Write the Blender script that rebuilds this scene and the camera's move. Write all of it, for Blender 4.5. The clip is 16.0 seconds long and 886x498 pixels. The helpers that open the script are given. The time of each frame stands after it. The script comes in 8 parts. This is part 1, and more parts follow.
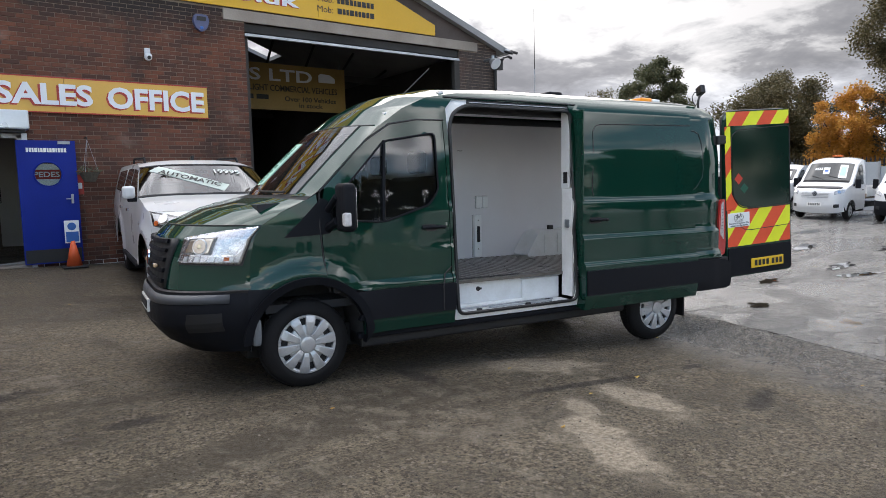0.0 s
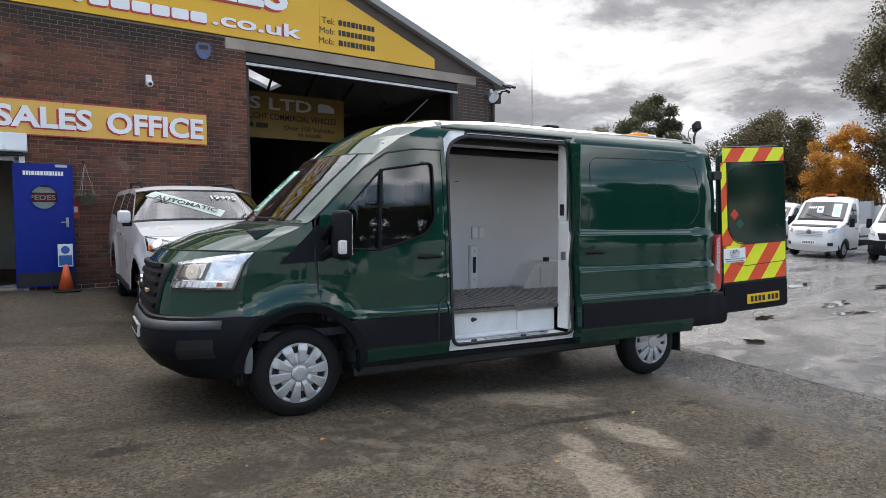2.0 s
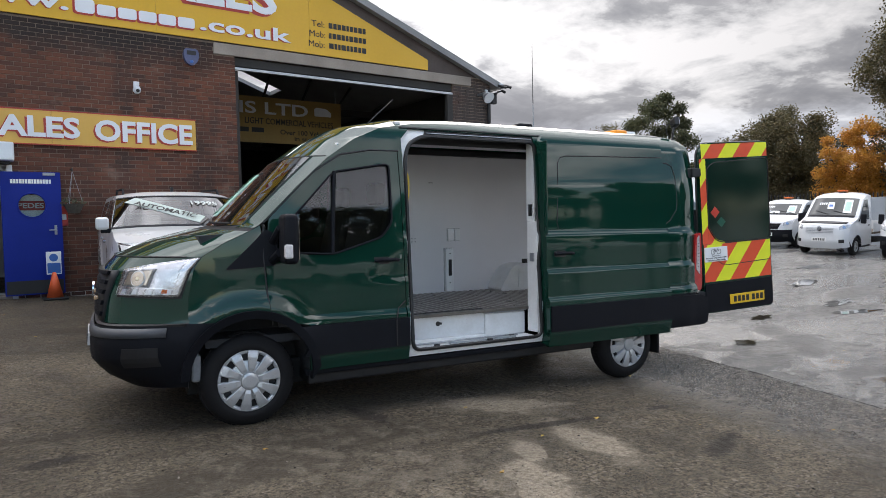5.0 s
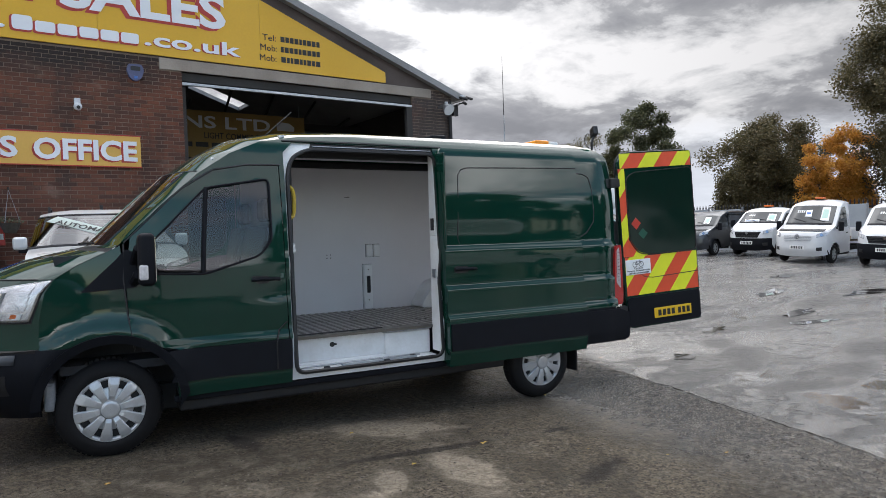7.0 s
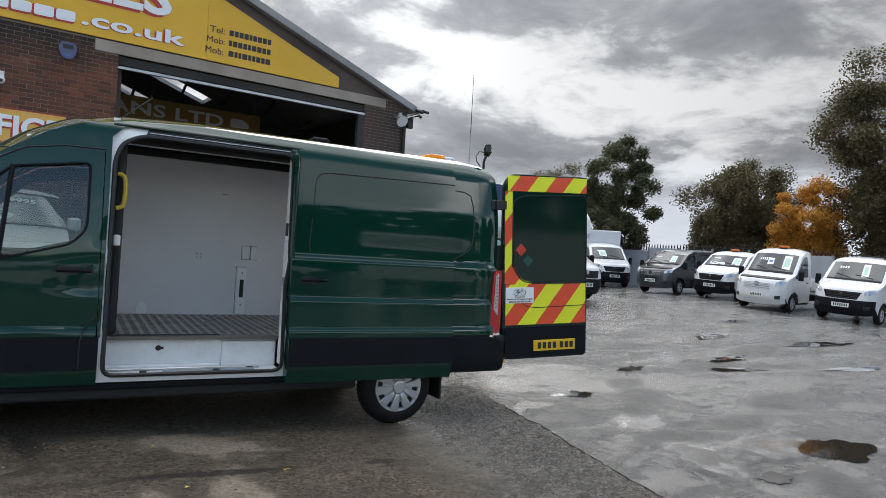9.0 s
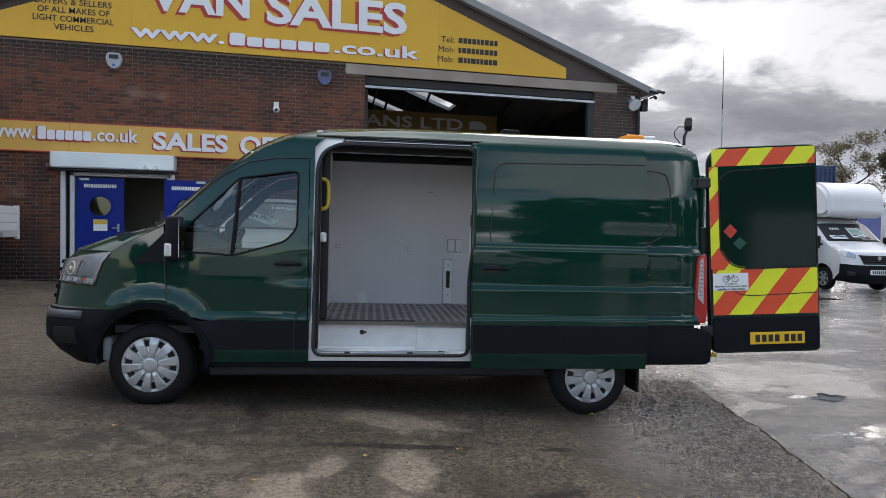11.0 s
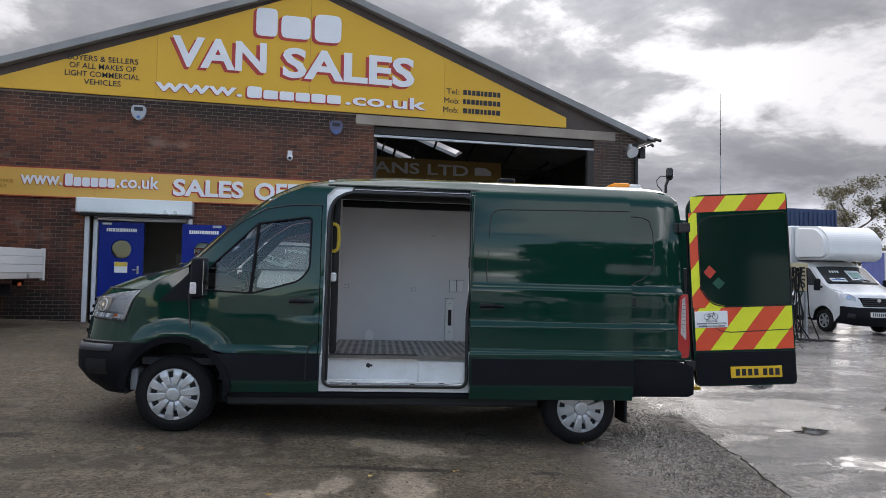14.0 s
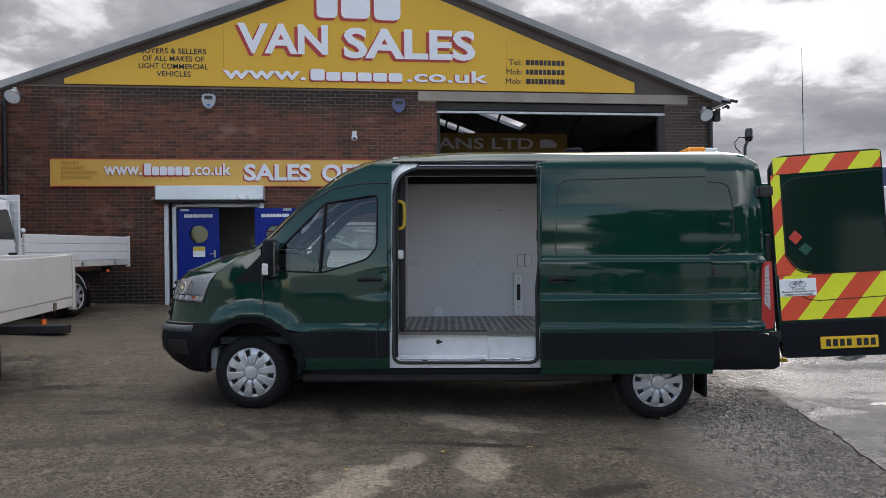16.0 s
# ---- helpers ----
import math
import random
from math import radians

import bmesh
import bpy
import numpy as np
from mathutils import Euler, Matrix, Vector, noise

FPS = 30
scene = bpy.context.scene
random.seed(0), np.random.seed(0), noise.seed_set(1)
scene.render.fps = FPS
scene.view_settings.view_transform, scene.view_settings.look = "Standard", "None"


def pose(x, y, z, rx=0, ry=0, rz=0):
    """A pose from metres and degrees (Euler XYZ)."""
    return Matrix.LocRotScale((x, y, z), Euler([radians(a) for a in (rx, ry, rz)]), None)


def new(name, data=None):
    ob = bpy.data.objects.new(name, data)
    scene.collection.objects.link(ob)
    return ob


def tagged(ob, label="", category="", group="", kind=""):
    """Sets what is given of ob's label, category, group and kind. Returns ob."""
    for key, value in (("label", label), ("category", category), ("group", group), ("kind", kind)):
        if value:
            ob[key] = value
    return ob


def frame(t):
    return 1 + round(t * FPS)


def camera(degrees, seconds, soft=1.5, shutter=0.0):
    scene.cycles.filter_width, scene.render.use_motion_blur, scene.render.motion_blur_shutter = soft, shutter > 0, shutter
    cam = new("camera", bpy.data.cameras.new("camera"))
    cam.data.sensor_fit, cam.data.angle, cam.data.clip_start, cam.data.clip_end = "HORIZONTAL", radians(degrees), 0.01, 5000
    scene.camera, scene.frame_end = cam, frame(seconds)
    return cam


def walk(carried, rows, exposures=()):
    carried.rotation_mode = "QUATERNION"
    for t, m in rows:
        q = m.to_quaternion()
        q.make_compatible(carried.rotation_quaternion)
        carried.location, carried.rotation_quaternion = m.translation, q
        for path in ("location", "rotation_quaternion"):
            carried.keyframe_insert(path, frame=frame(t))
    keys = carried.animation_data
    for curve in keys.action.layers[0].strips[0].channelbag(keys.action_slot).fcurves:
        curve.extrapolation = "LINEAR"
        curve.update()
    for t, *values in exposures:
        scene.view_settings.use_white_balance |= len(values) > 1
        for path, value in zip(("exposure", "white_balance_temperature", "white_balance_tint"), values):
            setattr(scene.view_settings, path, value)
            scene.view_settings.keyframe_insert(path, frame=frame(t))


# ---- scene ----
cam = camera(68.2, 16.0, soft=0.4)
# seconds, x, y, z, yaw, pitch, roll
PATH = [
    (0.0, -2.076, -4.617, 1.522, -36.44, -5.45, 1.49),
    (0.5, -2.091, -4.607, 1.517, -37.98, -4.50, 0.39),
    (1.0, -2.084, -4.623, 1.516, -38.21, -3.19, 0.40),
    (1.5, -2.080, -4.627, 1.520, -39.30, -2.76, 0.32),
    (2.0, -2.061, -4.592, 1.505, -36.76, -2.70, 0.40),
    (2.5, -2.071, -4.563, 1.500, -33.70, -3.01, -0.18),
    (3.0, -2.098, -4.597, 1.500, -33.26, -2.80, -1.37),
    (3.5, -2.114, -4.637, 1.506, -33.80, -2.81, -0.60),
    (4.0, -2.036, -4.666, 1.507, -36.38, -3.09, 1.12),
    (4.2, -1.949, -4.700, 1.494, -36.30, -2.89, 0.96),
    (6.3, -1.014, -4.934, 1.502, -33.04, -1.69, 1.99),
    (6.5, -0.918, -5.010, 1.503, -31.38, -1.42, 0.58),
    (7.0, -0.718, -5.107, 1.495, -35.52, -1.40, 2.05),
    (7.5, -0.423, -5.178, 1.515, -37.88, -0.24, 1.10),
    (8.0, -0.072, -5.327, 1.486, -37.35, 1.29, -0.01),
    (8.5, 0.183, -5.470, 1.499, -35.67, 0.00, -0.09),
    (9.0, 0.435, -5.490, 1.479, -36.41, 0.06, -3.17),
    (9.5, 0.689, -5.425, 1.483, -30.24, -0.07, -0.65),
    (10.0, 0.919, -5.461, 1.464, -17.41, -0.22, -1.22),
    (10.2, 1.002, -5.496, 1.462, -15.27, -0.40, -1.95),
    (12.3, 1.089, -6.263, 1.420, -10.86, -1.85, 1.38),
    (12.5, 1.072, -6.274, 1.425, -8.89, -1.39, 0.75),
    (13.0, 1.050, -6.222, 1.411, -4.54, -0.09, -0.52),
    (13.5, 1.028, -6.286, 1.417, -8.20, 2.06, -1.72),
    (14.0, 1.030, -6.305, 1.417, -12.80, 2.58, -0.93),
    (14.5, 1.046, -6.337, 1.417, -13.37, 2.40, -0.10),
    (15.0, 1.055, -6.268, 1.414, -10.53, 1.47, 0.13),
    (15.5, 1.044, -6.275, 1.420, -8.65, 0.70, 0.84),
    (16.0, 1.050, -6.227, 1.406, -6.87, 0.50, 0.78),
]
walk(cam, [(t, pose(x, y, z, 90 + pitch, roll, yaw)) for t, x, y, z, yaw, pitch, roll in PATH], [(0.0, 1.06, 6550, 13), (4.2, 0.96, 6550, 13), (7.0, 0.83, 6450, 12), (9.0, 0.69, 6400, 10), (10.2, 0.66, 6400, 11), (12.3, 0.73, 6480, 15), (14.5, 0.70, 6450, 14), (16.0, 0.69, 6480, 15)])

# ---------- sky and sun ----------
SUN_AZ, SUN_EL = 34.0, 18.0          # degrees right of +y, degrees up


def build_sky():
    w = bpy.data.worlds.new("sky")
    scene.world = w
    w.use_nodes = True
    nt = w.node_tree
    N, L = nt.nodes, nt.links
    bg = N["Background"]
    bg.inputs[1].default_value = 1.0
    sky = N.new("ShaderNodeTexSky")
    sky.sky_type = 'NISHITA'
    sky.sun_disc = False
    sky.sun_elevation = radians(SUN_EL)
    sky.sun_rotation = radians(SUN_AZ)
    dim = N.new("ShaderNodeVectorMath")
    dim.operation = 'SCALE'
    dim.inputs[3].default_value = 0.15
    L.new(sky.outputs[0], dim.inputs[0])
    co = N.new("ShaderNodeTexCoord")
    sep = N.new("ShaderNodeSeparateXYZ")
    L.new(co.outputs["Generated"], sep.inputs[0])

    def math2(op, a, b=None, c=None):
        n = N.new("ShaderNodeMath")
        n.operation = op
        for i, v in enumerate((a, b, c)):
            if v is None:
                continue
            if isinstance(v, (int, float)):
                n.inputs[i].default_value = v
            else:
                L.new(v, n.inputs[i])
        return n.outputs[0]

    def ramp(fac, stops):
        r = N.new("ShaderNodeValToRGB")
        L.new(fac, r.inputs[0])
        e = r.color_ramp.elements
        while len(e) < len(stops):
            e.new(0.5)
        for el, (p, c) in zip(e, stops):
            el.position = p
            el.color = (*c, 1)
        return r.outputs[0]

    # cloud layer: the direction spread over a flat sheet overhead
    up = math2('ADD', math2('ABSOLUTE', sep.outputs[2]), 0.22)
    px, py = math2('DIVIDE', sep.outputs[0], up), math2('DIVIDE', sep.outputs[1], up)
    comb = N.new("ShaderNodeCombineXYZ")
    L.new(px, comb.inputs[0])
    L.new(py, comb.inputs[1])
    comb.inputs[2].default_value = 1.3

    def noise_tex(scale, detail, rough, dist=0.0):
        n = N.new("ShaderNodeTexNoise")
        n.inputs["Scale"].default_value = scale
        n.inputs["Detail"].default_value = detail
        n.inputs["Roughness"].default_value = rough
        n.inputs["Distortion"].default_value = dist
        L.new(comb.outputs[0], n.inputs["Vector"])
        return n.outputs["Fac"]

    big = noise_tex(1.15, 9, 0.56, 0.35)
    fine = noise_tex(4.2, 8, 0.62, 0.3)
    puffs = math2('ADD', math2('MULTIPLY', big, 0.70), math2('MULTIPLY', fine, 0.30))
    cloud = ramp(puffs, [(0.39, (1.0, 1.0, 1.0)), (0.435, (0.78, 0.79, 0.80)), (0.470, (0.47, 0.48, 0.50)), (0.515, (0.37, 0.38, 0.405)), (0.59, (0.29, 0.30, 0.325))])
    # glow of the hidden sun
    sd = Vector((math.sin(radians(SUN_AZ - 6)), math.cos(radians(SUN_AZ - 6)), 0.31)).normalized()
    dot = N.new("ShaderNodeVectorMath")
    dot.operation = 'DOT_PRODUCT'
    L.new(co.outputs["Generated"], dot.inputs[0])
    dot.inputs[1].default_value = sd
    glow = math2('POWER', math2('MAXIMUM', dot.outputs["Value"], 0.0), 6.0)
    core = math2('POWER', math2('MAXIMUM', dot.outputs["Value"], 0.0), 20.0)
    high = N.new("ShaderNodeMapRange")
    high.interpolation_type = 'SMOOTHSTEP'
    for key, val in (("From Min", 0.30), ("From Max", 0.85), ("To Min", 0.25), ("To Max", 2.9)):
        high.inputs[key].default_value = val
    L.new(sep.outputs[2], high.inputs["Value"])
    # clouds opposite the sun are lit from the front
    front = N.new("ShaderNodeMapRange")
    front.interpolation_type = 'SMOOTHSTEP'
    for key, val in (("From Min", 0.25), ("From Max", -0.75), ("To Min", 0.0), ("To Max", 2.2)):
        front.inputs[key].default_value = val
    L.new(sep.outputs[1], front.inputs["Value"])
    # thinner, brighter cloud towards the west
    west = N.new("ShaderNodeMapRange")
    west.interpolation_type = 'SMOOTHSTEP'
    for key, val in (("From Min", 0.35), ("From Max", -0.30), ("To Min", 0.0), ("To Max", 0.30)):
        west.inputs[key].default_value = val
    L.new(sep.outputs[0], west.inputs["Value"])
    # and far round to the east
    thin = N.new("ShaderNodeMapRange")
    thin.interpolation_type = 'SMOOTHSTEP'
    for key, val in (("From Min", 0.62), ("From Max", 0.84), ("To Min", 0.0), ("To Max", 0.12)):
        thin.inputs[key].default_value = val
    L.new(sep.outputs[0], thin.inputs["Value"])
    shine = math2('ADD', math2('MULTIPLY', glow, 0.23), math2('MULTIPLY', core, 0.26))
    lift = math2('ADD', math2('ADD', math2('ADD', shine, high.outputs[0]), front.outputs[0]), math2('ADD', west.outputs[0], thin.outputs[0]))
    sc = N.new("ShaderNodeVectorMath")
    sc.operation = 'SCALE'
    L.new(cloud, sc.inputs[0])
    L.new(lift, sc.inputs[3])
    # gaps of blue
    clear = N.new("ShaderNodeMapRange")
    clear.interpolation_type = 'SMOOTHSTEP'
    for key, val in (("From Min", 0.1), ("From Max", -0.6), ("To Min", 0.0), ("To Max", 1.0)):
        clear.inputs[key].default_value = val
    L.new(sep.outputs[1], clear.inputs["Value"])
    gap = math2('MULTIPLY', ramp(noise_tex(0.75, 6, 0.55), [(0.52, (1, 1, 1)), (0.585, (0, 0, 0))]), clear.outputs[0])
    mix = N.new("ShaderNodeMix")
    mix.data_type = 'RGBA'
    L.new(gap, mix.inputs["Factor"])
    L.new(sc.outputs[0], mix.inputs["A"])
    L.new(dim.outputs[0], mix.inputs["B"])
    # a blue-grey bank low over the horizon
    low = ramp(math2('ADD', sep.outputs[2], math2('MULTIPLY', fine, 0.10)), [(0.04, (0.8, 0.8, 0.8)), (0.13, (0.65, 0.65, 0.65)), (0.20, (0, 0, 0))])
    mix2 = N.new("ShaderNodeMix")
    mix2.data_type = 'RGBA'
    east = N.new("ShaderNodeMapRange")
    east.interpolation_type = 'SMOOTHSTEP'
    east.inputs["From Min"].default_value, east.inputs["From Max"].default_value = 0.40, 0.64
    L.new(sep.outputs[0], east.inputs["Value"])
    bank = math2('MULTIPLY', low, math2('SUBTRACT', 1.0, math2('MULTIPLY', core, 0.85)))
    L.new(math2('MULTIPLY', bank, east.outputs[0]), mix2.inputs["Factor"])
    L.new(mix.outputs["Result"], mix2.inputs["A"])
    mix2.inputs["B"].default_value = (0.55, 0.585, 0.64, 1)
    L.new(mix2.outputs["Result"], bg.inputs[0])


build_sky()
_sun = bpy.data.lights.new("sun", "SUN")
_sun.energy, _sun.angle, _sun.color = 0.6, radians(38), (1.0, 0.94, 0.85)
sun = new("sun", _sun)
sun.rotation_euler = (radians(90 - SUN_EL), 0, radians(180 - SUN_AZ))
sun.location = (30, 30, 40)


# ---------- materials ----------
def surf(name, c1, c2=None, scale=6.0, fine=60.0, rough=(0.5, 0.7), bump=0.1, bump_scale=None, metal=0.0, coat=0.0, spec=0.5, island=0.0, obj_random=0.0, stretch=(1, 1, 1)):
    """A painted, woven or worn surface: two scales of variation in colour, gloss and relief."""
    m = bpy.data.materials.new(name)
    m.use_nodes = True
    nt = m.node_tree
    N, L = nt.nodes, nt.links
    b = N["Principled BSDF"]
    c2 = c2 or tuple(c * 0.8 for c in c1)
    co = N.new("ShaderNodeTexCoord")
    mp = N.new("ShaderNodeMapping")
    mp.inputs["Scale"].default_value = stretch
    L.new(co.outputs["Object"], mp.inputs[0])
    n1, n2 = N.new("ShaderNodeTexNoise"), N.new("ShaderNodeTexNoise")
    for n, s in ((n1, scale), (n2, fine)):
        n.inputs["Scale"].default_value = s
        n.inputs["Detail"].default_value = 6
        L.new(mp.outputs[0], n.inputs["Vector"])
    add = N.new("ShaderNodeMath")
    add.operation = 'MULTIPLY_ADD'
    L.new(n1.outputs["Fac"], add.inputs[0])
    add.inputs[1].default_value = 0.65
    sc = N.new("ShaderNodeMath")
    sc.operation = 'MULTIPLY'
    L.new(n2.outputs["Fac"], sc.inputs[0])
    sc.inputs[1].default_value = 0.35
    L.new(sc.outputs[0], add.inputs[2])
    fac = add.outputs[0]
    if island or obj_random:
        g = N.new("ShaderNodeNewGeometry") if island else N.new("ShaderNodeObjectInfo")
        r = N.new("ShaderNodeMath")
        r.operation = 'MULTIPLY_ADD'
        L.new(g.outputs["Random Per Island" if island else "Random"], r.inputs[0])
        r.inputs[1].default_value = island or obj_random
        L.new(fac, r.inputs[2])
        s2 = N.new("ShaderNodeMath")
        s2.operation = 'SUBTRACT'
        L.new(r.outputs[0], s2.inputs[0])
        s2.inputs[1].default_value = (island or obj_random) / 2
        fac = s2.outputs[0]
    mr = N.new("ShaderNodeMapRange")
    mr.inputs["From Min"].default_value, mr.inputs["From Max"].default_value = 0.3, 0.7
    L.new(fac, mr.inputs["Value"])
    mx = N.new("ShaderNodeMix")
    mx.data_type = 'RGBA'
    L.new(mr.outputs[0], mx.inputs["Factor"])
    mx.inputs["A"].default_value, mx.inputs["B"].default_value = (*c1, 1), (*c2, 1)
    L.new(mx.outputs["Result"], b.inputs["Base Color"])
    rr = N.new("ShaderNodeMapRange")
    rr.inputs["From Min"].default_value, rr.inputs["From Max"].default_value = 0.3, 0.7
    rr.inputs["To Min"].default_value, rr.inputs["To Max"].default_value = rough
    L.new(n1.outputs["Fac"], rr.inputs["Value"])
    L.new(rr.outputs[0], b.inputs["Roughness"])
    b.inputs["Metallic"].default_value = metal
    b.inputs["Coat Weight"].default_value = coat
    b.inputs["Coat Roughness"].default_value = 0.04
    b.inputs["Specular IOR Level"].default_value = spec
    if bump:
        bp = N.new("ShaderNodeBump")
        bp.inputs["Strength"].default_value = bump
        bp.inputs["Distance"].default_value = 0.01
        L.new(n2.outputs["Fac"], bp.inputs["Height"])
        L.new(bp.outputs[0], b.inputs["Normal"])
    return m


def glass(name, tint=(0.6, 0.66, 0.64), clear=0.85, ior=1.55):
    """Thin window glass: part clear, part mirror."""
    m = bpy.data.materials.new(name)
    m.use_nodes = True
    nt = m.node_tree
    N, L = nt.nodes, nt.links
    out = N["Material Output"]
    N.remove(N["Principled BSDF"])
    tr, gl, mx, fr = N.new("ShaderNodeBsdfTransparent"), N.new("ShaderNodeBsdfGlossy"), N.new("ShaderNodeMixShader"), N.new("ShaderNodeFresnel")
    tr.inputs[0].default_value = (*[c * clear for c in tint], 1)
    gl.inputs["Roughness"].default_value = 0.02
    gl.inputs["Color"].default_value = (0.95, 0.97, 1, 1)
    fr.inputs["IOR"].default_value = ior
    L.new(fr.outputs[0], mx.inputs[0])
    L.new(tr.outputs[0], mx.inputs[1])
    L.new(gl.outputs[0], mx.inputs[2])
    L.new(mx.outputs[0], out.inputs[0])
    return m


def lit(name, colour, power):
    m = bpy.data.materials.new(name)
    m.use_nodes = True
    b = m.node_tree.nodes["Principled BSDF"]
    b.inputs["Base Color"].default_value = (*colour, 1)
    b.inputs["Emission Color"].default_value = (*colour, 1)
    b.inputs["Emission Strength"].default_value = power
    b.inputs["Roughness"].default_value = 0.3
    return m


GREEN = surf("green_paint", (0.0045, 0.036, 0.0240), (0.0038, 0.031, 0.0205), 3, 90, (0.35, 0.45), 0.0, coat=1.0, spec=0.0)
GREEN.node_tree.nodes["Principled BSDF"].inputs["Coat IOR"].default_value = 1.5
BLACK_TRIM = surf("black_plastic", (0.006, 0.0068, 0.0095), (0.0095, 0.0105, 0.014), 8, 220, (0.50, 0.64), 0.12, spec=0.14)
DARK = surf("dark_void_plastic", (0.008, 0.008, 0.009), (0.014, 0.014, 0.015), 8, 120, (0.5, 0.7), 0.1)
RUBBER = surf("tyre_rubber", (0.009, 0.009, 0.010), (0.017, 0.016, 0.016), 14, 160, (0.6, 0.85), 0.25, spec=0.2)
SEAL = surf("rubber_seal", (0.010, 0.010, 0.011), (0.016, 0.016, 0.017), 20, 90, (0.4, 0.6), 0.05)
SILVER = surf("silver_wheel_trim", (0.60, 0.61, 0.62), (0.48, 0.49, 0.50), 9, 80, (0.25, 0.42), 0.03, metal=0.55)
CHROME = surf("chrome", (0.75, 0.76, 0.78), (0.65, 0.66, 0.68), 9, 60, (0.06, 0.15), 0.0, metal=1.0)
STEEL = surf("galvanised_steel", (0.42, 0.44, 0.46), (0.30, 0.32, 0.34), 5, 40, (0.3, 0.5), 0.08, metal=0.8)
WHITE_PAINT = surf("white_vehicle_paint", (0.67, 0.68, 0.69), (0.58, 0.59, 0.60), 2, 50, (0.25, 0.4), 0.01, coat=0.7)
WHITE_SILL = surf("white_sill_paint", (0.86, 0.87, 0.87), (0.74, 0.74, 0.72), 7, 40, (0.35, 0.55), 0.04, coat=0.3)
LINING = surf("grey_lining_board", (0.79, 0.78, 0.79), (0.74, 0.73, 0.74), 2.5, 70, (0.45, 0.6), 0.03)
CHECKER = surf("ribbed_floor_metal", (0.20, 0.185, 0.165), (0.12, 0.11, 0.095), 6, 70, (0.3, 0.5), 0.2, metal=0.5)
GLASS = glass("vehicle_glass", (0.66, 0.71, 0.69), 0.85, 1.8)
CAB_GLASS = glass("cab_side_glass", (0.64, 0.70, 0.69), 0.78, 1.6)
GLASS_DARK = glass("tinted_glass", (0.66, 0.72, 0.70), 0.8, 1.6)
LENS = glass("lamp_lens", (0.98, 0.98, 0.98), 1.0, 1.4)
RED_LENS = surf("red_lens", (0.50, 0.02, 0.02), (0.38, 0.015, 0.015), 30, 90, (0.1, 0.2), 0.05, coat=0.8)
CLEAR_LENS = surf("white_lens", (0.72, 0.70, 0.70), (0.5, 0.48, 0.48), 40, 120, (0.1, 0.2), 0.15, coat=0.8)
AMBER = lit("amber_beacon_lens", (0.85, 0.30, 0.03), 0.12)
AMBER_DULL = surf("amber_plastic", (0.75, 0.16, 0.03), (0.6, 0.12, 0.02), 20, 90, (0.2, 0.3), 0.02)
YELLOW_PLASTIC = surf("yellow_plastic", (0.75, 0.52, 0.04), (0.65, 0.45, 0.04), 20, 90, (0.35, 0.5), 0.04)
HI_YELLOW = surf("reflective_yellow", (0.84, 0.88, 0.03), (0.78, 0.82, 0.03), 12, 140, (0.3, 0.4), 0.02)
HI_RED = surf("reflective_red", (0.82, 0.095, 0.035), (0.74, 0.08, 0.03), 12, 140, (0.3, 0.4), 0.02)
PLATE_YELLOW = surf("plate_yellow", (0.80, 0.50, 0.02), (0.74, 0.46, 0.02), 20, 90, (0.3, 0.4), 0.02)
PLATE_WHITE = surf("plate_white", (0.75, 0.75, 0.73), (0.68, 0.68, 0.66), 20, 90, (0.3, 0.4), 0.02)
INK = surf("black_ink", (0.012, 0.012, 0.013), (0.02, 0.02, 0.02), 20, 90, (0.5, 0.6), 0.0)
CLOTH = surf("dark_seat_cloth", (0.020, 0.021, 0.024), (0.035, 0.036, 0.04), 15, 200, (0.8, 0.95), 0.2)
PAPER = surf("white_card", (0.90, 0.91, 0.90), (0.84, 0.85, 0.84), 9, 60, (0.6, 0.8), 0.02)
PAPER_GREEN = surf("pale_green_card", (0.46, 0.68, 0.58), (0.40, 0.60, 0.52), 9, 60, (0.6, 0.8), 0.02)
SIGN_YELLOW = surf("yellow_sign_board", (0.72, 0.41, 0.010), (0.64, 0.36, 0.010), 0.9, 20, (0.35, 0.5), 0.02)
SIGN_ORANGE = surf("faded_sign_board", (0.72, 0.42, 0.08), (0.64, 0.37, 0.065), 1.5, 20, (0.35, 0.5), 0.02)
SIGN_WHITE = surf("white_lettering", (0.80, 0.81, 0.84), (0.74, 0.75, 0.78), 3, 30, (0.4, 0.5), 0.01)
SIGN_RED = surf("red_lettering", (0.46, 0.035, 0.025), (0.40, 0.03, 0.02), 3, 30, (0.4, 0.5), 0.01)
BLUE_DOOR = surf("blue_door_paint", (0.004, 0.022, 0.27), (0.003, 0.018, 0.22), 2.5, 40, (0.35, 0.5), 0.05, coat=0.0, spec=0.2)
FRAME_WHITE = surf("white_frame", (0.74, 0.76, 0.79), (0.60, 0.62, 0.65), 4, 40, (0.35, 0.55), 0.04)
MORTAR = surf("mortar", (0.27, 0.205, 0.155), (0.12, 0.09, 0.07), 1.2, 60, (0.85, 0.95), 0.3)


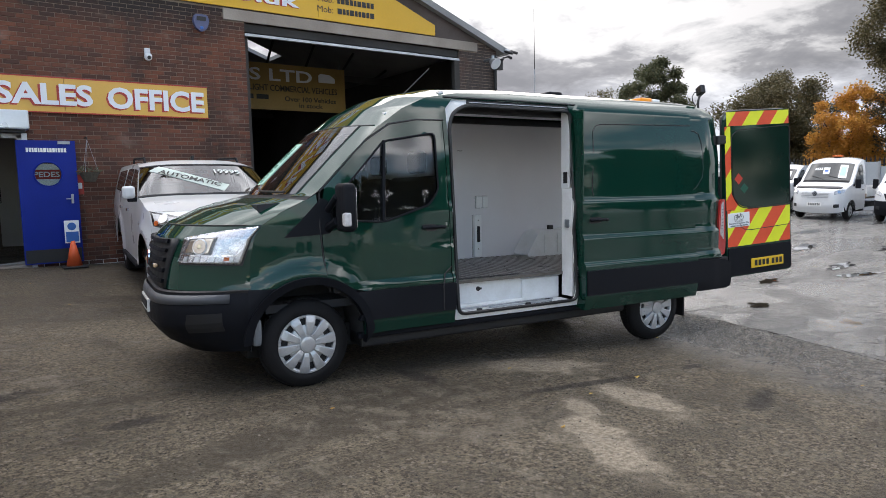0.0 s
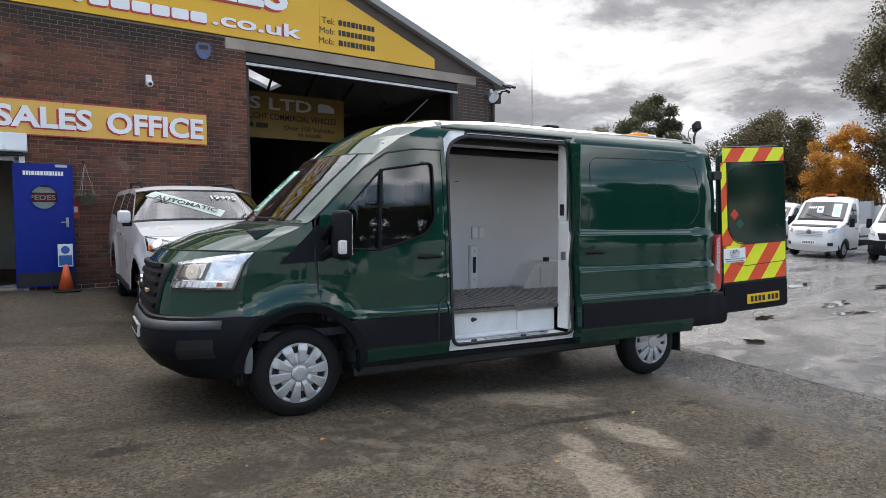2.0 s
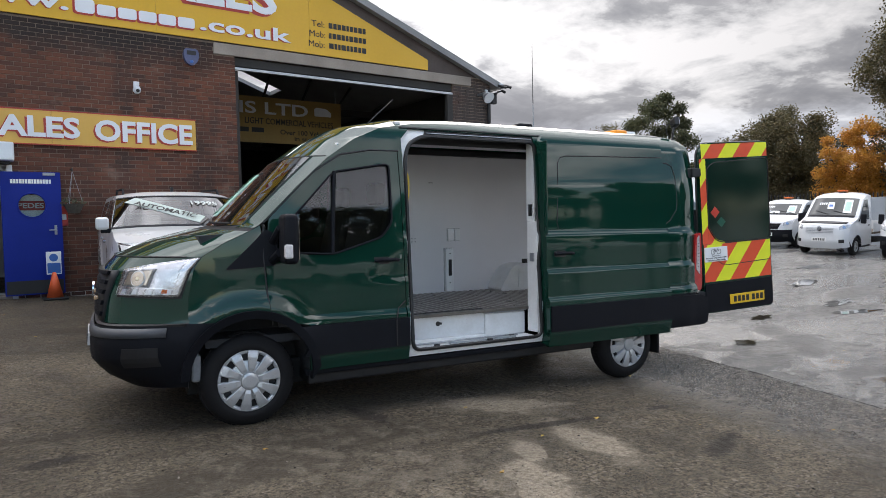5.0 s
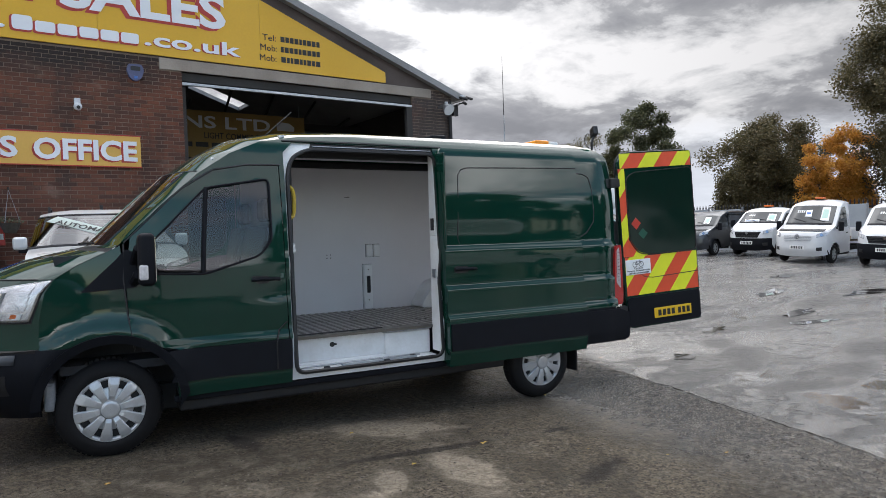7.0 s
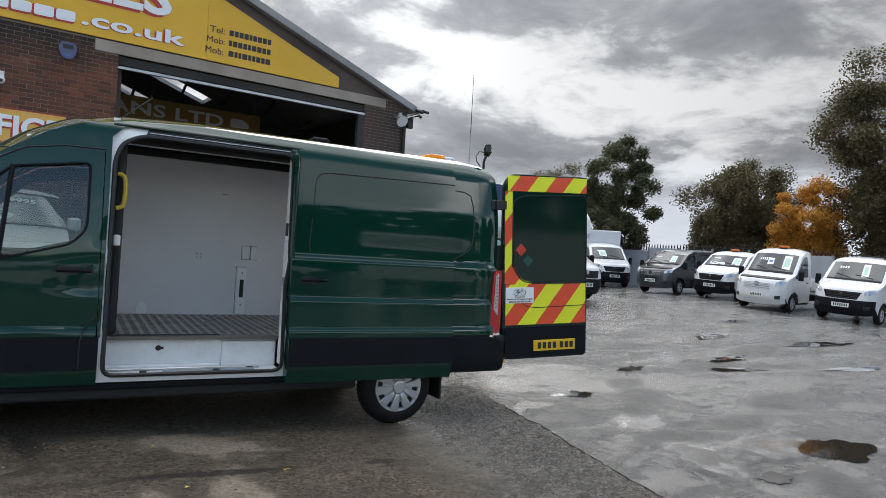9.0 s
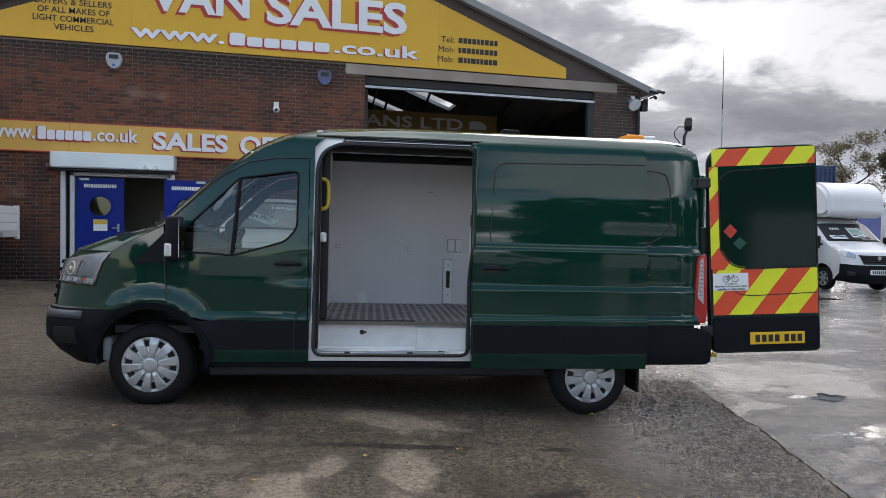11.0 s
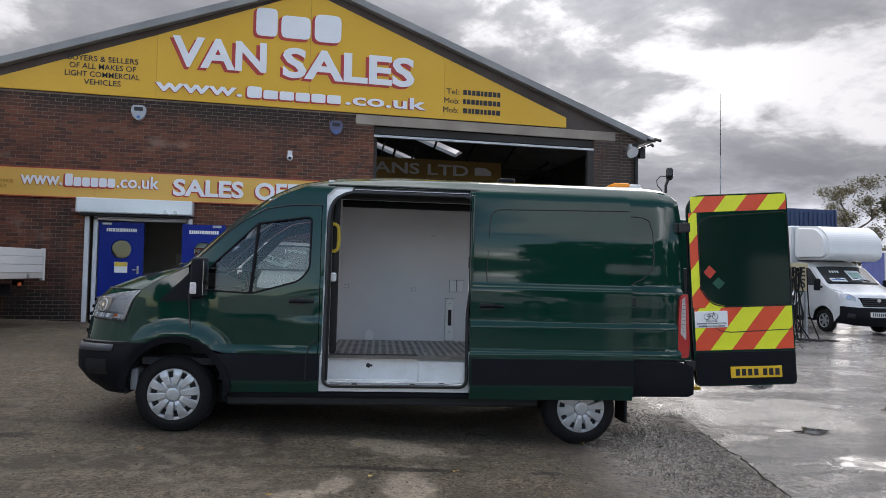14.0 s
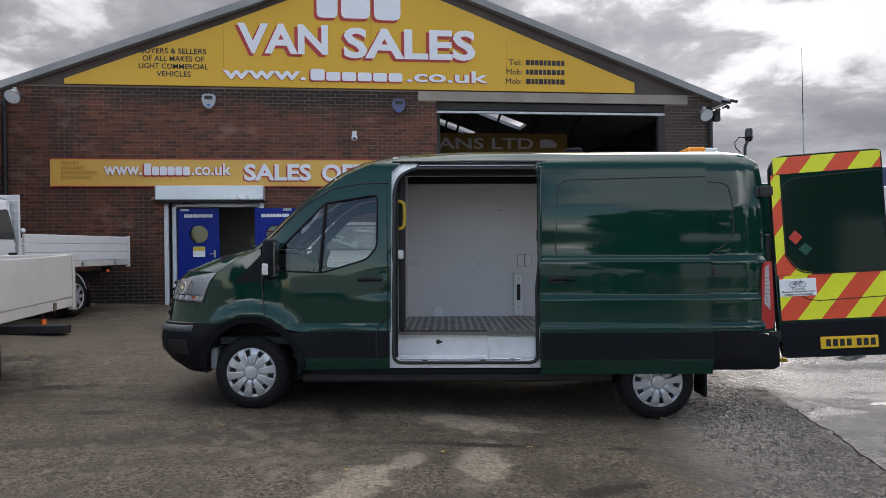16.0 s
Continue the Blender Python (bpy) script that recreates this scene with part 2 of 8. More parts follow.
def brick_material(name, source, output):
    """Red brick: each piece its own shade, with soot, rain streaks and pale salts over the wall."""
    m = bpy.data.materials.new(name)
    m.use_nodes = True
    N, L = m.node_tree.nodes, m.node_tree.links
    b = N["Principled BSDF"]
    g = N.new("ShaderNodeNewGeometry")
    rn = g if source == "island" else N.new("ShaderNodeObjectInfo")

    def tex(scale, detail, stretch):
        mp, n = N.new("ShaderNodeMapping"), N.new("ShaderNodeTexNoise")
        mp.inputs["Scale"].default_value = stretch
        L.new(g.outputs["Position"], mp.inputs[0])
        L.new(mp.outputs[0], n.inputs["Vector"])
        n.inputs["Scale"].default_value, n.inputs["Detail"].default_value = scale, detail
        n.inputs["Roughness"].default_value = 0.62
        return n.outputs["Fac"]

    def mixed(f, a, c, lo, hi, top):
        r, x = N.new("ShaderNodeMapRange"), N.new("ShaderNodeMix")
        for k, v in (("From Min", lo), ("From Max", hi), ("To Max", top)):
            r.inputs[k].default_value = v
        L.new(f, r.inputs["Value"])
        x.data_type = 'RGBA'
        L.new(r.outputs[0], x.inputs["Factor"])
        for k, v in (("A", a), ("B", c)):
            if isinstance(v, tuple):
                x.inputs[k].default_value = (*v, 1)
            else:
                L.new(v, x.inputs[k])
        return x.outputs["Result"]
    grain = tex(45, 5, (1, 1, 1))
    c = mixed(rn.outputs[output], (0.205, 0.066, 0.034), (0.060, 0.025, 0.017), 0.05, 1.0, 1.0)
    c = mixed(grain, c, (0.095, 0.038, 0.025), 0.46, 0.70, 0.6)
    c = mixed(tex(0.55, 6, (1, 1, 0.7)), c, (0.068, 0.033, 0.024), 0.46, 0.64, 0.60)
    c = mixed(tex(1.6, 5, (1, 1, 0.22)), c, (0.036, 0.022, 0.018), 0.52, 0.64, 0.75)
    c = mixed(tex(1.1, 8, (1, 1, 1.6)), c, (0.38, 0.27, 0.21), 0.58, 0.70, 0.45)
    # ragged dark patches: low on the wall, on the pier beside the workshop door, below the sign
    rag = tex(2.2, 5, (1, 1, 1))
    for (px, pz, kx, kz, lo, hi, stain) in ((-4.0, 0.55, 0.85, 1.15, 0.95, 1.55, (0.014, 0.012, 0.012)), (8.75, 3.7, 0.9, 0.42, 0.95, 1.5, (0.060, 0.045, 0.040)), (0.3, 5.1, 0.22, 1.3, 0.85, 1.45, (0.024, 0.016, 0.014)), (-3.2, 5.2, 0.25, 1.5, 0.85, 1.4, (0.030, 0.019, 0.016))):
        d, sc, ad = N.new("ShaderNodeVectorMath"), N.new("ShaderNodeVectorMath"), N.new("ShaderNodeMath")
        d.operation, sc.operation, ad.operation = 'DISTANCE', 'MULTIPLY', 'ADD'
        sc.inputs[1].default_value = (kx, 0, kz)
        L.new(g.outputs["Position"], sc.inputs[0])
        L.new(sc.outputs[0], d.inputs[0])
        d.inputs[1].default_value = (px * kx, 0, pz * kz)
        L.new(d.outputs["Value"], ad.inputs[0])
        L.new(rag, ad.inputs[1])
        c = mixed(ad.outputs[0], stain, c, lo, hi, 1.0)
    L.new(c, b.inputs["Base Color"])
    b.inputs["Roughness"].default_value = 0.86
    bp = N.new("ShaderNodeBump")
    bp.inputs["Strength"].default_value, bp.inputs["Distance"].default_value = 0.5, 0.01
    L.new(grain, bp.inputs["Height"])
    L.new(bp.outputs[0], b.inputs["Normal"])
    return m


BRICK = brick_material("red_brick", "island", "Random Per Island")
BRICK_PIECE = brick_material("red_brick_piece", "object", "Random")
CONCRETE = surf("concrete_lintel", (0.36, 0.31, 0.26), (0.24, 0.20, 0.17), 1.4, 40, (0.75, 0.9), 0.3)
CLADDING = surf("dark_gable_cladding", (0.10, 0.075, 0.065), (0.06, 0.045, 0.04), 1.5, 30, (0.7, 0.85), 0.2)
ROOF_SHEET = surf("grey_roof_sheet", (0.30, 0.30, 0.30), (0.20, 0.20, 0.20), 1.2, 30, (0.6, 0.8), 0.2)
# one dark tone for workshop walls, trusses, door housing and guides
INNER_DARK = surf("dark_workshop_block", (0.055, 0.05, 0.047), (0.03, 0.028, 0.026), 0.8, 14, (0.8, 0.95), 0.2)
CONE_ORANGE = surf("cone_orange", (0.80, 0.13, 0.03), (0.66, 0.10, 0.03), 9, 60, (0.4, 0.6), 0.05)
SIGN_BLUE = surf("sign_blue", (0.03, 0.14, 0.46), (0.03, 0.12, 0.40), 9, 60, (0.3, 0.4), 0.0)
FENCE_GREY = surf("grey_fence_sheet", (0.40, 0.43, 0.46), (0.30, 0.33, 0.36), 1.1, 20, (0.5, 0.7), 0.1)
CONTAINER_BLUE = surf("blue_container_paint", (0.035, 0.065, 0.15), (0.03, 0.05, 0.11), 1.0, 20, (0.5, 0.7), 0.1)
BLUE_CURTAIN = surf("blue_curtain", (0.02, 0.06, 0.34), (0.02, 0.05, 0.26), 1.0, 20, (0.5, 0.6), 0.1)
BARK = surf("bark", (0.075, 0.055, 0.04), (0.04, 0.03, 0.022), 6, 40, (0.85, 0.95), 0.6)
NAVY = surf("dark_vehicle_paint", (0.014, 0.017, 0.022), (0.02, 0.024, 0.03), 2, 50, (0.25, 0.35), 0.01, coat=0.8)
OAK = surf("weathered_timber", (0.16, 0.12, 0.085), (0.09, 0.07, 0.05), 6, 60, (0.8, 0.95), 0.4)


# ---------- building helpers ----------
def part(name, bm, material, parent=None, label="", smooth=False, kind=""):
    """Links a bmesh as one mesh object under a thing or under a part."""
    me = bpy.data.meshes.new(name)
    if smooth:
        for f in bm.faces:
            f.smooth = True
    bm.to_mesh(me)
    bm.free()
    me.materials.append(material)
    ob = new(name, me)
    ob.parent = parent
    if label or kind:
        tagged(ob, label, "", "", kind)
    return ob


def raw(name, verts, faces, material, parent=None, smooth=False, label=""):
    me = bpy.data.meshes.new(name)
    me.from_pydata(verts, [], faces)
    me.materials.append(material)
    if smooth:
        me.polygons.foreach_set("use_smooth", [True] * len(me.polygons))
    me.update()
    ob = new(name, me)
    ob.parent = parent
    if label:
        ob["label"] = label
    return ob


def thing(name, label, category, m=None, group="", kind=""):
    ob = new(name)
    ob.empty_display_size = 0.1
    if m is not None:
        ob.matrix_basis = m
    return tagged(ob, label, category, group, kind)


def add_box(bm, lo, hi, bevel=0.0, seg=2):
    """A box between two corners, its edges rounded."""
    r = bmesh.ops.create_cube(bm, size=1)
    vs = r["verts"]
    for v in vs:
        v.co = [(lo[i] + hi[i]) / 2 + v.co[i] * (hi[i] - lo[i]) for i in range(3)]
    if bevel > 0:
        es = list({e for v in vs for e in v.link_edges})
        bmesh.ops.bevel(bm, geom=es, offset=bevel, segments=seg, affect='EDGES', profile=0.5)
    return bm


def box(lo, hi, bevel=0.0, seg=2):
    return add_box(bmesh.new(), lo, hi, bevel, seg)


def cyl(bm, p, axis, r, length, seg=20, r2=None):
    """A cylinder or cone from p along an axis ('x', 'y', 'z' or a vector)."""
    d = {"x": Vector((1, 0, 0)), "y": Vector((0, 1, 0)), "z": Vector((0, 0, 1))}[axis] if isinstance(axis, str) else Vector(axis).normalized()
    q = Vector((0, 0, 1)).rotation_difference(d).to_matrix().to_4x4()
    m = Matrix.Translation(Vector(p) + d * length / 2) @ q
    bmesh.ops.create_cone(bm, cap_ends=True, segments=seg, radius1=r, radius2=r if r2 is None else r2, depth=length, matrix=m)
    return bm


def tube(pts, r, sides=6, closed=False):
    """A round bar along a line of points."""
    bm = bmesh.new()
    pts = [Vector(p) for p in pts]
    n = len(pts)
    rings = []
    for i, p in enumerate(pts):
        a = pts[(i - 1) % n] if (closed or i) else p
        b = pts[(i + 1) % n] if (closed or i < n - 1) else p
        d = (b - a).normalized()
        u = d.orthogonal().normalized() if not rings else None
        if u is None:
            u = (prev - d * prev.dot(d)).normalized()
        prev = u
        w = d.cross(u)
        rings.append([bm.verts.new(p + (u * math.cos(2 * math.pi * k / sides) + w * math.sin(2 * math.pi * k / sides)) * r) for k in range(sides)])
    for i in range(n if closed else n - 1):
        A, B = rings[i], rings[(i + 1) % n]
        for k in range(sides):
            bm.faces.new((A[k], A[(k + 1) % sides], B[(k + 1) % sides], B[k]))
    if not closed:
        bm.faces.new(rings[0][::-1])
        bm.faces.new(rings[-1])
    bmesh.ops.recalc_face_normals(bm, faces=bm.faces)
    return bm


def round_poly(pts, r=0.05, n=4):
    """A closed line of 2D points with its corners rounded."""
    out = []
    k = len(pts)
    for i in range(k):
        p = Vector(pts[i])
        a, b = Vector(pts[i - 1]), Vector(pts[(i + 1) % k])
        da, db = (a - p), (b - p)
        rr = min(r, da.length * 0.45, db.length * 0.45)
        A, B = p + da.normalized() * rr, p + db.normalized() * rr
        for j in range(n + 1):
            t = j / n
            out.append(tuple((1 - t) ** 2 * A + 2 * t * (1 - t) * p + t * t * B))
    return out


def prism(poly, y0, y1, plane="xz"):
    """A flat shape (2D outline) with thickness, standing in the xz plane, or lying in another."""
    bm = bmesh.new()

    def at(p, y):
        return {"xz": (p[0], y, p[1]), "yz": (y, p[0], p[1]), "xy": (p[0], p[1], y)}[plane]
    A = [bm.verts.new(at(p, y0)) for p in poly]
    B = [bm.verts.new(at(p, y1)) for p in poly]
    n = len(poly)
    bm.faces.new(A)
    bm.faces.new(B[::-1])
    for i in range(n):
        bm.faces.new((A[i], B[i], B[(i + 1) % n], A[(i + 1) % n]))
    bmesh.ops.recalc_face_normals(bm, faces=bm.faces)
    return bm


def lettering(name, words, w, h, material, parent, m, depth=0.006, bold=0.02, label=""):
    """Words in the built-in font, w wide and h high (0: as wide as they come), centred on the pose m; they read along its x and up its y."""
    c = bpy.data.curves.new(name, 'FONT')
    c.body = words
    c.align_x, c.align_y = 'CENTER', 'CENTER'
    c.offset = bold
    c.resolution_u = 3
    c.space_line = 0.95
    tmp = bpy.data.objects.new(name, c)
    scene.collection.objects.link(tmp)
    me = bpy.data.meshes.new_from_object(tmp.evaluated_get(bpy.context.evaluated_depsgraph_get()))
    bpy.data.objects.remove(tmp)
    co = np.empty(len(me.vertices) * 3)
    me.vertices.foreach_get("co", co)
    co = co.reshape(-1, 3)
    lo, hi = co.min(0), co.max(0)
    sy = h / (hi[1] - lo[1])
    sx = w / (hi[0] - lo[0]) if w else sy
    co = (co - (lo + hi) / 2) * (sx, sy, 1)
    me.vertices.foreach_set("co", co.ravel())
    bm = bmesh.new()
    bm.from_mesh(me)
    bpy.data.meshes.remove(me)
    for f in bm.faces:
        f.smooth = False
    # one mesh for each word: letters that lie close together
    todo, isles = set(bm.verts), []
    while todo:
        stack, isle = [todo.pop()], []
        while stack:
            v = stack.pop()
            isle.append(v)
            for e in v.link_edges:
                o = e.other_vert(v)
                if o in todo:
                    todo.remove(o)
                    stack.append(o)
        isles.append((min(v.co.x for v in isle), max(v.co.x for v in isle), isle))
    isles.sort(key=lambda t: t[0])
    gap, groups, end = 0.2 * sx, [], None
    for a, b_, isle in isles:
        if end is None or a - end > gap:
            groups.append([])
        groups[-1] += isle
        end = b_ if end is None else max(end, b_)
    ob = None
    for g in groups:
        keep = set(g)
        wm = bm.copy()
        wm.verts.ensure_lookup_table()
        bm.verts.index_update()
        names = {v.index for v in keep}
        bmesh.ops.delete(wm, geom=[v for v in wm.verts if v.index not in names], context='VERTS')
        r = bmesh.ops.extrude_face_region(wm, geom=list(wm.faces))
        bmesh.ops.translate(wm, vec=(0, 0, depth), verts=[q for q in r["geom"] if isinstance(q, bmesh.types.BMVert)])
        bmesh.ops.recalc_face_normals(wm, faces=wm.faces)
        ob = part(name, wm, material, parent, label)
        ob.matrix_basis = m
    bm.free()
    return ob


def bars(name, w, h, material, parent, m, count=6, seed=1, depth=0.004):
    """A line of unreadable writing: short bars."""
    rnd = random.Random(seed)
    bm = bmesh.new()
    x = -w / 2
    ws = [rnd.uniform(0.7, 1.3) for _ in range(count)]
    gap = w * 0.22 / max(1, count)
    k = (w - gap * (count - 1)) / sum(ws)
    for a in ws:
        add_box(bm, (x, -h / 2, 0), (x + a * k, h / 2, depth))
        x += a * k + gap
    ob = part(name, bm, material, parent)
    ob.matrix_basis = m
    return ob


def ground_z(x, y):
    """The yard falls gently to the right and rises to the building."""
    return -0.41 * math.tanh(x / 10) + 0.021 * math.log(1 + math.exp((min(y, 11.0) - 1) * 2))


class Loft:
    """A vehicle's skin over its centre line (xc, zc) and its side line (xs, zs), row by row; v runs from -1 to 1 across."""

    def __init__(self, rows, yc, half):
        self.rows, self.yc, self.half = rows, yc, half

    def row(self, s):
        s = max(0.0, min(len(self.rows) - 1.0, s))
        i = min(int(s), len(self.rows) - 2)
        t = s - i
        return [a + (b - a) * t for a, b in zip(self.rows[i], self.rows[i + 1])]

    def at(self, s, v, out=0.0):
        xc, zc, xs, zs, p = self.row(s)
        a = abs(v)
        w = self.half(xs, zs)
        q = Vector((xc + (xs - xc) * a ** p, self.yc + v * w, zc + (zs - zc) * a ** 3.4))
        if out:
            e = 0.01
            du = self.at(min(s + e, len(self.rows) - 1), v) - self.at(max(s - e, 0), v)
            dv = self.at(s, min(v + e, 1)) - self.at(s, max(v - e, -1))
            n = du.cross(dv)
            if n.length > 1e-9:
                n.normalize()
                if n.dot(q - Vector((1.2, self.yc, 0.9))) < 0:
                    n = -n
                q = q + n * out
        return q

    def sheet(self, s0, s1, ns, vs, out=0.0):
        bm = bmesh.new()
        g = [[bm.verts.new(self.at(s0 + (s1 - s0) * i / ns, v, out)) for v in vs] for i in range(ns + 1)]
        for i in range(ns):
            for j in range(len(vs) - 1):
                bm.faces.new((g[i][j], g[i][j + 1], g[i + 1][j + 1], g[i + 1][j]))
        bm.normal_update()
        for f in bm.faces:              # the outside faces out
            if f.normal.dot(f.calc_center_median() - Vector((1.6, self.yc, 0.8))) < 0:
                f.normal_flip()
        return bm

    def patch(self, corners, n, m, out):
        """A plate on the skin between four (s, v) corners, in order round it, standing out by out, with a rim."""
        bm = bmesh.new()
        (a, b, c, d) = corners

        def sv(i, j):
            u, w = i / n, j / m
            return [((1 - u) * (1 - w) * a[k] + u * (1 - w) * b[k] + u * w * c[k] + (1 - u) * w * d[k]) for k in range(2)]
        g = [[bm.verts.new(self.at(*sv(i, j), out)) for j in range(m + 1)] for i in range(n + 1)]
        h = {}
        for i in range(n + 1):
            for j in range(m + 1):
                if i in (0, n) or j in (0, m):
                    h[i, j] = bm.verts.new(self.at(*sv(i, j), -0.004))
        for i in range(n):
            for j in range(m):
                bm.faces.new((g[i][j], g[i][j + 1], g[i + 1][j + 1], g[i + 1][j]))
        for i in range(n):
            for j in (0, m):
                bm.faces.new((g[i][j], g[i + 1][j], h[i + 1, j], h[i, j]))
        for j in range(m):
            for i in (0, n):
                bm.faces.new((g[i][j], g[i][j + 1], h[i, j + 1], h[i, j]))
        bmesh.ops.recalc_face_normals(bm, faces=bm.faces)
        return bm


def spread(n):
    """Places across from -1 to 1, closer together at the sides."""
    return [math.copysign(1 - (1 - abs(u)) ** 1.8, u) for u in (2 * i / n - 1 for i in range(n + 1))]


def panel(poly, skin, holes=(), step=0.06, zs=0.04, rim=0.03, xz=None):
    """A pressed sheet over a 2D outline in x and z; skin(x, z) gives its y. Its edges turn in by rim (0: none)."""
    bm = bmesh.new()
    for loop in (poly, *holes):
        vs = [bm.verts.new((p[0], 0, p[1])) for p in loop]
        for i in range(len(vs)):
            bm.edges.new((vs[i], vs[(i + 1) % len(vs)]))
    bmesh.ops.triangle_fill(bm, use_beauty=True, edges=list(bm.edges))
    x0, x1 = min(p[0] for p in poly), max(p[0] for p in poly)
    z0, z1 = min(p[1] for p in poly), max(p[1] for p in poly)
    k = 1
    while x0 + k * step < x1:
        bmesh.ops.bisect_plane(bm, geom=[*bm.verts, *bm.edges, *bm.faces], plane_co=(x0 + k * step, 0, 0), plane_no=(1, 0, 0))
        k += 1
    k = 1
    while z0 + k * zs < z1:
        bmesh.ops.bisect_plane(bm, geom=[*bm.verts, *bm.edges, *bm.faces], plane_co=(0, 0, z0 + k * zs), plane_no=(0, 0, 1))
        k += 1
    bm.normal_update()
    for f in bm.faces:
        if f.normal.y > 0:
            f.normal_flip()
        f.smooth = True
    border = [e for e in bm.edges if len(e.link_faces) == 1]
    for v in bm.verts:
        v.co.y = skin(v.co.x, v.co.z)
    if rim:
        lo, hi = {}, {}
        for e in border:
            for v in e.verts:
                if v not in lo:
                    lo[v] = bm.verts.new(v.co)
                    hi[v] = bm.verts.new(v.co + Vector((0, rim, 0)))
            a, b = e.verts
            bm.faces.new((lo[a], lo[b], hi[b], hi[a]))
    return bm


# ---------- the yard ----------
def ground_material():
    m = bpy.data.materials.new("wet_yard")
    m.use_nodes = True
    nt = m.node_tree
    N, L = nt.nodes, nt.links
    b = N["Principled BSDF"]
    co = N.new("ShaderNodeTexCoord")

    def nz(scale, detail=6, rough=0.55, dist=0.0, stretch=None):
        n = N.new("ShaderNodeTexNoise")
        n.inputs["Scale"].default_value, n.inputs["Detail"].default_value = scale, detail
        n.inputs["Roughness"].default_value, n.inputs["Distortion"].default_value = rough, dist
        if stretch:
            mp = N.new("ShaderNodeMapping")
            mp.inputs["Scale"].default_value = stretch
            mp.inputs["Rotation"].default_value = (0, 0, radians(20))
            L.new(co.outputs["Object"], mp.inputs[0])
            L.new(mp.outputs[0], n.inputs["Vector"])
        else:
            L.new(co.outputs["Object"], n.inputs["Vector"])
        return n.outputs["Fac"]

    def mth(op, a, b=None, c=None, clamp=False):
        n = N.new("ShaderNodeMath")
        n.operation, n.use_clamp = op, clamp
        for i, v in enumerate((a, b, c)):
            if v is None:
                continue
            if isinstance(v, (int, float)):
                n.inputs[i].default_value = v
            else:
                L.new(v, n.inputs[i])
        return n.outputs[0]

    def rng(v, a, b_, c=0.0, d=1.0):
        n = N.new("ShaderNodeMapRange")
        for k, x in zip(("From Min", "From Max", "To Min", "To Max"), (a, b_, c, d)):
            n.inputs[k].default_value = x
        L.new(v, n.inputs["Value"])
        return n.outputs[0]

    def mixc(f, a, b_):
        n = N.new("ShaderNodeMix")
        n.data_type = 'RGBA'
        L.new(f, n.inputs["Factor"])
        for k, v in (("A", a), ("B", b_)):
            if isinstance(v, tuple):
                n.inputs[k].default_value = (*v, 1)
            else:
                L.new(v, n.inputs[k])
        return n.outputs["Result"]

    sep = N.new("ShaderNodeSeparateXYZ")
    L.new(co.outputs["Object"], sep.inputs[0])
    X, Y = sep.outputs[0], sep.outputs[1]
    broad, mid, grit, speck = nz(0.35, 6), nz(1.6, 7, 0.62, 0.3), nz(32, 5, 0.74), nz(95, 4, 0.78)
    streak = nz(0.5, 7, 0.62, 0.6, (0.45, 1.6, 1))
    ripple = nz(5.5, 6, 0.65, 0.5)
    vo = N.new("ShaderNodeTexVoronoi")
    vo.inputs["Scale"].default_value = 48
    L.new(co.outputs["Object"], vo.inputs["Vector"])
    sv = N.new("ShaderNodeSeparateColor")
    L.new(vo.outputs["Color"], sv.inputs[0])
    stone = sv.outputs[0]

    def blob(cx, cy, rx, ry, deg, rag=0.95, edge_=0.55):
        """A patch with a ragged edge: 1 inside, 0 outside."""
        c_, s_ = math.cos(radians(deg)), math.sin(radians(deg))
        dx, dy = mth('SUBTRACT', X, cx), mth('SUBTRACT', Y, cy)
        u = mth('ADD', mth('MULTIPLY', dx, c_ / rx), mth('MULTIPLY', dy, s_ / rx))
        w = mth('ADD', mth('MULTIPLY', dx, -s_ / ry), mth('MULTIPLY', dy, c_ / ry))
        d = mth('SQRT', mth('ADD', mth('MULTIPLY', u, u), mth('MULTIPLY', w, w)))
        d = mth('ADD', d, mth('ADD', mth('MULTIPLY', mth('SUBTRACT', ripple, 0.5), rag * 2.2), mth('MULTIPLY', mth('SUBTRACT', grit, 0.5), rag * 1.1)))
        return rng(d, 1.0 - edge_ / 2, 1.0 + edge_ / 2, 1.0, 0.0)

    def union(fs):
        r = fs[0]
        for f in fs[1:]:
            r = mth('MAXIMUM', r, f)
        return r
    # the poured slab lies beyond its broken edge
    edge = mth('SUBTRACT', X, mth('ADD', 5.28, mth('MULTIPLY', mth('ADD', Y, 0.3), 0.34)))
    jag = mth('MULTIPLY', mth('SUBTRACT', mid, 0.5), 0.35)
    soft = rng(Y, -0.5, 2.5, 0.04, 1.6)
    slab = mth('DIVIDE', mth('ADD', edge, jag), soft)
    slab = rng(slab, -0.5, 0.5)
    # asphalt: brown grit and loose stones, pale worn patches, dark damp
    asphalt = mixc(rng(mth('ADD', mth('MULTIPLY', grit, 0.60), mth('MULTIPLY', speck, 0.40)), 0.42, 0.58), (0.044, 0.035, 0.024), (0.222, 0.183, 0.128))
    pit = mth('MULTIPLY', rng(vo.outputs["Distance"], 0.42, 0.30), rng(stone, 0.70, 0.74, 0, 0.75))
    chip = mth('MULTIPLY', rng(vo.outputs["Distance"], 0.40, 0.28), rng(stone, 0.20, 0.14, 0, 0.5))
    asphalt = mixc(chip, asphalt, (0.36, 0.31, 0.25))
    asphalt = mixc(pit, asphalt, (0.022, 0.018, 0.014))
    asphalt = mixc(rng(stone, 0.95, 0.97, 0, 0.5), asphalt, (0.36, 0.31, 0.25))
    asphalt = mixc(rng(stone, 0.06, 0.03, 0, 0.8), asphalt, (0.030, 0.024, 0.018))
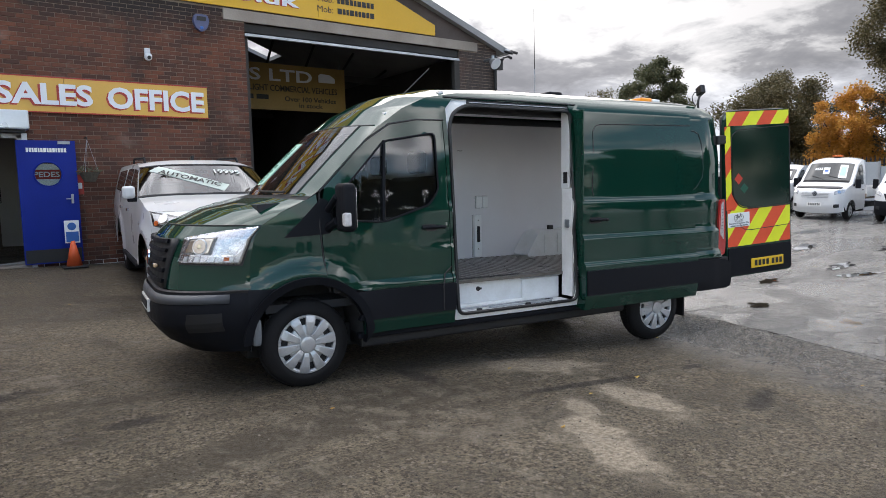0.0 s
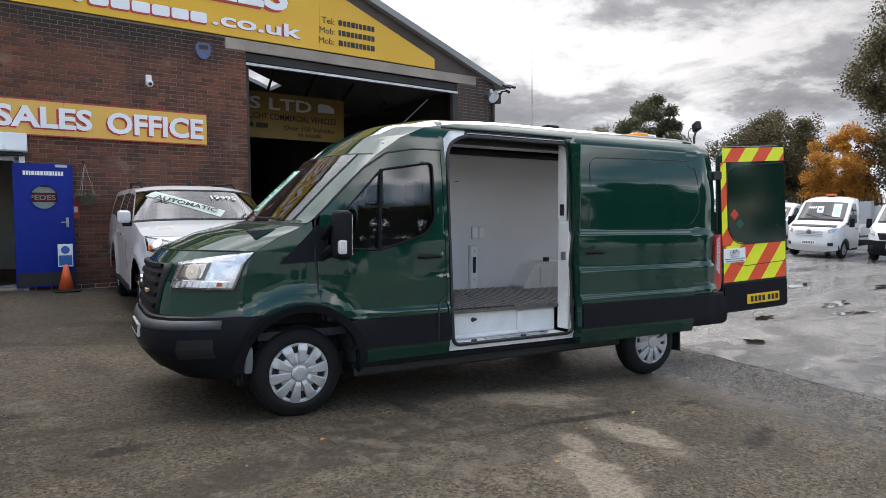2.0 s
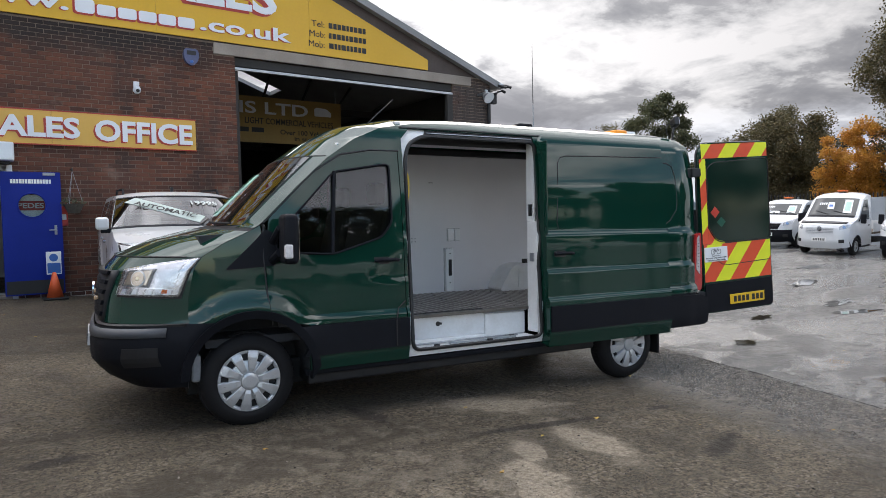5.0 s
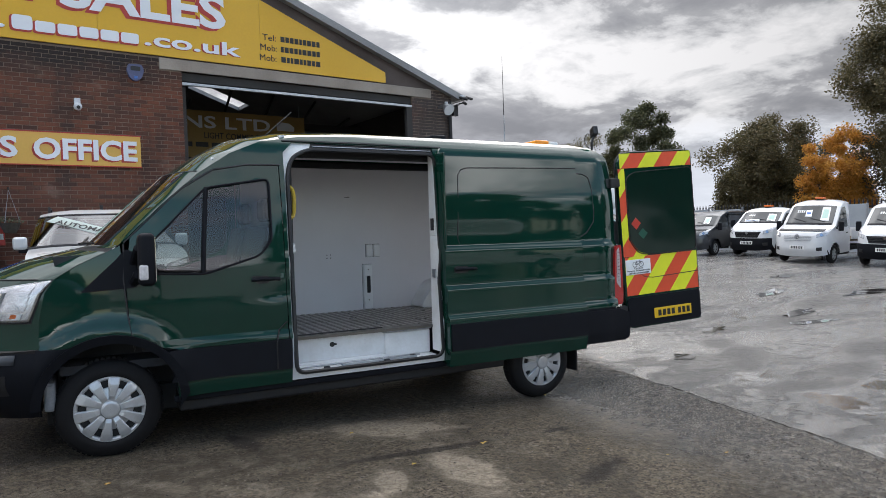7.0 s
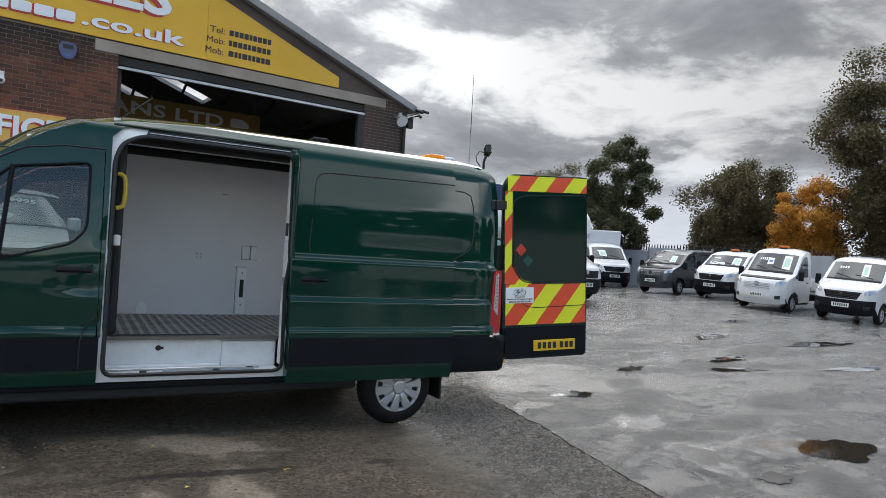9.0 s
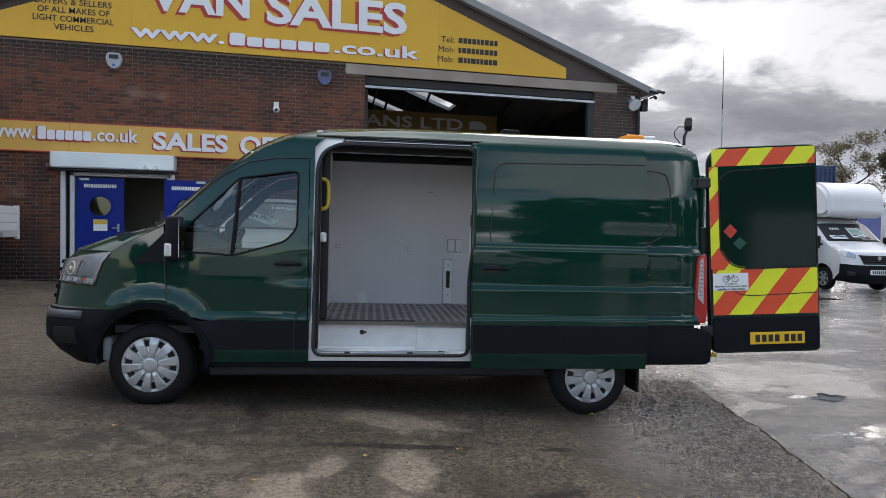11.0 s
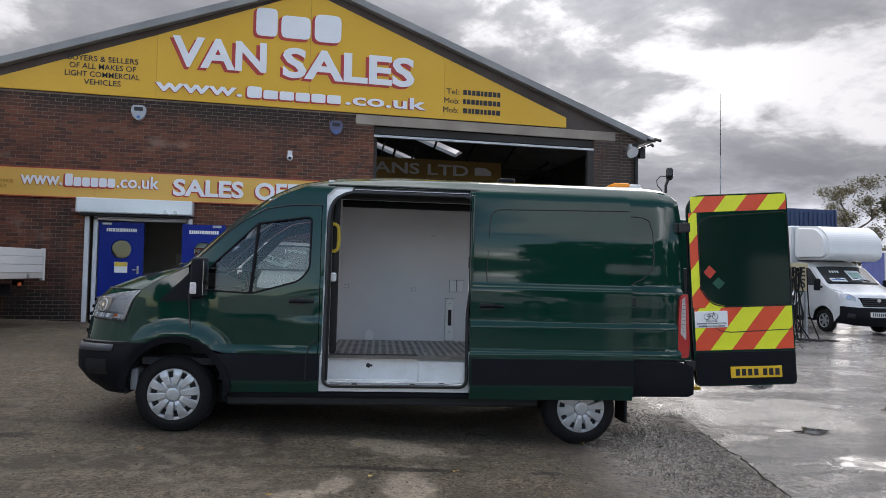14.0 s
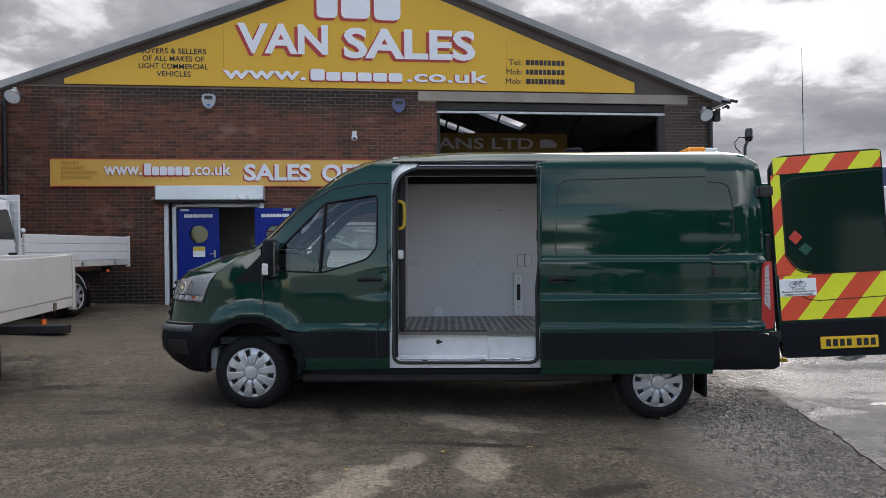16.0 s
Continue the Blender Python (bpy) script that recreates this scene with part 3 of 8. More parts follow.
    damp = rng(mth('ADD', mth('MULTIPLY', mid, 0.55), mth('MULTIPLY', ripple, 0.45)), 0.47, 0.60, 0, 0.55)
    asphalt = mixc(damp, asphalt, (0.045, 0.037, 0.028))
    asphalt = mixc(mth('MULTIPLY', rng(streak, 0.50, 0.60), rng(broad, 0.38, 0.56, 0.2, 0.75)), asphalt, (0.058, 0.047, 0.033))
    worn = union([blob(1.95, -0.52, 0.58, 0.28, -38), blob(1.87, -1.64, 0.20, 0.55, -12), blob(0.95, -2.10, 0.22, 0.62, -26), blob(1.35, -1.55, 0.13, 0.30, -30)])
    worn = mth('MAXIMUM', mth('MULTIPLY', worn, 0.62), rng(mth('ADD', mth('MULTIPLY', broad, 0.5), mth('MULTIPLY', ripple, 0.5)), 0.54, 0.62, 0, 0.40))
    asphalt = mixc(worn, asphalt, mixc(rng(grit, 0.38, 0.62), (0.16, 0.133, 0.098), (0.34, 0.290, 0.222)))
    dark = union([blob(1.85, -1.17, 0.62, 0.055, -9, 0.35), blob(0.86, -0.22, 0.10, 0.26, 12), blob(-1.25, -0.10, 0.20, 0.08, 5), blob(-2.05, 0.95, 0.30, 0.12, 20),
                  blob(-3.3, 2.4, 0.5, 0.2, 15), blob(3.0, -1.35, 0.16, 0.05, 0), blob(2.6, -2.2, 0.3, 0.08, 20)])
    asphalt = mixc(mth('MULTIPLY', dark, 0.8), asphalt, (0.030, 0.025, 0.021))
    # films of rain lie in the slab's shallow hollows
    film = rng(mth('ADD', mth('MULTIPLY', streak, 0.60), mth('ADD', mth('MULTIPLY', ripple, 0.22), mth('MULTIPLY', mid, 0.18))), 0.56, 0.485)
    sheen = union([blob(6.3, -1.2, 0.75, 0.36, 15, 0.6, 0.8), blob(5.80, -2.25, 0.75, 0.42, 55, 0.6, 0.8), blob(6.9, -2.35, 0.75, 0.42, 0, 0.6, 0.8), blob(11.2, 1.8, 1.2, 0.4, 30, 0.8, 1.2), blob(6.45, 0.12, 0.20, 0.10, 10, 0.5, 0.8), blob(10.6, -0.4, 1.3, 0.3, 10, 0.9, 1.5), blob(15.5, 0.8, 2.0, 0.4, 5, 0.9, 1.5)])
    sheen = mth('MULTIPLY', sheen, rng(mid, 0.34, 0.50, 0.6, 1.0))
    film = mth('MAXIMUM', mth('MULTIPLY', film, 0.8), sheen)
    dull = union([blob(8.1, 0.40, 0.55, 0.24, 30, 0.40, 0.7), blob(6.3, -1.78, 0.60, 0.17, -14, 0.40, 0.7), blob(7.6, -0.25, 0.60, 0.28, 35, 0.40, 0.7), blob(7.65, -1.62, 0.60, 0.24, 5, 0.40, 0.7), blob(9.25, -1.2, 1.1, 0.36, 12, 0.40, 0.7), blob(14.5, 1.9, 1.6, 0.4, 10, 0.40, 0.7), blob(6.9, -0.75, 0.5, 0.16, 30, 0.40, 0.7), blob(11.5, 1.0, 1.3, 0.25, 15, 0.40, 0.7), blob(6.1, -3.3, 0.6, 0.2, 40, 0.40, 0.7)])
    slabc = mixc(rng(mth('ADD', mth('MULTIPLY', mid, 0.55), mth('MULTIPLY', grit, 0.45)), 0.41, 0.60), (0.115, 0.107, 0.094), (0.315, 0.294, 0.256))
    slabc = mixc(rng(speck, 0.46, 0.56, 0, 0.85), slabc, (0.034, 0.031, 0.027))
    slabc = mixc(rng(broad, 0.48, 0.60, 0, 0.6), slabc, (0.115, 0.107, 0.097))
    slabc = mixc(rng(nz(0.8, 7, 0.62, 0.8, (0.35, 1.5, 1)), 0.505, 0.55, 0, 0.8), slabc, (0.055, 0.050, 0.044))
    slabc = mixc(mth('MULTIPLY', dull, 0.9), slabc, mixc(rng(grit, 0.42, 0.60), (0.026, 0.023, 0.019), (0.115, 0.104, 0.088)))
    film = mth('MULTIPLY', film, mth('SUBTRACT', 1.0, mth('MULTIPLY', dull, 0.9)))
    slabc = mixc(mth('MULTIPLY', film, 0.35), slabc, (0.080, 0.073, 0.063))
    strip = rng(edge, -1.7, -0.15)
    cobble = nz(17, 4, 0.62)
    asphalt = mixc(mth('MULTIPLY', strip, rng(cobble, 0.47, 0.58, 0, 0.8)), asphalt, (0.026, 0.021, 0.016))
    # pale flecks mixed into the colour as the strip's glints of sky
    asphalt = mixc(mth('MULTIPLY', strip, rng(cobble, 0.47, 0.41, 0, 0.65)), asphalt, (0.36, 0.33, 0.28))
    col = mixc(slab, asphalt, slabc)
    L.new(col, b.inputs["Base Color"])
    # wetness: films of rain on the slab, a shiny trodden strip behind the van
    wet_slab = rng(film, 0, 1, 0.50, 0.08)
    shiny = mth('MAXIMUM', blob(4.45, -0.9, 0.75, 2.2, -20, 0.8, 0.9), mth('MULTIPLY', strip, rng(ripple, 0.40, 0.58, 0.25, 1.0)))
    wet_asph = mth('SUBTRACT', rng(damp, 0, 0.55, 0.66, 0.42), mth('MULTIPLY', shiny, 0.42))
    n = N.new("ShaderNodeMix")
    L.new(slab, n.inputs["Factor"])
    L.new(wet_asph, n.inputs["A"])
    L.new(wet_slab, n.inputs["B"])
    L.new(n.outputs["Result"], b.inputs["Roughness"])
    L.new(mth('MAXIMUM', rng(slab, 0, 1, 0.26, 0.80), mth('MAXIMUM', mth('MULTIPLY', shiny, 0.85), mth('MULTIPLY', mth('MULTIPLY', film, slab), 1.0))), b.inputs["Specular IOR Level"])
    # standing water: a clear layer over the soaked parts
    L.new(mth('MAXIMUM', mth('MULTIPLY', rng(film, 0.58, 0.95), slab), mth('MULTIPLY', shiny, 0.7)), b.inputs["Coat Weight"])
    b.inputs["Coat IOR"].default_value = 1.95
    b.inputs["Coat Roughness"].default_value = 0.07
    # relief
    h = mth('ADD', mth('MULTIPLY', grit, 1.0), mth('MULTIPLY', speck, 0.4))
    amp = N.new("ShaderNodeMix")
    L.new(slab, amp.inputs["Factor"])
    L.new(mth('ADD', rng(worn, 0, 0.6, 1.2, 0.45), mth('MULTIPLY', shiny, 1.3)), amp.inputs["A"])
    L.new(rng(film, 0, 1, 1.7, 0.03), amp.inputs["B"])
    hh = mth('ADD', mth('MULTIPLY', h, amp.outputs["Result"]), mth('MULTIPLY', ripple, 0.07))
    hh = mth('SUBTRACT', hh, mth('MULTIPLY', mth('MULTIPLY', cobble, strip), mth('MULTIPLY', mth('SUBTRACT', 1.0, slab), 2.6)))
    bp = N.new("ShaderNodeBump")
    bp.inputs["Strength"].default_value, bp.inputs["Distance"].default_value = 1.0, 0.034
    L.new(hh, bp.inputs["Height"])
    L.new(bp.outputs[0], b.inputs["Normal"])
    L.new(bp.outputs[0], b.inputs["Coat Normal"])
    return m


YARD = ground_material()


def build_ground():
    def line(lo, hi, fine_lo, fine_hi, step):
        a = [fine_lo + i * step for i in range(int((fine_hi - fine_lo) / step) + 1)]
        d, x = step, fine_lo
        while x > lo:
            d *= 1.35
            x -= d
            a.insert(0, max(x, lo))
        d, x = step, a[-1]
        while x < hi:
            d *= 1.35
            x += d
            a.append(min(x, hi))
        return a
    xs, ys = line(-700, 900, -9, 16, 0.2), line(-700, 900, -6, 12, 0.2)
    vs, fs = [], []
    for y in ys:
        for x in xs:
            e = 5.28 + (y + 0.3) * 0.34
            d = x - e
            bump = 0.008 * noise.noise((x * 0.7, y * 0.7, 0)) + 0.004 * noise.noise((x * 2.3, y * 2.3, 5))
            if abs(x) > 40 or abs(y) > 40:
                bump = 0
            vs.append((x, y, ground_z(x, y) + bump))
    n = len(xs)
    for j in range(len(ys) - 1):
        for i in range(n - 1):
            fs.append((j * n + i, j * n + i + 1, (j + 1) * n + i + 1, (j + 1) * n + i))
    ob = raw("ground", vs, fs, YARD, smooth=True)
    return tagged(ob, "wet patched asphalt and concrete yard", "ground", kind="structure")


ground = build_ground()
WATER = bpy.data.materials.new("puddle_water")
WATER.use_nodes = True
_b = WATER.node_tree.nodes["Principled BSDF"]
_b.inputs["Base Color"].default_value = (0.022, 0.019, 0.016, 1)
_b.inputs["Roughness"].default_value = 0.03
_b.inputs["Specular IOR Level"].default_value = 0.5


def puddle(x, y, rx, ry, turn, seed):
    """A shallow pool with a ragged edge."""
    vs, n = [], 40
    c, s = math.cos(radians(turn)), math.sin(radians(turn))
    vs.append((x, y, ground_z(x, y) + 0.012))
    for i in range(n):
        a = 2 * math.pi * i / n
        k = 1 + 0.75 * noise.noise((math.cos(a) * 1.7 + seed * 3.1, math.sin(a) * 1.7, seed))
        u, v = math.cos(a) * rx * k, math.sin(a) * ry * k
        X, Y = x + u * c - v * s, y + u * s + v * c
        vs.append((X, Y, ground_z(X, Y) + 0.011))
    fs = [(0, i + 1, (i + 1) % n + 1) for i in range(n)]
    ob = raw("puddle", vs, fs, WATER)
    return tagged(ob, "shallow rain puddle with a ragged edge", "puddle", "puddles in the yard", "structure")


for _p in ((7.35, -2.72, 0.55, 0.24, 10, 1), (6.77, 0.03, 0.22, 0.12, 20, 2), (12.4, 1.3, 0.7, 0.16, 8, 3), (9.22, 1.15, 0.36, 0.14, 15, 4),
           (15.4, 3.4, 0.9, 0.20, 12, 5), (11.38, 0.57, 0.6, 0.15, -12, 6), (17.5, 1.9, 1.3, 0.22, -5, 7), (14.2, -0.2, 0.9, 0.16, -8, 8),
           (19.5, 5.2, 0.8, 0.2, 5, 9), (5.80, -2.90, 0.20, 0.10, 12, 10), (8.2, 2.7, 0.35, 0.10, 30, 11), (21.0, 0.6, 1.2, 0.2, -6, 12)):
    puddle(*_p)


def slab_edge():
    """The broken kerb-like edge of the poured slab: a dark open joint."""
    rnd = random.Random(4)
    L, R = [], []
    for i in range(150):
        y = -0.1 - i * 0.043
        x = 5.28 + (y + 0.3) * 0.34 + 0.06 * noise.noise((y * 1.3, 2, 7)) + 0.035 * noise.noise((y * 6, 3, 7)) + 0.02 * noise.noise((y * 17, 3, 7))
        w = 0.002 + 0.011 * max(0.0, 0.5 + noise.noise((y * 9, 8, 1)))
        L.append((x - w - 0.012 * rnd.random(), y, ground_z(x, y) + 0.009))
        R.append((x + w * 0.6, y, ground_z(x, y) + 0.009))
    n = len(L)
    ob = raw("slab_joint", L + R, [(i, i + 1, n + i + 1, n + i) for i in range(n - 1)], surf("joint_dirt", (0.012, 0.010, 0.009), (0.03, 0.025, 0.02), 9, 60, (0.9, 1.0), 0.2, spec=0.05))
    return tagged(ob, "dark open joint along the slab's broken edge", "joint", kind="structure")


slab_edge()


def fallen_leaf(bm, x, y, r, rnd):
    z = ground_z(x, y) + 0.016
    a0 = rnd.uniform(0, 6.28)
    pts = []
    for i in range(8):
        a = a0 + i * math.pi / 4
        k = r * (1.0 if i % 2 else 0.6) * rnd.uniform(0.8, 1.2)
        pts.append(bm.verts.new((x + math.cos(a) * k, y + math.sin(a) * k * 0.7, z + rnd.uniform(0, 0.012))))
    bm.faces.new(pts)


LEAF_YELLOW = surf("fallen_leaf", (0.50, 0.34, 0.06), (0.30, 0.17, 0.04), 30, 90, (0.5, 0.7), 0.1, island=0.5)
LEAF_BROWN = surf("fallen_leaf_brown", (0.06, 0.035, 0.02), (0.03, 0.02, 0.012), 30, 90, (0.5, 0.7), 0.1, island=0.5)
for _nm, _mt, _ct, _sd in (("fallen_leaves", LEAF_YELLOW, 26, 3), ("fallen_leaves", LEAF_BROWN, 190, 8)):
    _r = random.Random(_sd)
    _bm = bmesh.new()
    if _sd == 3:
        fallen_leaf(_bm, 2.29, -1.325, 0.035, _r)
    for _i in range(_ct):
        fallen_leaf(_bm, _r.uniform(-3, 14), _r.uniform(-4.5, 7), _r.uniform(0.012, 0.03), _r)
    tagged(part(_nm, _bm, _mt), "small fallen leaves scattered on the wet yard", "leaves", kind="stuff")


# ---------- loose grit ----------
GRIT = surf("loose_grit", (0.020, 0.017, 0.014), (0.21, 0.18, 0.145), 9, 60, (0.2, 0.5), 0.1, island=0.9)


def loose_grit():
    """Small angular stones on the asphalt, thickest along the slab's edge and in the damp."""
    rnd = random.Random(77)
    vs, fs = [], []
    n = 0
    while n < 27000:
        x, y = rnd.uniform(-4.5, 5.6), rnd.uniform(-4.2, 4.5)
        if n > 15000:
            y = rnd.uniform(-4.6, 0.9)
            x = 5.28 + (y + 0.3) * 0.34 - 0.03 - 1.1 * rnd.random() ** 1.6
        edge = 5.28 + (y + 0.3) * 0.34 - x
        if edge < 0.02:
            continue
        thick = 0.30 + 0.70 * math.exp(-edge / 0.8) + 0.45 * noise.noise((x * 0.8, y * 0.8, 3))
        if rnd.random() > thick:
            continue
        n += 1
        r = 0.0035 + 0.0085 * rnd.random() ** 2.2
        z = ground_z(x, y) + 0.008 * noise.noise((x * 0.7, y * 0.7, 0)) + 0.004 * noise.noise((x * 2.3, y * 2.3, 5))
        k, a0 = len(vs), rnd.uniform(0, 6.28)
        for i in range(5):
            a = a0 + i * 1.2566
            q = r * rnd.uniform(0.7, 1.2)
            vs.append((x + q * math.cos(a), y + q * math.sin(a), z - 0.002))
        vs.append((x + r * rnd.uniform(-0.3, 0.3), y + r * rnd.uniform(-0.3, 0.3), z + r * rnd.uniform(0.4, 0.9)))
        fs += [(k + i, k + (i + 1) % 5, k + 5) for i in range(5)]
    ob = raw("loose_grit", vs, fs, GRIT)
    return tagged(ob, "loose wet grit scattered over the asphalt", "grit", kind="stuff")


loose_grit()


# ---------- the sales building ----------
YF = 8.298
WX0, WX1, WTOP = -6.5, 9.25, 5.07
GAR = (2.70, 8.06, 4.84)
OFF = (-3.10, -1.10, 2.62)
APEX = (1.4, 7.96)
EAVE_L, EAVE_R = (-6.8, 4.89), (9.5, 4.95)


def roof_z(x):
    a, b = (EAVE_L if x < APEX[0] else EAVE_R), APEX
    return a[1] + (b[1] - a[1]) * (x - a[0]) / (b[0] - a[0])


def brick_mesh(name, cells, to_world, material, parent, kind="stuff", label=""):
    """Bricks as one mesh: each a block that stands proud of the mortar."""
    vs, fs = [], []
    rnd = random.Random(11)
    for (a0, a1, z0, z1) in cells:
        d = 0.007 + rnd.uniform(-0.003, 0.003)
        k = len(vs)
        for (a, z) in ((a0, z0), (a1, z0), (a1, z1), (a0, z1)):
            vs.append(to_world(a, z, 0.0))
        for (a, z) in ((a0 + 0.003, z0 + 0.003), (a1 - 0.003, z0 + 0.003), (a1 - 0.003, z1 - 0.003), (a0 + 0.003, z1 - 0.003)):
            vs.append(to_world(a, z, d))
        fs += [(k + 4, k + 5, k + 6, k + 7), (k, k + 1, k + 5, k + 4), (k + 1, k + 2, k + 6, k + 5), (k + 2, k + 3, k + 7, k + 6), (k + 3, k, k + 4, k + 7)]
    ob = raw(name, vs, fs, material, parent)
    tagged(ob, label, "", "", kind)
    return ob


def brick_cells(a_lo, a_hi, z_lo, z_hi, holes):
    """Courses of stretcher bond, cut round the openings."""
    full, cut = [], []
    L, H, J = 0.215, 0.065, 0.010
    k = 0
    z = z_lo
    while z < z_hi - 0.02:
        a = a_lo - (0.1125 if k % 2 else 0)
        while a < a_hi:
            segs = [(max(a, a_lo), min(a + L, a_hi))]
            for (h0, h1, hz0, hz1) in holes:
                nxt = []
                for s, e in segs:
                    if z + H <= hz0 or z >= hz1 or e <= h0 or s >= h1:
                        nxt.append((s, e))
                    else:
                        if s < h0:
                            nxt.append((s, h0))
                        if e > h1:
                            nxt.append((h1, e))
                segs = nxt
            for s, e in segs:
                if e - s > 0.03:
                    (full if e - s > L - 0.001 else cut).append((s, e, z, min(z + H, z_hi)))
            a += L + J
        z += H + J
        k += 1
    return full, cut


def slabs(rects, y0, y1):
    bm = bmesh.new()
    for (x0, x1, z0, z1) in rects:
        add_box(bm, (x0, y0, z0), (x1, y1, z1))
    return bm


wall_north = part("wall_north", slabs([(WX0, OFF[0], -0.3, WTOP), (OFF[0], OFF[1], OFF[2], WTOP), (OFF[1], GAR[0], -0.3, WTOP),
                                       (GAR[0], GAR[1], GAR[2], WTOP), (GAR[1], WX1, -0.3, WTOP)], YF + 0.004, YF + 0.30), MORTAR)
tagged(wall_north, "weathered red brick gable wall of a workshop", "wall", kind="structure")
_holes = [(OFF[0], OFF[1], -1, OFF[2]), (GAR[0], GAR[1], -1, GAR[2]), (2.29, 8.62, 4.84, 5.06)]
_full, _cut = brick_cells(WX0, WX1, -0.05, WTOP, _holes)
_near = [c for c in _full if 0.15 < c[0] and c[1] < 2.69 and 1.0 < c[2] < 2.85][:300]
_rest = [c for c in _full + _cut if c not in set(_near)]
brick_mesh("brickwork", _rest, lambda a, z, d: (a, YF + 0.004 - d, z), BRICK, wall_north, label="red bricks with dark stains")

gable = part("gable_wall", prism([(WX0, WTOP), (WX1, WTOP), (WX1, roof_z(WX1) - 0.1), (APEX[0], APEX[1] - 0.1), (WX0, roof_z(WX0) - 0.1)], YF + 0.01, YF + 0.28), CLADDING)
tagged(gable, "dark brown gable panel under the roof verge", "wall", kind="structure")
lintel = part("lintel", box((2.29, YF - 0.03, 4.84), (8.62, YF + 0.2, 5.06), 0.012), CONCRETE)
tagged(lintel, "stained concrete lintel over the workshop opening", "lintel", kind="structure")

# roof with its verge boards and rooflights
roof = thing("roof", "shallow grey sheet roof with rooflights and verge boards", "roof", kind="structure")


def roof_slab(x0, x1, y0, y1):
    t = 0.12
    return prism([(x0, roof_z(x0)), (x1, roof_z(x1)), (x1, roof_z(x1) - t), (x0, roof_z(x0) - t)], y0, y1)


part("roof_sheet", roof_slab(EAVE_L[0], APEX[0], YF - 0.12, 27), ROOF_SHEET, roof)
for _x0, _x1, _y0, _y1 in ((APEX[0], 3.9, YF - 0.12, 27), (6.7, EAVE_R[0], YF - 0.12, 27), (3.9, 6.7, YF - 0.12, 15.9), (3.9, 6.7, 16.9, 19.6), (3.9, 6.7, 20.6, 27)):
    part("roof_sheet", roof_slab(_x0, _x1, _y0, _y1), ROOF_SHEET, roof)
for (_a, _b) in ((EAVE_L, APEX), (APEX, EAVE_R)):
    part("verge_board", prism([(_a[0], _a[1] + 0.03), (_b[0], _b[1] + 0.03), (_b[0], _b[1] - 0.13), (_a[0], _a[1] - 0.12)], YF - 0.16, YF - 0.124), ROOF_SHEET, roof)
part("gutter", box((EAVE_R[0] - 0.1, YF - 0.2, 4.84), (EAVE_R[0] + 0.06, 27, 4.97), 0.02), STEEL, roof)
part("gutter", box((EAVE_L[0] - 0.02, YF - 0.1, 4.84), (EAVE_L[0] + 0.14, 27, 4.96), 0.02), STEEL, roof)

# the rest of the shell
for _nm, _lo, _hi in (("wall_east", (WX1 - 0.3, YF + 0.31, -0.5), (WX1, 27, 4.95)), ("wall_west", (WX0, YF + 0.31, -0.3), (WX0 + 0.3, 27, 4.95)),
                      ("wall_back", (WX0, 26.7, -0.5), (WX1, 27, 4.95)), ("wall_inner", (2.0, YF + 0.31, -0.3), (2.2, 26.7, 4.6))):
    tagged(part(_nm, box(_lo, _hi), INNER_DARK), "dark block wall inside the workshop", "wall", kind="structure")
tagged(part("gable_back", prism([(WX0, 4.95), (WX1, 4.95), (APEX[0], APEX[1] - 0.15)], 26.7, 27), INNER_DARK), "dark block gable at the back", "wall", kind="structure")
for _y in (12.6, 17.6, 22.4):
    _bm = bmesh.new()
    add_box(_bm, (2.2, _y, 4.62), (8.95, _y + 0.15, 4.80), 0.01)
    for _k in range(6):
        _x = 2.6 + _k * 1.1
        _a, _b = (_x, _y + 0.07, 4.7), (_x + 0.55, _y + 0.07, min(roof_z(_x + 0.55) - 0.2, 7.4))
        cyl(_bm, _a, Vector(_b) - Vector(_a), 0.035, (Vector(_b) - Vector(_a)).length, 8)
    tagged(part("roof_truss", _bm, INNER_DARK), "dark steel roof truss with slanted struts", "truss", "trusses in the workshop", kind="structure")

# workshop door gear
shutter = thing("roller_door_gear", "steel roller door housing with a pale lower rail", "roller door", Matrix(), kind="structure")
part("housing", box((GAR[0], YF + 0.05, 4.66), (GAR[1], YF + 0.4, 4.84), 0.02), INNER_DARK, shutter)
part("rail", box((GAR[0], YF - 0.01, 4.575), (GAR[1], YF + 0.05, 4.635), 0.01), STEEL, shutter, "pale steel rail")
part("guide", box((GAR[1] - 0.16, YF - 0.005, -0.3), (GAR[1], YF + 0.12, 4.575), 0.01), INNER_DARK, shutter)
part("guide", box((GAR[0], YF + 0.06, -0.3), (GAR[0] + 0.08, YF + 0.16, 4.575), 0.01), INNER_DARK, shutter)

# board hanging inside
inner_board = thing("hanging_board", "old yellow-brown lettered board hung inside the workshop", "sign", Matrix.Translation((4.56, 12.1, 4.25)))
part("board", box((-2.36, 0, -0.60), (2.36, 0.03, 0.60), 0.006), surf("old_board", (0.36, 0.23, 0.06), (0.28, 0.17, 0.045), 1.5, 20, (0.5, 0.6), 0.02), inner_board)
UPR = pose(0, 0, 0, 90, 0, 0)


def on_wall(x, z, y=YF, out=0.02):
    return pose(x, y - out, z, 90, 0, 0)


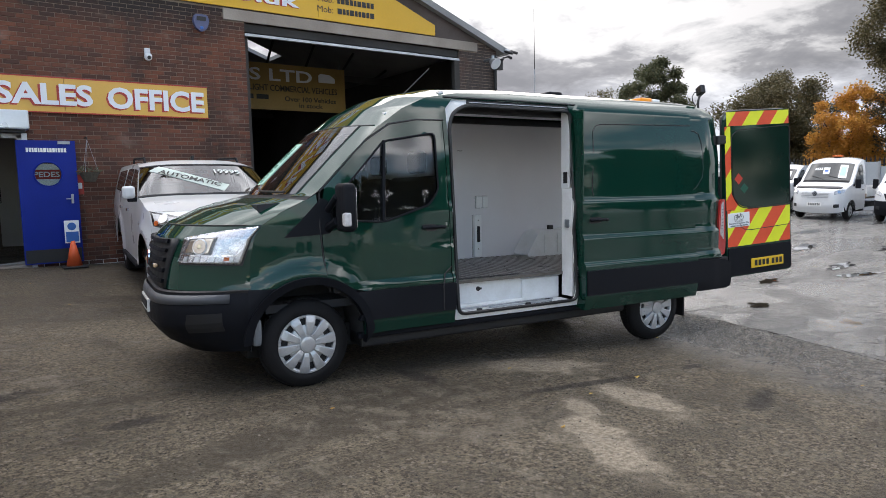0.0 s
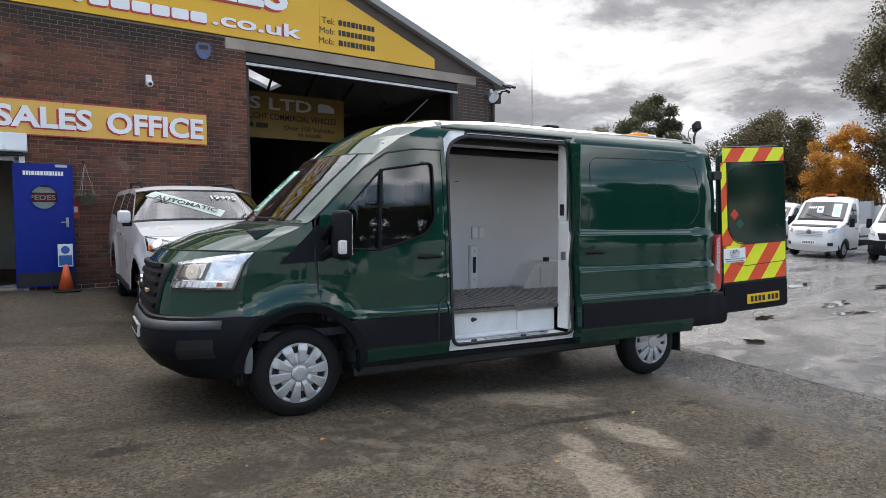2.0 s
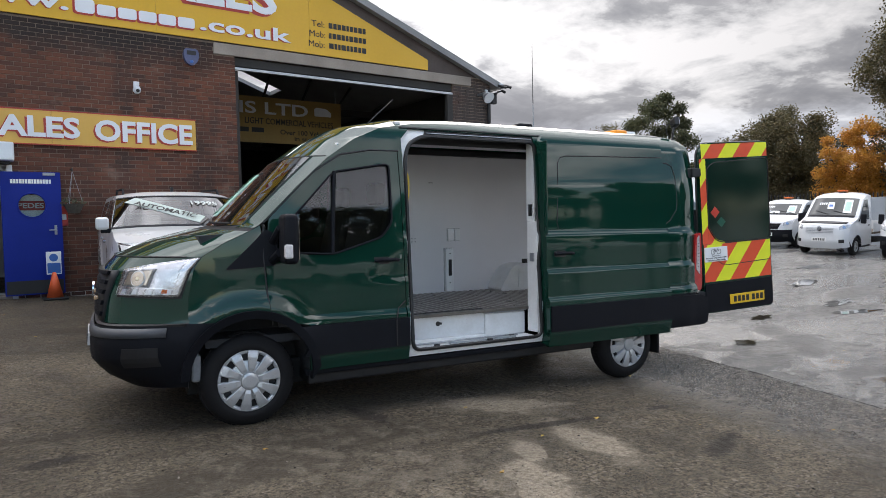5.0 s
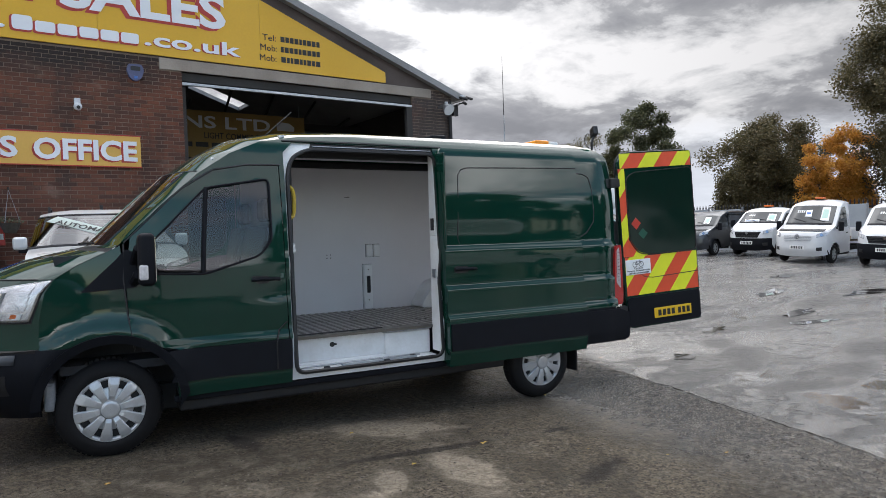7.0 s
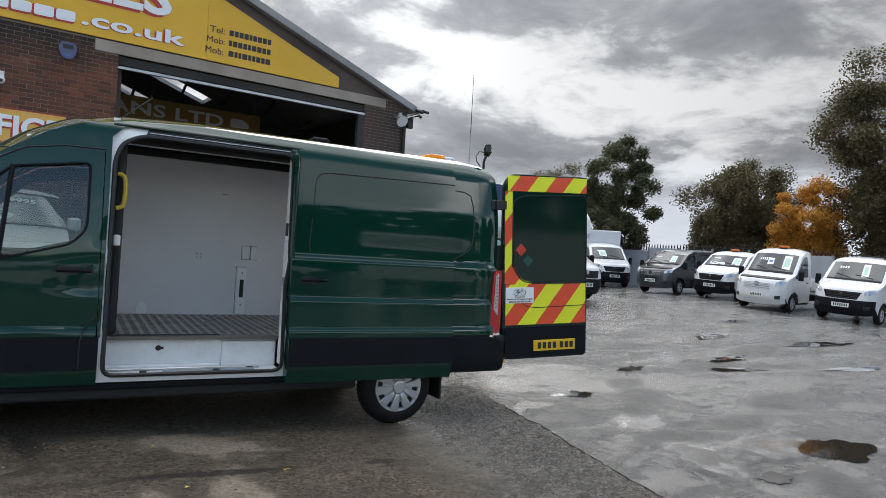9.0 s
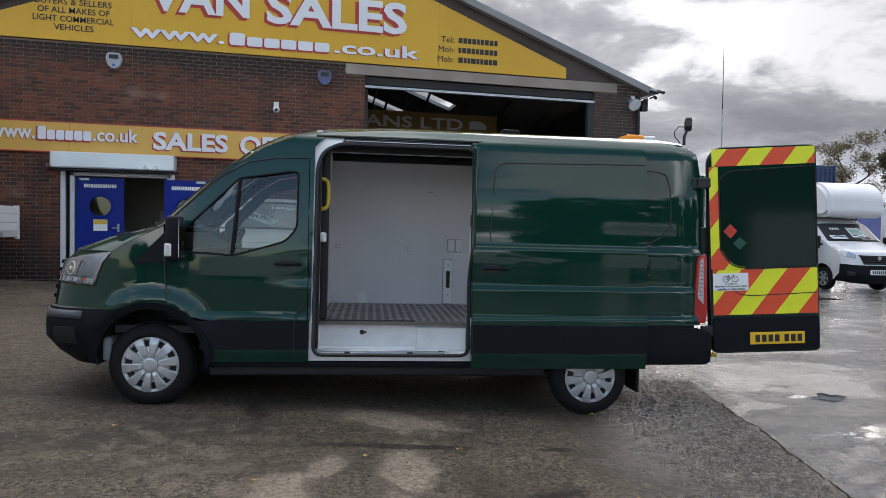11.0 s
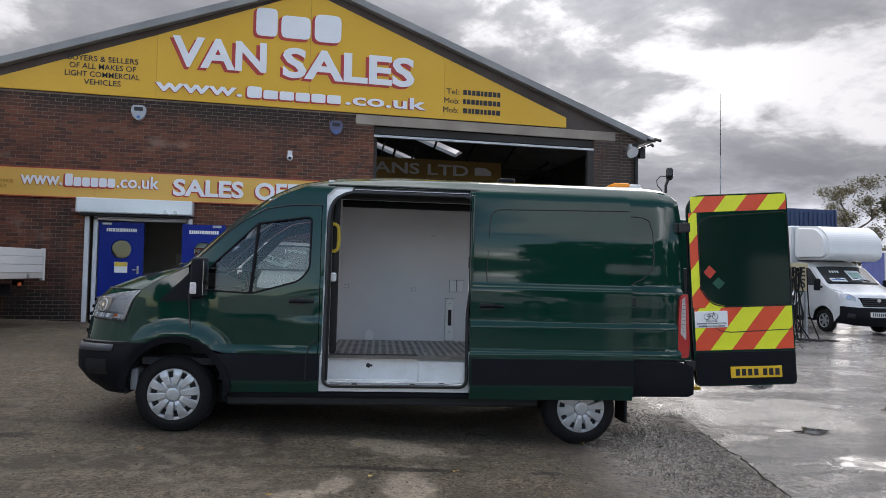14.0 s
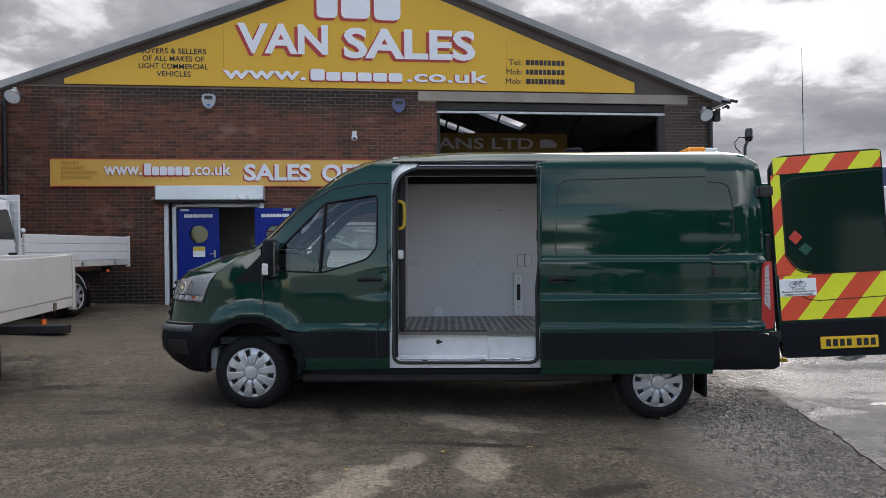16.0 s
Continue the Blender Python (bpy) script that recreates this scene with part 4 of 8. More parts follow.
lettering("lettering", "ANS LTD", 2.78, 0.32, SIGN_WHITE, inner_board, pose(-0.03, -0.005, 0.31, 90))
lettering("lettering", "LIGHT COMMERCIAL VEHICLES", 2.5, 0.16, INK, inner_board, pose(0.85, -0.005, -0.03, 90), bold=0.01)
lettering("lettering", "Over 100 Vehicles", 1.5, 0.13, INK, inner_board, pose(1.3, -0.005, -0.29, 90), bold=0.01)
lettering("lettering", "in stock", 0.7, 0.12, INK, inner_board, pose(1.3, -0.005, -0.45, 90), bold=0.01)
bars("lettering", 1.1, 0.12, INK, inner_board, pose(-0.45, -0.005, -0.27, 90), 3, 5)
part("van_picture", prism(round_poly([(1.55, 0.2), (2.05, 0.2), (2.05, 0.32), (1.9, 0.42), (1.62, 0.44), (1.55, 0.4)], 0.03), -0.012, 0.0), SIGN_WHITE, inner_board)
for _x in (-2.2, 2.2):
    part("hanger", tube([(_x, 0.015, 0.6), (_x, 0.015, 0.95)], 0.012), STEEL, inner_board)

# the great gable sign
gsign = thing("gable_sign", "large yellow gable sign with white and red lettering", "sign", Matrix.Translation((0, YF - 0.035, 0)))
for _poly in ([(-5.13, 5.09), (-1.9, 5.09), (-1.9, 6.44), (-5.13, 5.20)], [(-1.896, 5.09), (1.25, 5.09), (1.25, 7.68), (1.15, 7.68), (-1.896, 6.442)],
              [(1.254, 5.09), (4.3, 5.09), (4.3, 6.52), (1.35, 7.68), (1.254, 7.68)], [(4.304, 5.09), (7.32, 5.09), (7.32, 5.33), (4.304, 6.518)]):
    part("sign_panel", prism(_poly, 0.0, 0.03), SIGN_YELLOW, gsign)


def shadowed(words, w, h, x, z, parent, bold=0.03, d=0.05, label=""):
    lettering("letter_shadow", words, w, h, SIGN_RED, parent, pose(x - d, -0.004, z - d * 0.9, 90), 0.004, bold + 0.012)
    return lettering("lettering", words, w, h, SIGN_WHITE, parent, pose(x, -0.012, z, 90), 0.006, bold, label)


shadowed("VAN", 1.93, 0.66, -0.64, 6.14, gsign, 0.030, 0.06)
shadowed("SALES", 2.93, 0.68, 2.13, 6.09, gsign, 0.030, 0.06)


def blocks(heights, x0, x1, z0, parent, d, red=True, lean=0.0):
    """A trade name, as plain upright shapes in its colours."""
    n = len(heights)
    w = (x1 - x0) / n
    for col, off, y, grow in ((SIGN_RED, d, -0.004, 0.014), (SIGN_WHITE, 0, -0.012, 0.0)):
        if col is SIGN_RED and not red:
            continue
        for i, h in enumerate(heights):
            a, b = x0 + i * w + w * 0.05 - off - grow, x0 + (i + 1) * w - w * 0.05 - off + grow
            lo = z0 - off * 0.9 - grow
            r = round_poly([(a, lo), (b, lo), (b, z0 + h - off * 0.9 + grow), (a, z0 + h - off * 0.9 + grow)], min(0.25 * (b - a), 0.25 * h), 3)
            part("name_shape", prism(r, y - 0.006, y), col, parent)


blocks([0.62], 0.06, 0.56, 6.63, gsign, 0.05)
blocks([0.50], 0.58, 1.28, 6.63, gsign, 0.05)
blocks([0.62], 1.30, 1.95, 6.61, gsign, 0.05)
shadowed("www.", 1.76, 0.19, -1.04, 5.345, gsign, 0.022, 0.012)
blocks([0.25, 0.19, 0.19, 0.19, 0.19, 0.19], -0.08, 1.96, 5.25, gsign, 0.022)
shadowed(".co.uk", 1.84, 0.265, 2.96, 5.3825, gsign, 0.022, 0.012)
for _k, (_w, _l) in enumerate((("BUYERS & SELLERS", 1.34), ("OF ALL MAKES OF", 1.26), ("LIGHT COMMERCIAL", 1.42), ("VEHICLES", 0.70))):
    lettering("lettering", _w, _l, 0.115, INK, gsign, pose(-2.93, -0.004, 5.825 - 0.163 * _k, 90), 0.004, 0.008)
for _k, _w in enumerate(("Tel:", "Mob:", "Mob:")):
    lettering("lettering", _w, 0.30 if _k == 0 else 0.36, 0.13, INK, gsign, pose(4.50 - 0.02 * _k, -0.004, 5.745 - 0.215 * _k, 90), 0.004, 0.0)
    bars("lettering", 0.90, 0.115, INK, gsign, pose(5.20, -0.004, 5.745 - 0.215 * _k, 90), 9, 20 + _k)

# the fascia sign over the office
fsign = thing("fascia_sign", "long faded yellow fascia sign, white letters shadowed red", "sign", Matrix.Translation((0, YF - 0.05, 0)))
for _a, _b in ((-5.42, -3.0), (-2.996, -0.5), (-0.496, 1.886)):
    part("sign_panel", box((_a, 0, 2.935), (_b, 0.045, 3.515), 0.004), SIGN_ORANGE, fsign)
for _z in (2.925, 3.505):
    part("red_edge", box((-5.43, -0.004, _z), (1.896, 0.02, _z + 0.02)), SIGN_RED, fsign)
shadowed("SALES", 1.42, 0.36, -0.78, 3.235, fsign, 0.032, 0.028)
shadowed("OFFICE", 1.66, 0.38, 0.99, 3.225, fsign, 0.032, 0.028)
shadowed("www.", 0.76, 0.185, -3.97, 3.2625, fsign, 0.02, 0.012)
blocks([0.25, 0.185, 0.185, 0.185, 0.185, 0.185], -3.55, -2.60, 3.17, fsign, 0.02)
shadowed(".co.uk", 0.82, 0.26, -2.17, 3.30, fsign, 0.02, 0.012)
_gold = surf("gold_ink", (0.36, 0.20, 0.02), (0.30, 0.16, 0.02), 9, 40, (0.5, 0.6), 0)
for _k, (_w, _l) in enumerate((("FINANCE", 0.36), ("AVAILABLE", 0.46), ("PART EXCHANGE", 0.72), ("CONSIDERED", 0.60))):
    lettering("lettering", _w, _l, 0.072, _gold, fsign, pose(-5.20 + _l / 2, -0.004, 3.43 - 0.103 * _k, 90), 0.003, 0.0)

# office entrance
entrance = thing("office_entrance", "white framed office entrance with a steel shutter box", "doorway", Matrix.Translation((0, YF, 0)), kind="structure")
part("shutter_box", box((-3.27, -0.30, 2.62), (-1.06, 0.02, 2.93), 0.03), surf("bright_zinc", (0.72, 0.75, 0.78), (0.60, 0.63, 0.66), 1.6, 30, (0.25, 0.4), 0.25, metal=0.35), entrance, "dented bright steel box")
part("shutter_slot", box((-3.2, -0.22, 2.575), (-1.12, -0.06, 2.62), 0.005), DARK, entrance)
for _x in (-3.12, -1.14):
    part("guide_rail", box((_x - 0.03, -0.06, 0.3), (_x + 0.05, 0.02, 2.575), 0.006), FRAME_WHITE, entrance)
part("frame_post", box((-3.01, 0.03, 0.3), (-2.93, 0.12, 2.56), 0.006), FRAME_WHITE, entrance)
part("frame_post", box((-1.24, 0.03, 0.3), (-1.17, 0.12, 2.56), 0.006), FRAME_WHITE, entrance)
part("frame_head", box((-3.01, 0.03, 2.50), (-1.17, 0.12, 2.575), 0.006), FRAME_WHITE, entrance)
part("threshold", box((-3.1, -0.05, 0.30), (-1.1, 0.3, 0.40), 0.01), CONCRETE, entrance)


def office_door(m, closed):
    d = thing("office_door", "blue office door with a round porthole, " + ("shut" if closed else "folded open against the wall"), "door", m, "blue office doors", "structure")
    w, h, c, r = 0.86, 2.06, (0.43, 1.50), 0.195
    ring = [(c[0] + r * math.cos(2 * math.pi * i / 28), c[1] + r * math.sin(2 * math.pi * i / 28)) for i in range(28)]
    outer = [(0, 0), (w, 0), (w, h), (0, h)]
    bm = panel(outer, lambda x, z: 0.0, holes=[ring], step=10, zs=10, rim=0.045)
    bm2 = panel(outer, lambda x, z: 0.045, holes=[ring], step=10, zs=10, rim=0)
    me = bpy.data.meshes.new("tmp")
    bm2.to_mesh(me)
    bm.from_mesh(me)
    bm2.free()
    for f in bm.faces:
        f.smooth = False
    part("leaf", bm, BLUE_DOOR, d)
    part("porthole_rim", tube([(c[0] + (r + 0.01) * math.cos(2 * math.pi * i / 28), -0.004, c[1] + (r + 0.01) * math.sin(2 * math.pi * i / 28)) for i in range(28)], 0.014, 6, True), BLUE_DOOR, d)
    bm = bmesh.new()
    cyl(bm, (c[0], 0.018, c[1]), "y", r, 0.006, 28)
    part("porthole_glass", bm, GLASS_DARK if closed else glass("porthole_glass", (0.8, 0.84, 0.83), 0.95, 1.2), d)
    part("kick_plate", box((0.02, -0.004, 0.02), (w - 0.02, 0.0, 0.24), 0.001), INK, d)
    bars("notice_strip", 0.58, 0.07, PAPER, d, pose(c[0], -0.002, 1.90, 90), 14, 9)
    bm = bmesh.new()
    add_box(bm, (0.74, -0.012, 1.0), (0.78, 0, 1.16), 0.004)
    add_box(bm, (0.66, -0.05, 1.07), (0.77, -0.03, 1.09), 0.006)
    part("lever_handle", bm, STEEL, d)
    part("closer", box((0.6 if not closed else 0.06, -0.03, 2.0), (0.78 if not closed else 0.24, 0, 2.05), 0.006), STEEL, d)
    if closed:
        n = part("notice", box((0.31, -0.006, 1.02), (0.56, -0.002, 1.24)), PAPER, d, "white and yellow notice")
        part("notice_head", box((0.315, -0.009, 1.15), (0.555, -0.0065, 1.235)), YELLOW_PLASTIC, d)
    return d


office_door(pose(-2.90, YF + 0.04, 0.41), True)
office_door(pose(-1.27, YF - 0.12, 0.40), False)
wsign = thing("wall_sign", "white and red warning sign on the brick wall", "sign", Matrix.Translation((-0.85, YF - 0.02, 1.86)))
part("plate", box((-0.24, 0, -0.22), (0.24, 0.01, 0.22), 0.004), PAPER, wsign)
part("red_band", box((-0.235, -0.003, -0.04), (0.235, 0, 0.12)), SIGN_RED, wsign)
lettering("lettering", "PEDES", 0.38, 0.09, SIGN_WHITE, wsign, pose(0, -0.004, 0.04, 90), 0.002, 0.02)
rsign = thing("fire_notice", "small red notice fixed to the brick wall", "notice", Matrix.Translation((-0.38, YF - 0.016, 1.72)))
part("plate", box((-0.07, 0, -0.17), (0.07, 0.01, 0.17), 0.003), SIGN_RED, rsign)
part("white_panel", box((-0.045, -0.002, -0.07), (0.045, 0, 0.03)), PAPER, rsign)

# what shows of the office
# unseen glowing panel, added to brighten the room
office_fill = thing("office_fill_light", "unseen dim square light added to brighten the office", "lamp", Matrix.Translation((-0.9, 10.4, 2.9)))
part("frame", box((-0.32, -0.32, -0.05), (0.32, 0.32, 0.0), 0.006), FRAME_WHITE, office_fill)
part("diffuser", box((-0.29, -0.29, -0.058), (0.29, 0.29, -0.05), 0.003), lit("office_fill_diffuser", (1.0, 0.97, 0.9), 0.55), office_fill)
for _nm, _lo, _hi in (("office_wall_back", (-4.5, 12.4, 0.3), (1.9, 12.5, 3.0)), ("office_wall_side", (-4.6, 8.62, 0.3), (-4.5, 12.5, 3.0)), ("office_wall_end", (1.85, 8.62, 0.3), (1.95, 12.5, 3.0)), ("office_ceiling", (-4.6, 8.62, 2.9), (1.95, 12.5, 3.0)), ("office_floor", (-4.6, 8.3, 0.30), (1.95, 12.5, 0.395))):
    tagged(part(_nm, box(_lo, _hi), surf("office_paint", (0.62, 0.61, 0.58), (0.52, 0.51, 0.48), 2, 30, (0.7, 0.9), 0.05)), "plain dim grey office surface", "room", kind="structure")
cube_shelf = thing("cube_shelf", "dark cube shelf with four pale storage baskets", "shelf", Matrix.Translation((-2.29, 11.6, 0.395)))
for _x in (0, 0.42, 0.84):
    part("upright", box((_x - 0.02, -0.2, 0), (_x + 0.02, 0.2, 0.86), 0.003), OAK, cube_shelf)
for _z in (0.0, 0.41, 0.82):
    part("shelf", box((0.021, -0.2, _z), (0.819, 0.2, _z + 0.04), 0.003), OAK, cube_shelf)
for _x in (0.04, 0.46):
    for _z in (0.045, 0.455):
        _bm = box((_x, -0.21, _z), (_x + 0.34, 0.18, _z + 0.33), 0.01)
        _bk = part("basket", _bm, FRAME_WHITE, cube_shelf)
        for _i in range(3):
            for _j in range(3):
                part("hole", box((_x + 0.10 + _i * 0.055, -0.214, _z + 0.13 + _j * 0.05), (_x + 0.13 + _i * 0.055, -0.209, _z + 0.155 + _j * 0.05)), DARK, _bk)
trophy = thing("ornament", "dark ornament standing on the cube shelf", "ornament", Matrix.Translation((-1.70, 11.6, 1.257)))
_bm = bmesh.new()
cyl(_bm, (0, 0, 0), "z", 0.09, 0.05, 14)
cyl(_bm, (0, 0, 0.05), "z", 0.03, 0.25, 10)
cyl(_bm, (0, 0, 0.28), (0.3, 0, 1), 0.05, 0.25, 10, 0.09)
part("body", _bm, DARK, trophy)

notice = thing("notice", "white paper notice pinned to the office wall", "notice", Matrix.Translation((-1.98, 12.398, 1.83)))
part("sheet", box((-0.09, -0.004, -0.13), (0.09, 0, 0.13), 0.001), PAPER, notice)
wall_board = thing("wall_board", "framed white planning board on the office wall", "board", Matrix.Translation((-1.55, 12.398, 1.58)))
part("panel", box((-0.19, -0.008, -0.15), (0.19, 0, 0.15), 0.002), PAPER, wall_board)
for _lo, _hi in (((-0.21, -0.014, -0.17), (0.21, 0, -0.151)), ((-0.21, -0.014, 0.151), (0.21, 0, 0.17)), ((-0.21, -0.014, -0.15), (-0.191, 0, 0.15)), ((0.191, -0.014, -0.15), (0.21, 0, 0.15))):
    part("frame_strip", box(_lo, _hi, 0.002), DARK, wall_board)

# fittings on the front wall
def alarm_box(x, z, mat_, label):
    a = thing("alarm_box", label, "alarm", Matrix.Translation((x, YF, z)), "alarm boxes on the gable")
    part("case", prism(round_poly([(-0.12, 0.15), (0.12, 0.15), (0.15, 0.03), (0.10, -0.11), (0.0, -0.17), (-0.10, -0.11), (-0.15, 0.03)], 0.05), -0.09, 0.0), mat_, a)
    part("badge", prism(round_poly([(-0.085, 0.11), (0.085, 0.11), (0.085, 0.03), (-0.085, 0.03)], 0.02), -0.097, -0.09), INK, a)
    part("lens", box((-0.03, -0.10, -0.12), (0.03, -0.09, -0.07), 0.006), SIGN_BLUE, a)


alarm_box(-2.21, 4.76, surf("alarm_grey", (0.42, 0.43, 0.46), (0.33, 0.34, 0.37), 9, 40, (0.4, 0.5), 0.02), "pale grey alarm box with a dark badge")
alarm_box(1.85, 4.71, surf("violet_blue", (0.09, 0.10, 0.20), (0.07, 0.08, 0.16), 9, 40, (0.4, 0.5), 0.02), "blue alarm box high on the brickwork")


def floodlight(x, z, y=YF):
    f = thing("floodlight", "grey round floodlight on a wall bracket", "light", Matrix.Translation((x, y, z)), "wall floodlights")
    bm = bmesh.new()
    cyl(bm, (0, -0.30, -0.02), (0, -0.5, -0.35), 0.09, 0.16, 18, 0.15)
    part("reflector", bm, STEEL, f)
    part("lens", cyl(bmesh.new(), (0, -0.435, -0.115), (0, -0.5, -0.35), 0.14, 0.006, 18), FRAME_WHITE, f)
    bm = bmesh.new()
    cyl(bm, (0, -0.32, 0.0), "z", 0.045, 0.10, 10)
    add_box(bm, (-0.03, -0.32, 0.0), (0.03, 0, 0.05), 0.006)
    part("bracket", bm, STEEL, f)


floodlight(-5.95, 4.82)
floodlight(8.86, 4.62)
cam_dome = thing("security_camera", "small white security camera on the brick wall", "camera", Matrix.Translation((0.87, YF, 4.02)))
part("mount", box((-0.05, -0.05, 0.02), (0.05, 0, 0.13), 0.01), FRAME_WHITE, cam_dome)
_bm = bmesh.new()
bmesh.ops.create_uvsphere(_bm, u_segments=16, v_segments=10, radius=0.07, matrix=Matrix.Translation((0, -0.08, -0.03)))
part("dome", _bm, FRAME_WHITE, cam_dome, smooth=True)
part("eye", cyl(bmesh.new(), (0, -0.14, -0.05), (0, -1, -0.2), 0.03, 0.02, 12), INK, cam_dome)
lampd = thing("bell_dome", "small dull red bell beside the shutter box", "bell", Matrix.Translation((-3.36, YF, 2.66)))
_bm = bmesh.new()
bmesh.ops.create_uvsphere(_bm, u_segments=14, v_segments=8, radius=0.06, matrix=Matrix.Translation((0, -0.05, 0)))
part("dome", _bm, surf("dull_red", (0.22, 0.10, 0.09), (0.16, 0.07, 0.06), 9, 40, (0.5, 0.6), 0.05), lampd, smooth=True)
part("base", box((-0.05, -0.03, -0.05), (0.05, 0, 0.05), 0.01), DARK, lampd)

eave_cam = thing("camera_cluster", "small cameras on brackets at the eaves corner", "camera", Matrix.Translation((9.28, YF, 4.80)))
for _dx, _dz, _t in ((0.12, 0.10, 20), (0.22, -0.02, -15), (0.02, -0.10, -40), (0.30, 0.12, 10)):
    _bm = bmesh.new()
    cyl(_bm, (_dx, -0.2, _dz), (math.sin(radians(_t)), -0.6, -0.25), 0.035, 0.2, 10)
    add_box(_bm, (_dx - 0.015, -0.2, _dz - 0.015), (_dx + 0.015, 0, _dz + 0.015))
    part("camera_body", _bm, DARK, eave_cam)
part("cable_box", box((-0.05, -0.12, -0.35), (0.1, 0, -0.1), 0.01), DARK, eave_cam)

basket = thing("hanging_basket", "sparse hanging basket on a black wall bracket", "hanging basket", Matrix.Translation((-0.24, YF, 1.86)))
_bm = bmesh.new()
cyl(_bm, (0, -0.22, -0.10), "z", 0.09, 0.16, 16, 0.16)
part("bowl", _bm, surf("basket_liner", (0.10, 0.09, 0.07), (0.06, 0.05, 0.04), 20, 60, (0.8, 0.9), 0.3), basket)
part("bracket", tube([(0, 0, 0.66), (0, -0.22, 0.66), (0, -0.24, 0.62)], 0.012), DARK, basket)
for _a in range(3):
    part("chain", tube([(0, -0.22, 0.62), (0.15 * math.cos(_a * 2.1), -0.22 + 0.15 * math.sin(_a * 2.1), 0.06)], 0.004, 4), STEEL, basket)
_bm = bmesh.new()
_r = random.Random(5)
for _i in range(70):
    _p = Vector((_r.uniform(-0.17, 0.17), -0.22 + _r.uniform(-0.15, 0.15), _r.uniform(0.03, 0.14)))
    _d = Vector((_r.uniform(-1, 1), _r.uniform(-1, 1), _r.uniform(-0.3, 1))).normalized() * 0.05
    _e = _d.orthogonal().normalized() * 0.018
    _bm.faces.new([_bm.verts.new(q) for q in (_p, _p + _d * 0.5 + _e, _p + _d, _p + _d * 0.5 - _e)])
part("foliage", _bm, surf("dull_leaf", (0.045, 0.06, 0.025), (0.07, 0.06, 0.03), 20, 60, (0.6, 0.8), 0.1), basket)

cone = thing("traffic_cone", "orange traffic cone with a blue notice fixed on top", "traffic cone", Matrix.Translation((-0.58, 7.98, ground_z(-0.58, 7.98))))
part("base", box((-0.19, -0.19, 0), (0.19, 0.19, 0.035), 0.015), DARK, cone, "black rubber base")
part("cone", cyl(bmesh.new(), (0, 0, 0.035), "z", 0.125, 0.42, 24, 0.03), CONE_ORANGE, cone, smooth=True)
_n = part("notice", box((-0.11, -0.01, 0.42), (0.11, 0.01, 0.80), 0.006), PAPER, cone, "white and blue notice")
_bm = bmesh.new()
cyl(_bm, (0, -0.012, 0.70), "y", 0.065, 0.002, 20)
add_box(_bm, (-0.095, -0.012, 0.44), (0.095, -0.0102, 0.61))
part("symbol", _bm, SIGN_BLUE, cone)

# brick annex on the west side
annex = part("wall_annex", box((WX0 - 0.3, 0.8, -0.3), (WX0, YF + 0.004, 4.55)), MORTAR)
tagged(annex, "red brick annex wall beside the gable", "wall", kind="structure")
_f2, _c2 = brick_cells(0.8, YF - 0.01, -0.05, 4.5, [])
brick_mesh("brickwork", _f2 + _c2, lambda a, z, d: (WX0 + d, a, z), BRICK, annex, label="red bricks of the annex")
tagged(part("annex_roof", box((WX0 - 2.5, 0.6, 4.55), (WX0 + 0.12, YF - 0.13, 4.72), 0.02), ROOF_SHEET), "grey flat annex roof edge", "roof", kind="structure")
asign = thing("annex_sign", "plain yellow sign board on the annex wall", "sign", Matrix.Translation((WX0 + 0.03, 5.0, 4.0)))
part("board", box((0, -1.0, -0.3), (0.03, 1.2, 0.3), 0.004), SIGN_ORANGE, asign)
pipe = thing("rainwater_pipe", "dark rainwater pipe down the corner of the wall", "pipe", Matrix.Translation((-6.28, YF - 0.07, 0)))
part("pipe", cyl(bmesh.new(), (0, 0, 0.3), "z", 0.045, 4.6, 12), DARK, pipe)
for _z in (1.2, 2.8, 4.3):
    part("clip", box((-0.06, -0.02, _z), (0.06, 0.07, _z + 0.05), 0.006), DARK, pipe)
pipe2 = thing("rainwater_pipe", "dark rainwater pipe down the corner of the wall", "pipe", Matrix.Translation((9.15, YF - 0.07, 0)))
part("pipe", cyl(bmesh.new(), (0, 0, -0.3), "z", 0.045, 5.1, 12), DARK, pipe2)
part("clip", box((-0.06, -0.02, 2.8), (0.06, 0.07, 2.85), 0.006), DARK, pipe2)


# ---------- the green van ----------
VAN_YAW, VAN_PITCH = -7.27, 0.6
VAN = Matrix.Translation((0, 0, 0.34)) @ pose(0, 0, 0, 0, VAN_PITCH, VAN_YAW) @ Matrix.Translation((0, 0, -0.34))
van = thing("panel_van", "dark green high-roof panel van, side and rear doors open", "van", VAN)
YC = 0.97


def sst(a, b, v):
    t = max(0.0, min(1.0, (v - a) / (b - a)))
    return t * t * (3 - 2 * t)


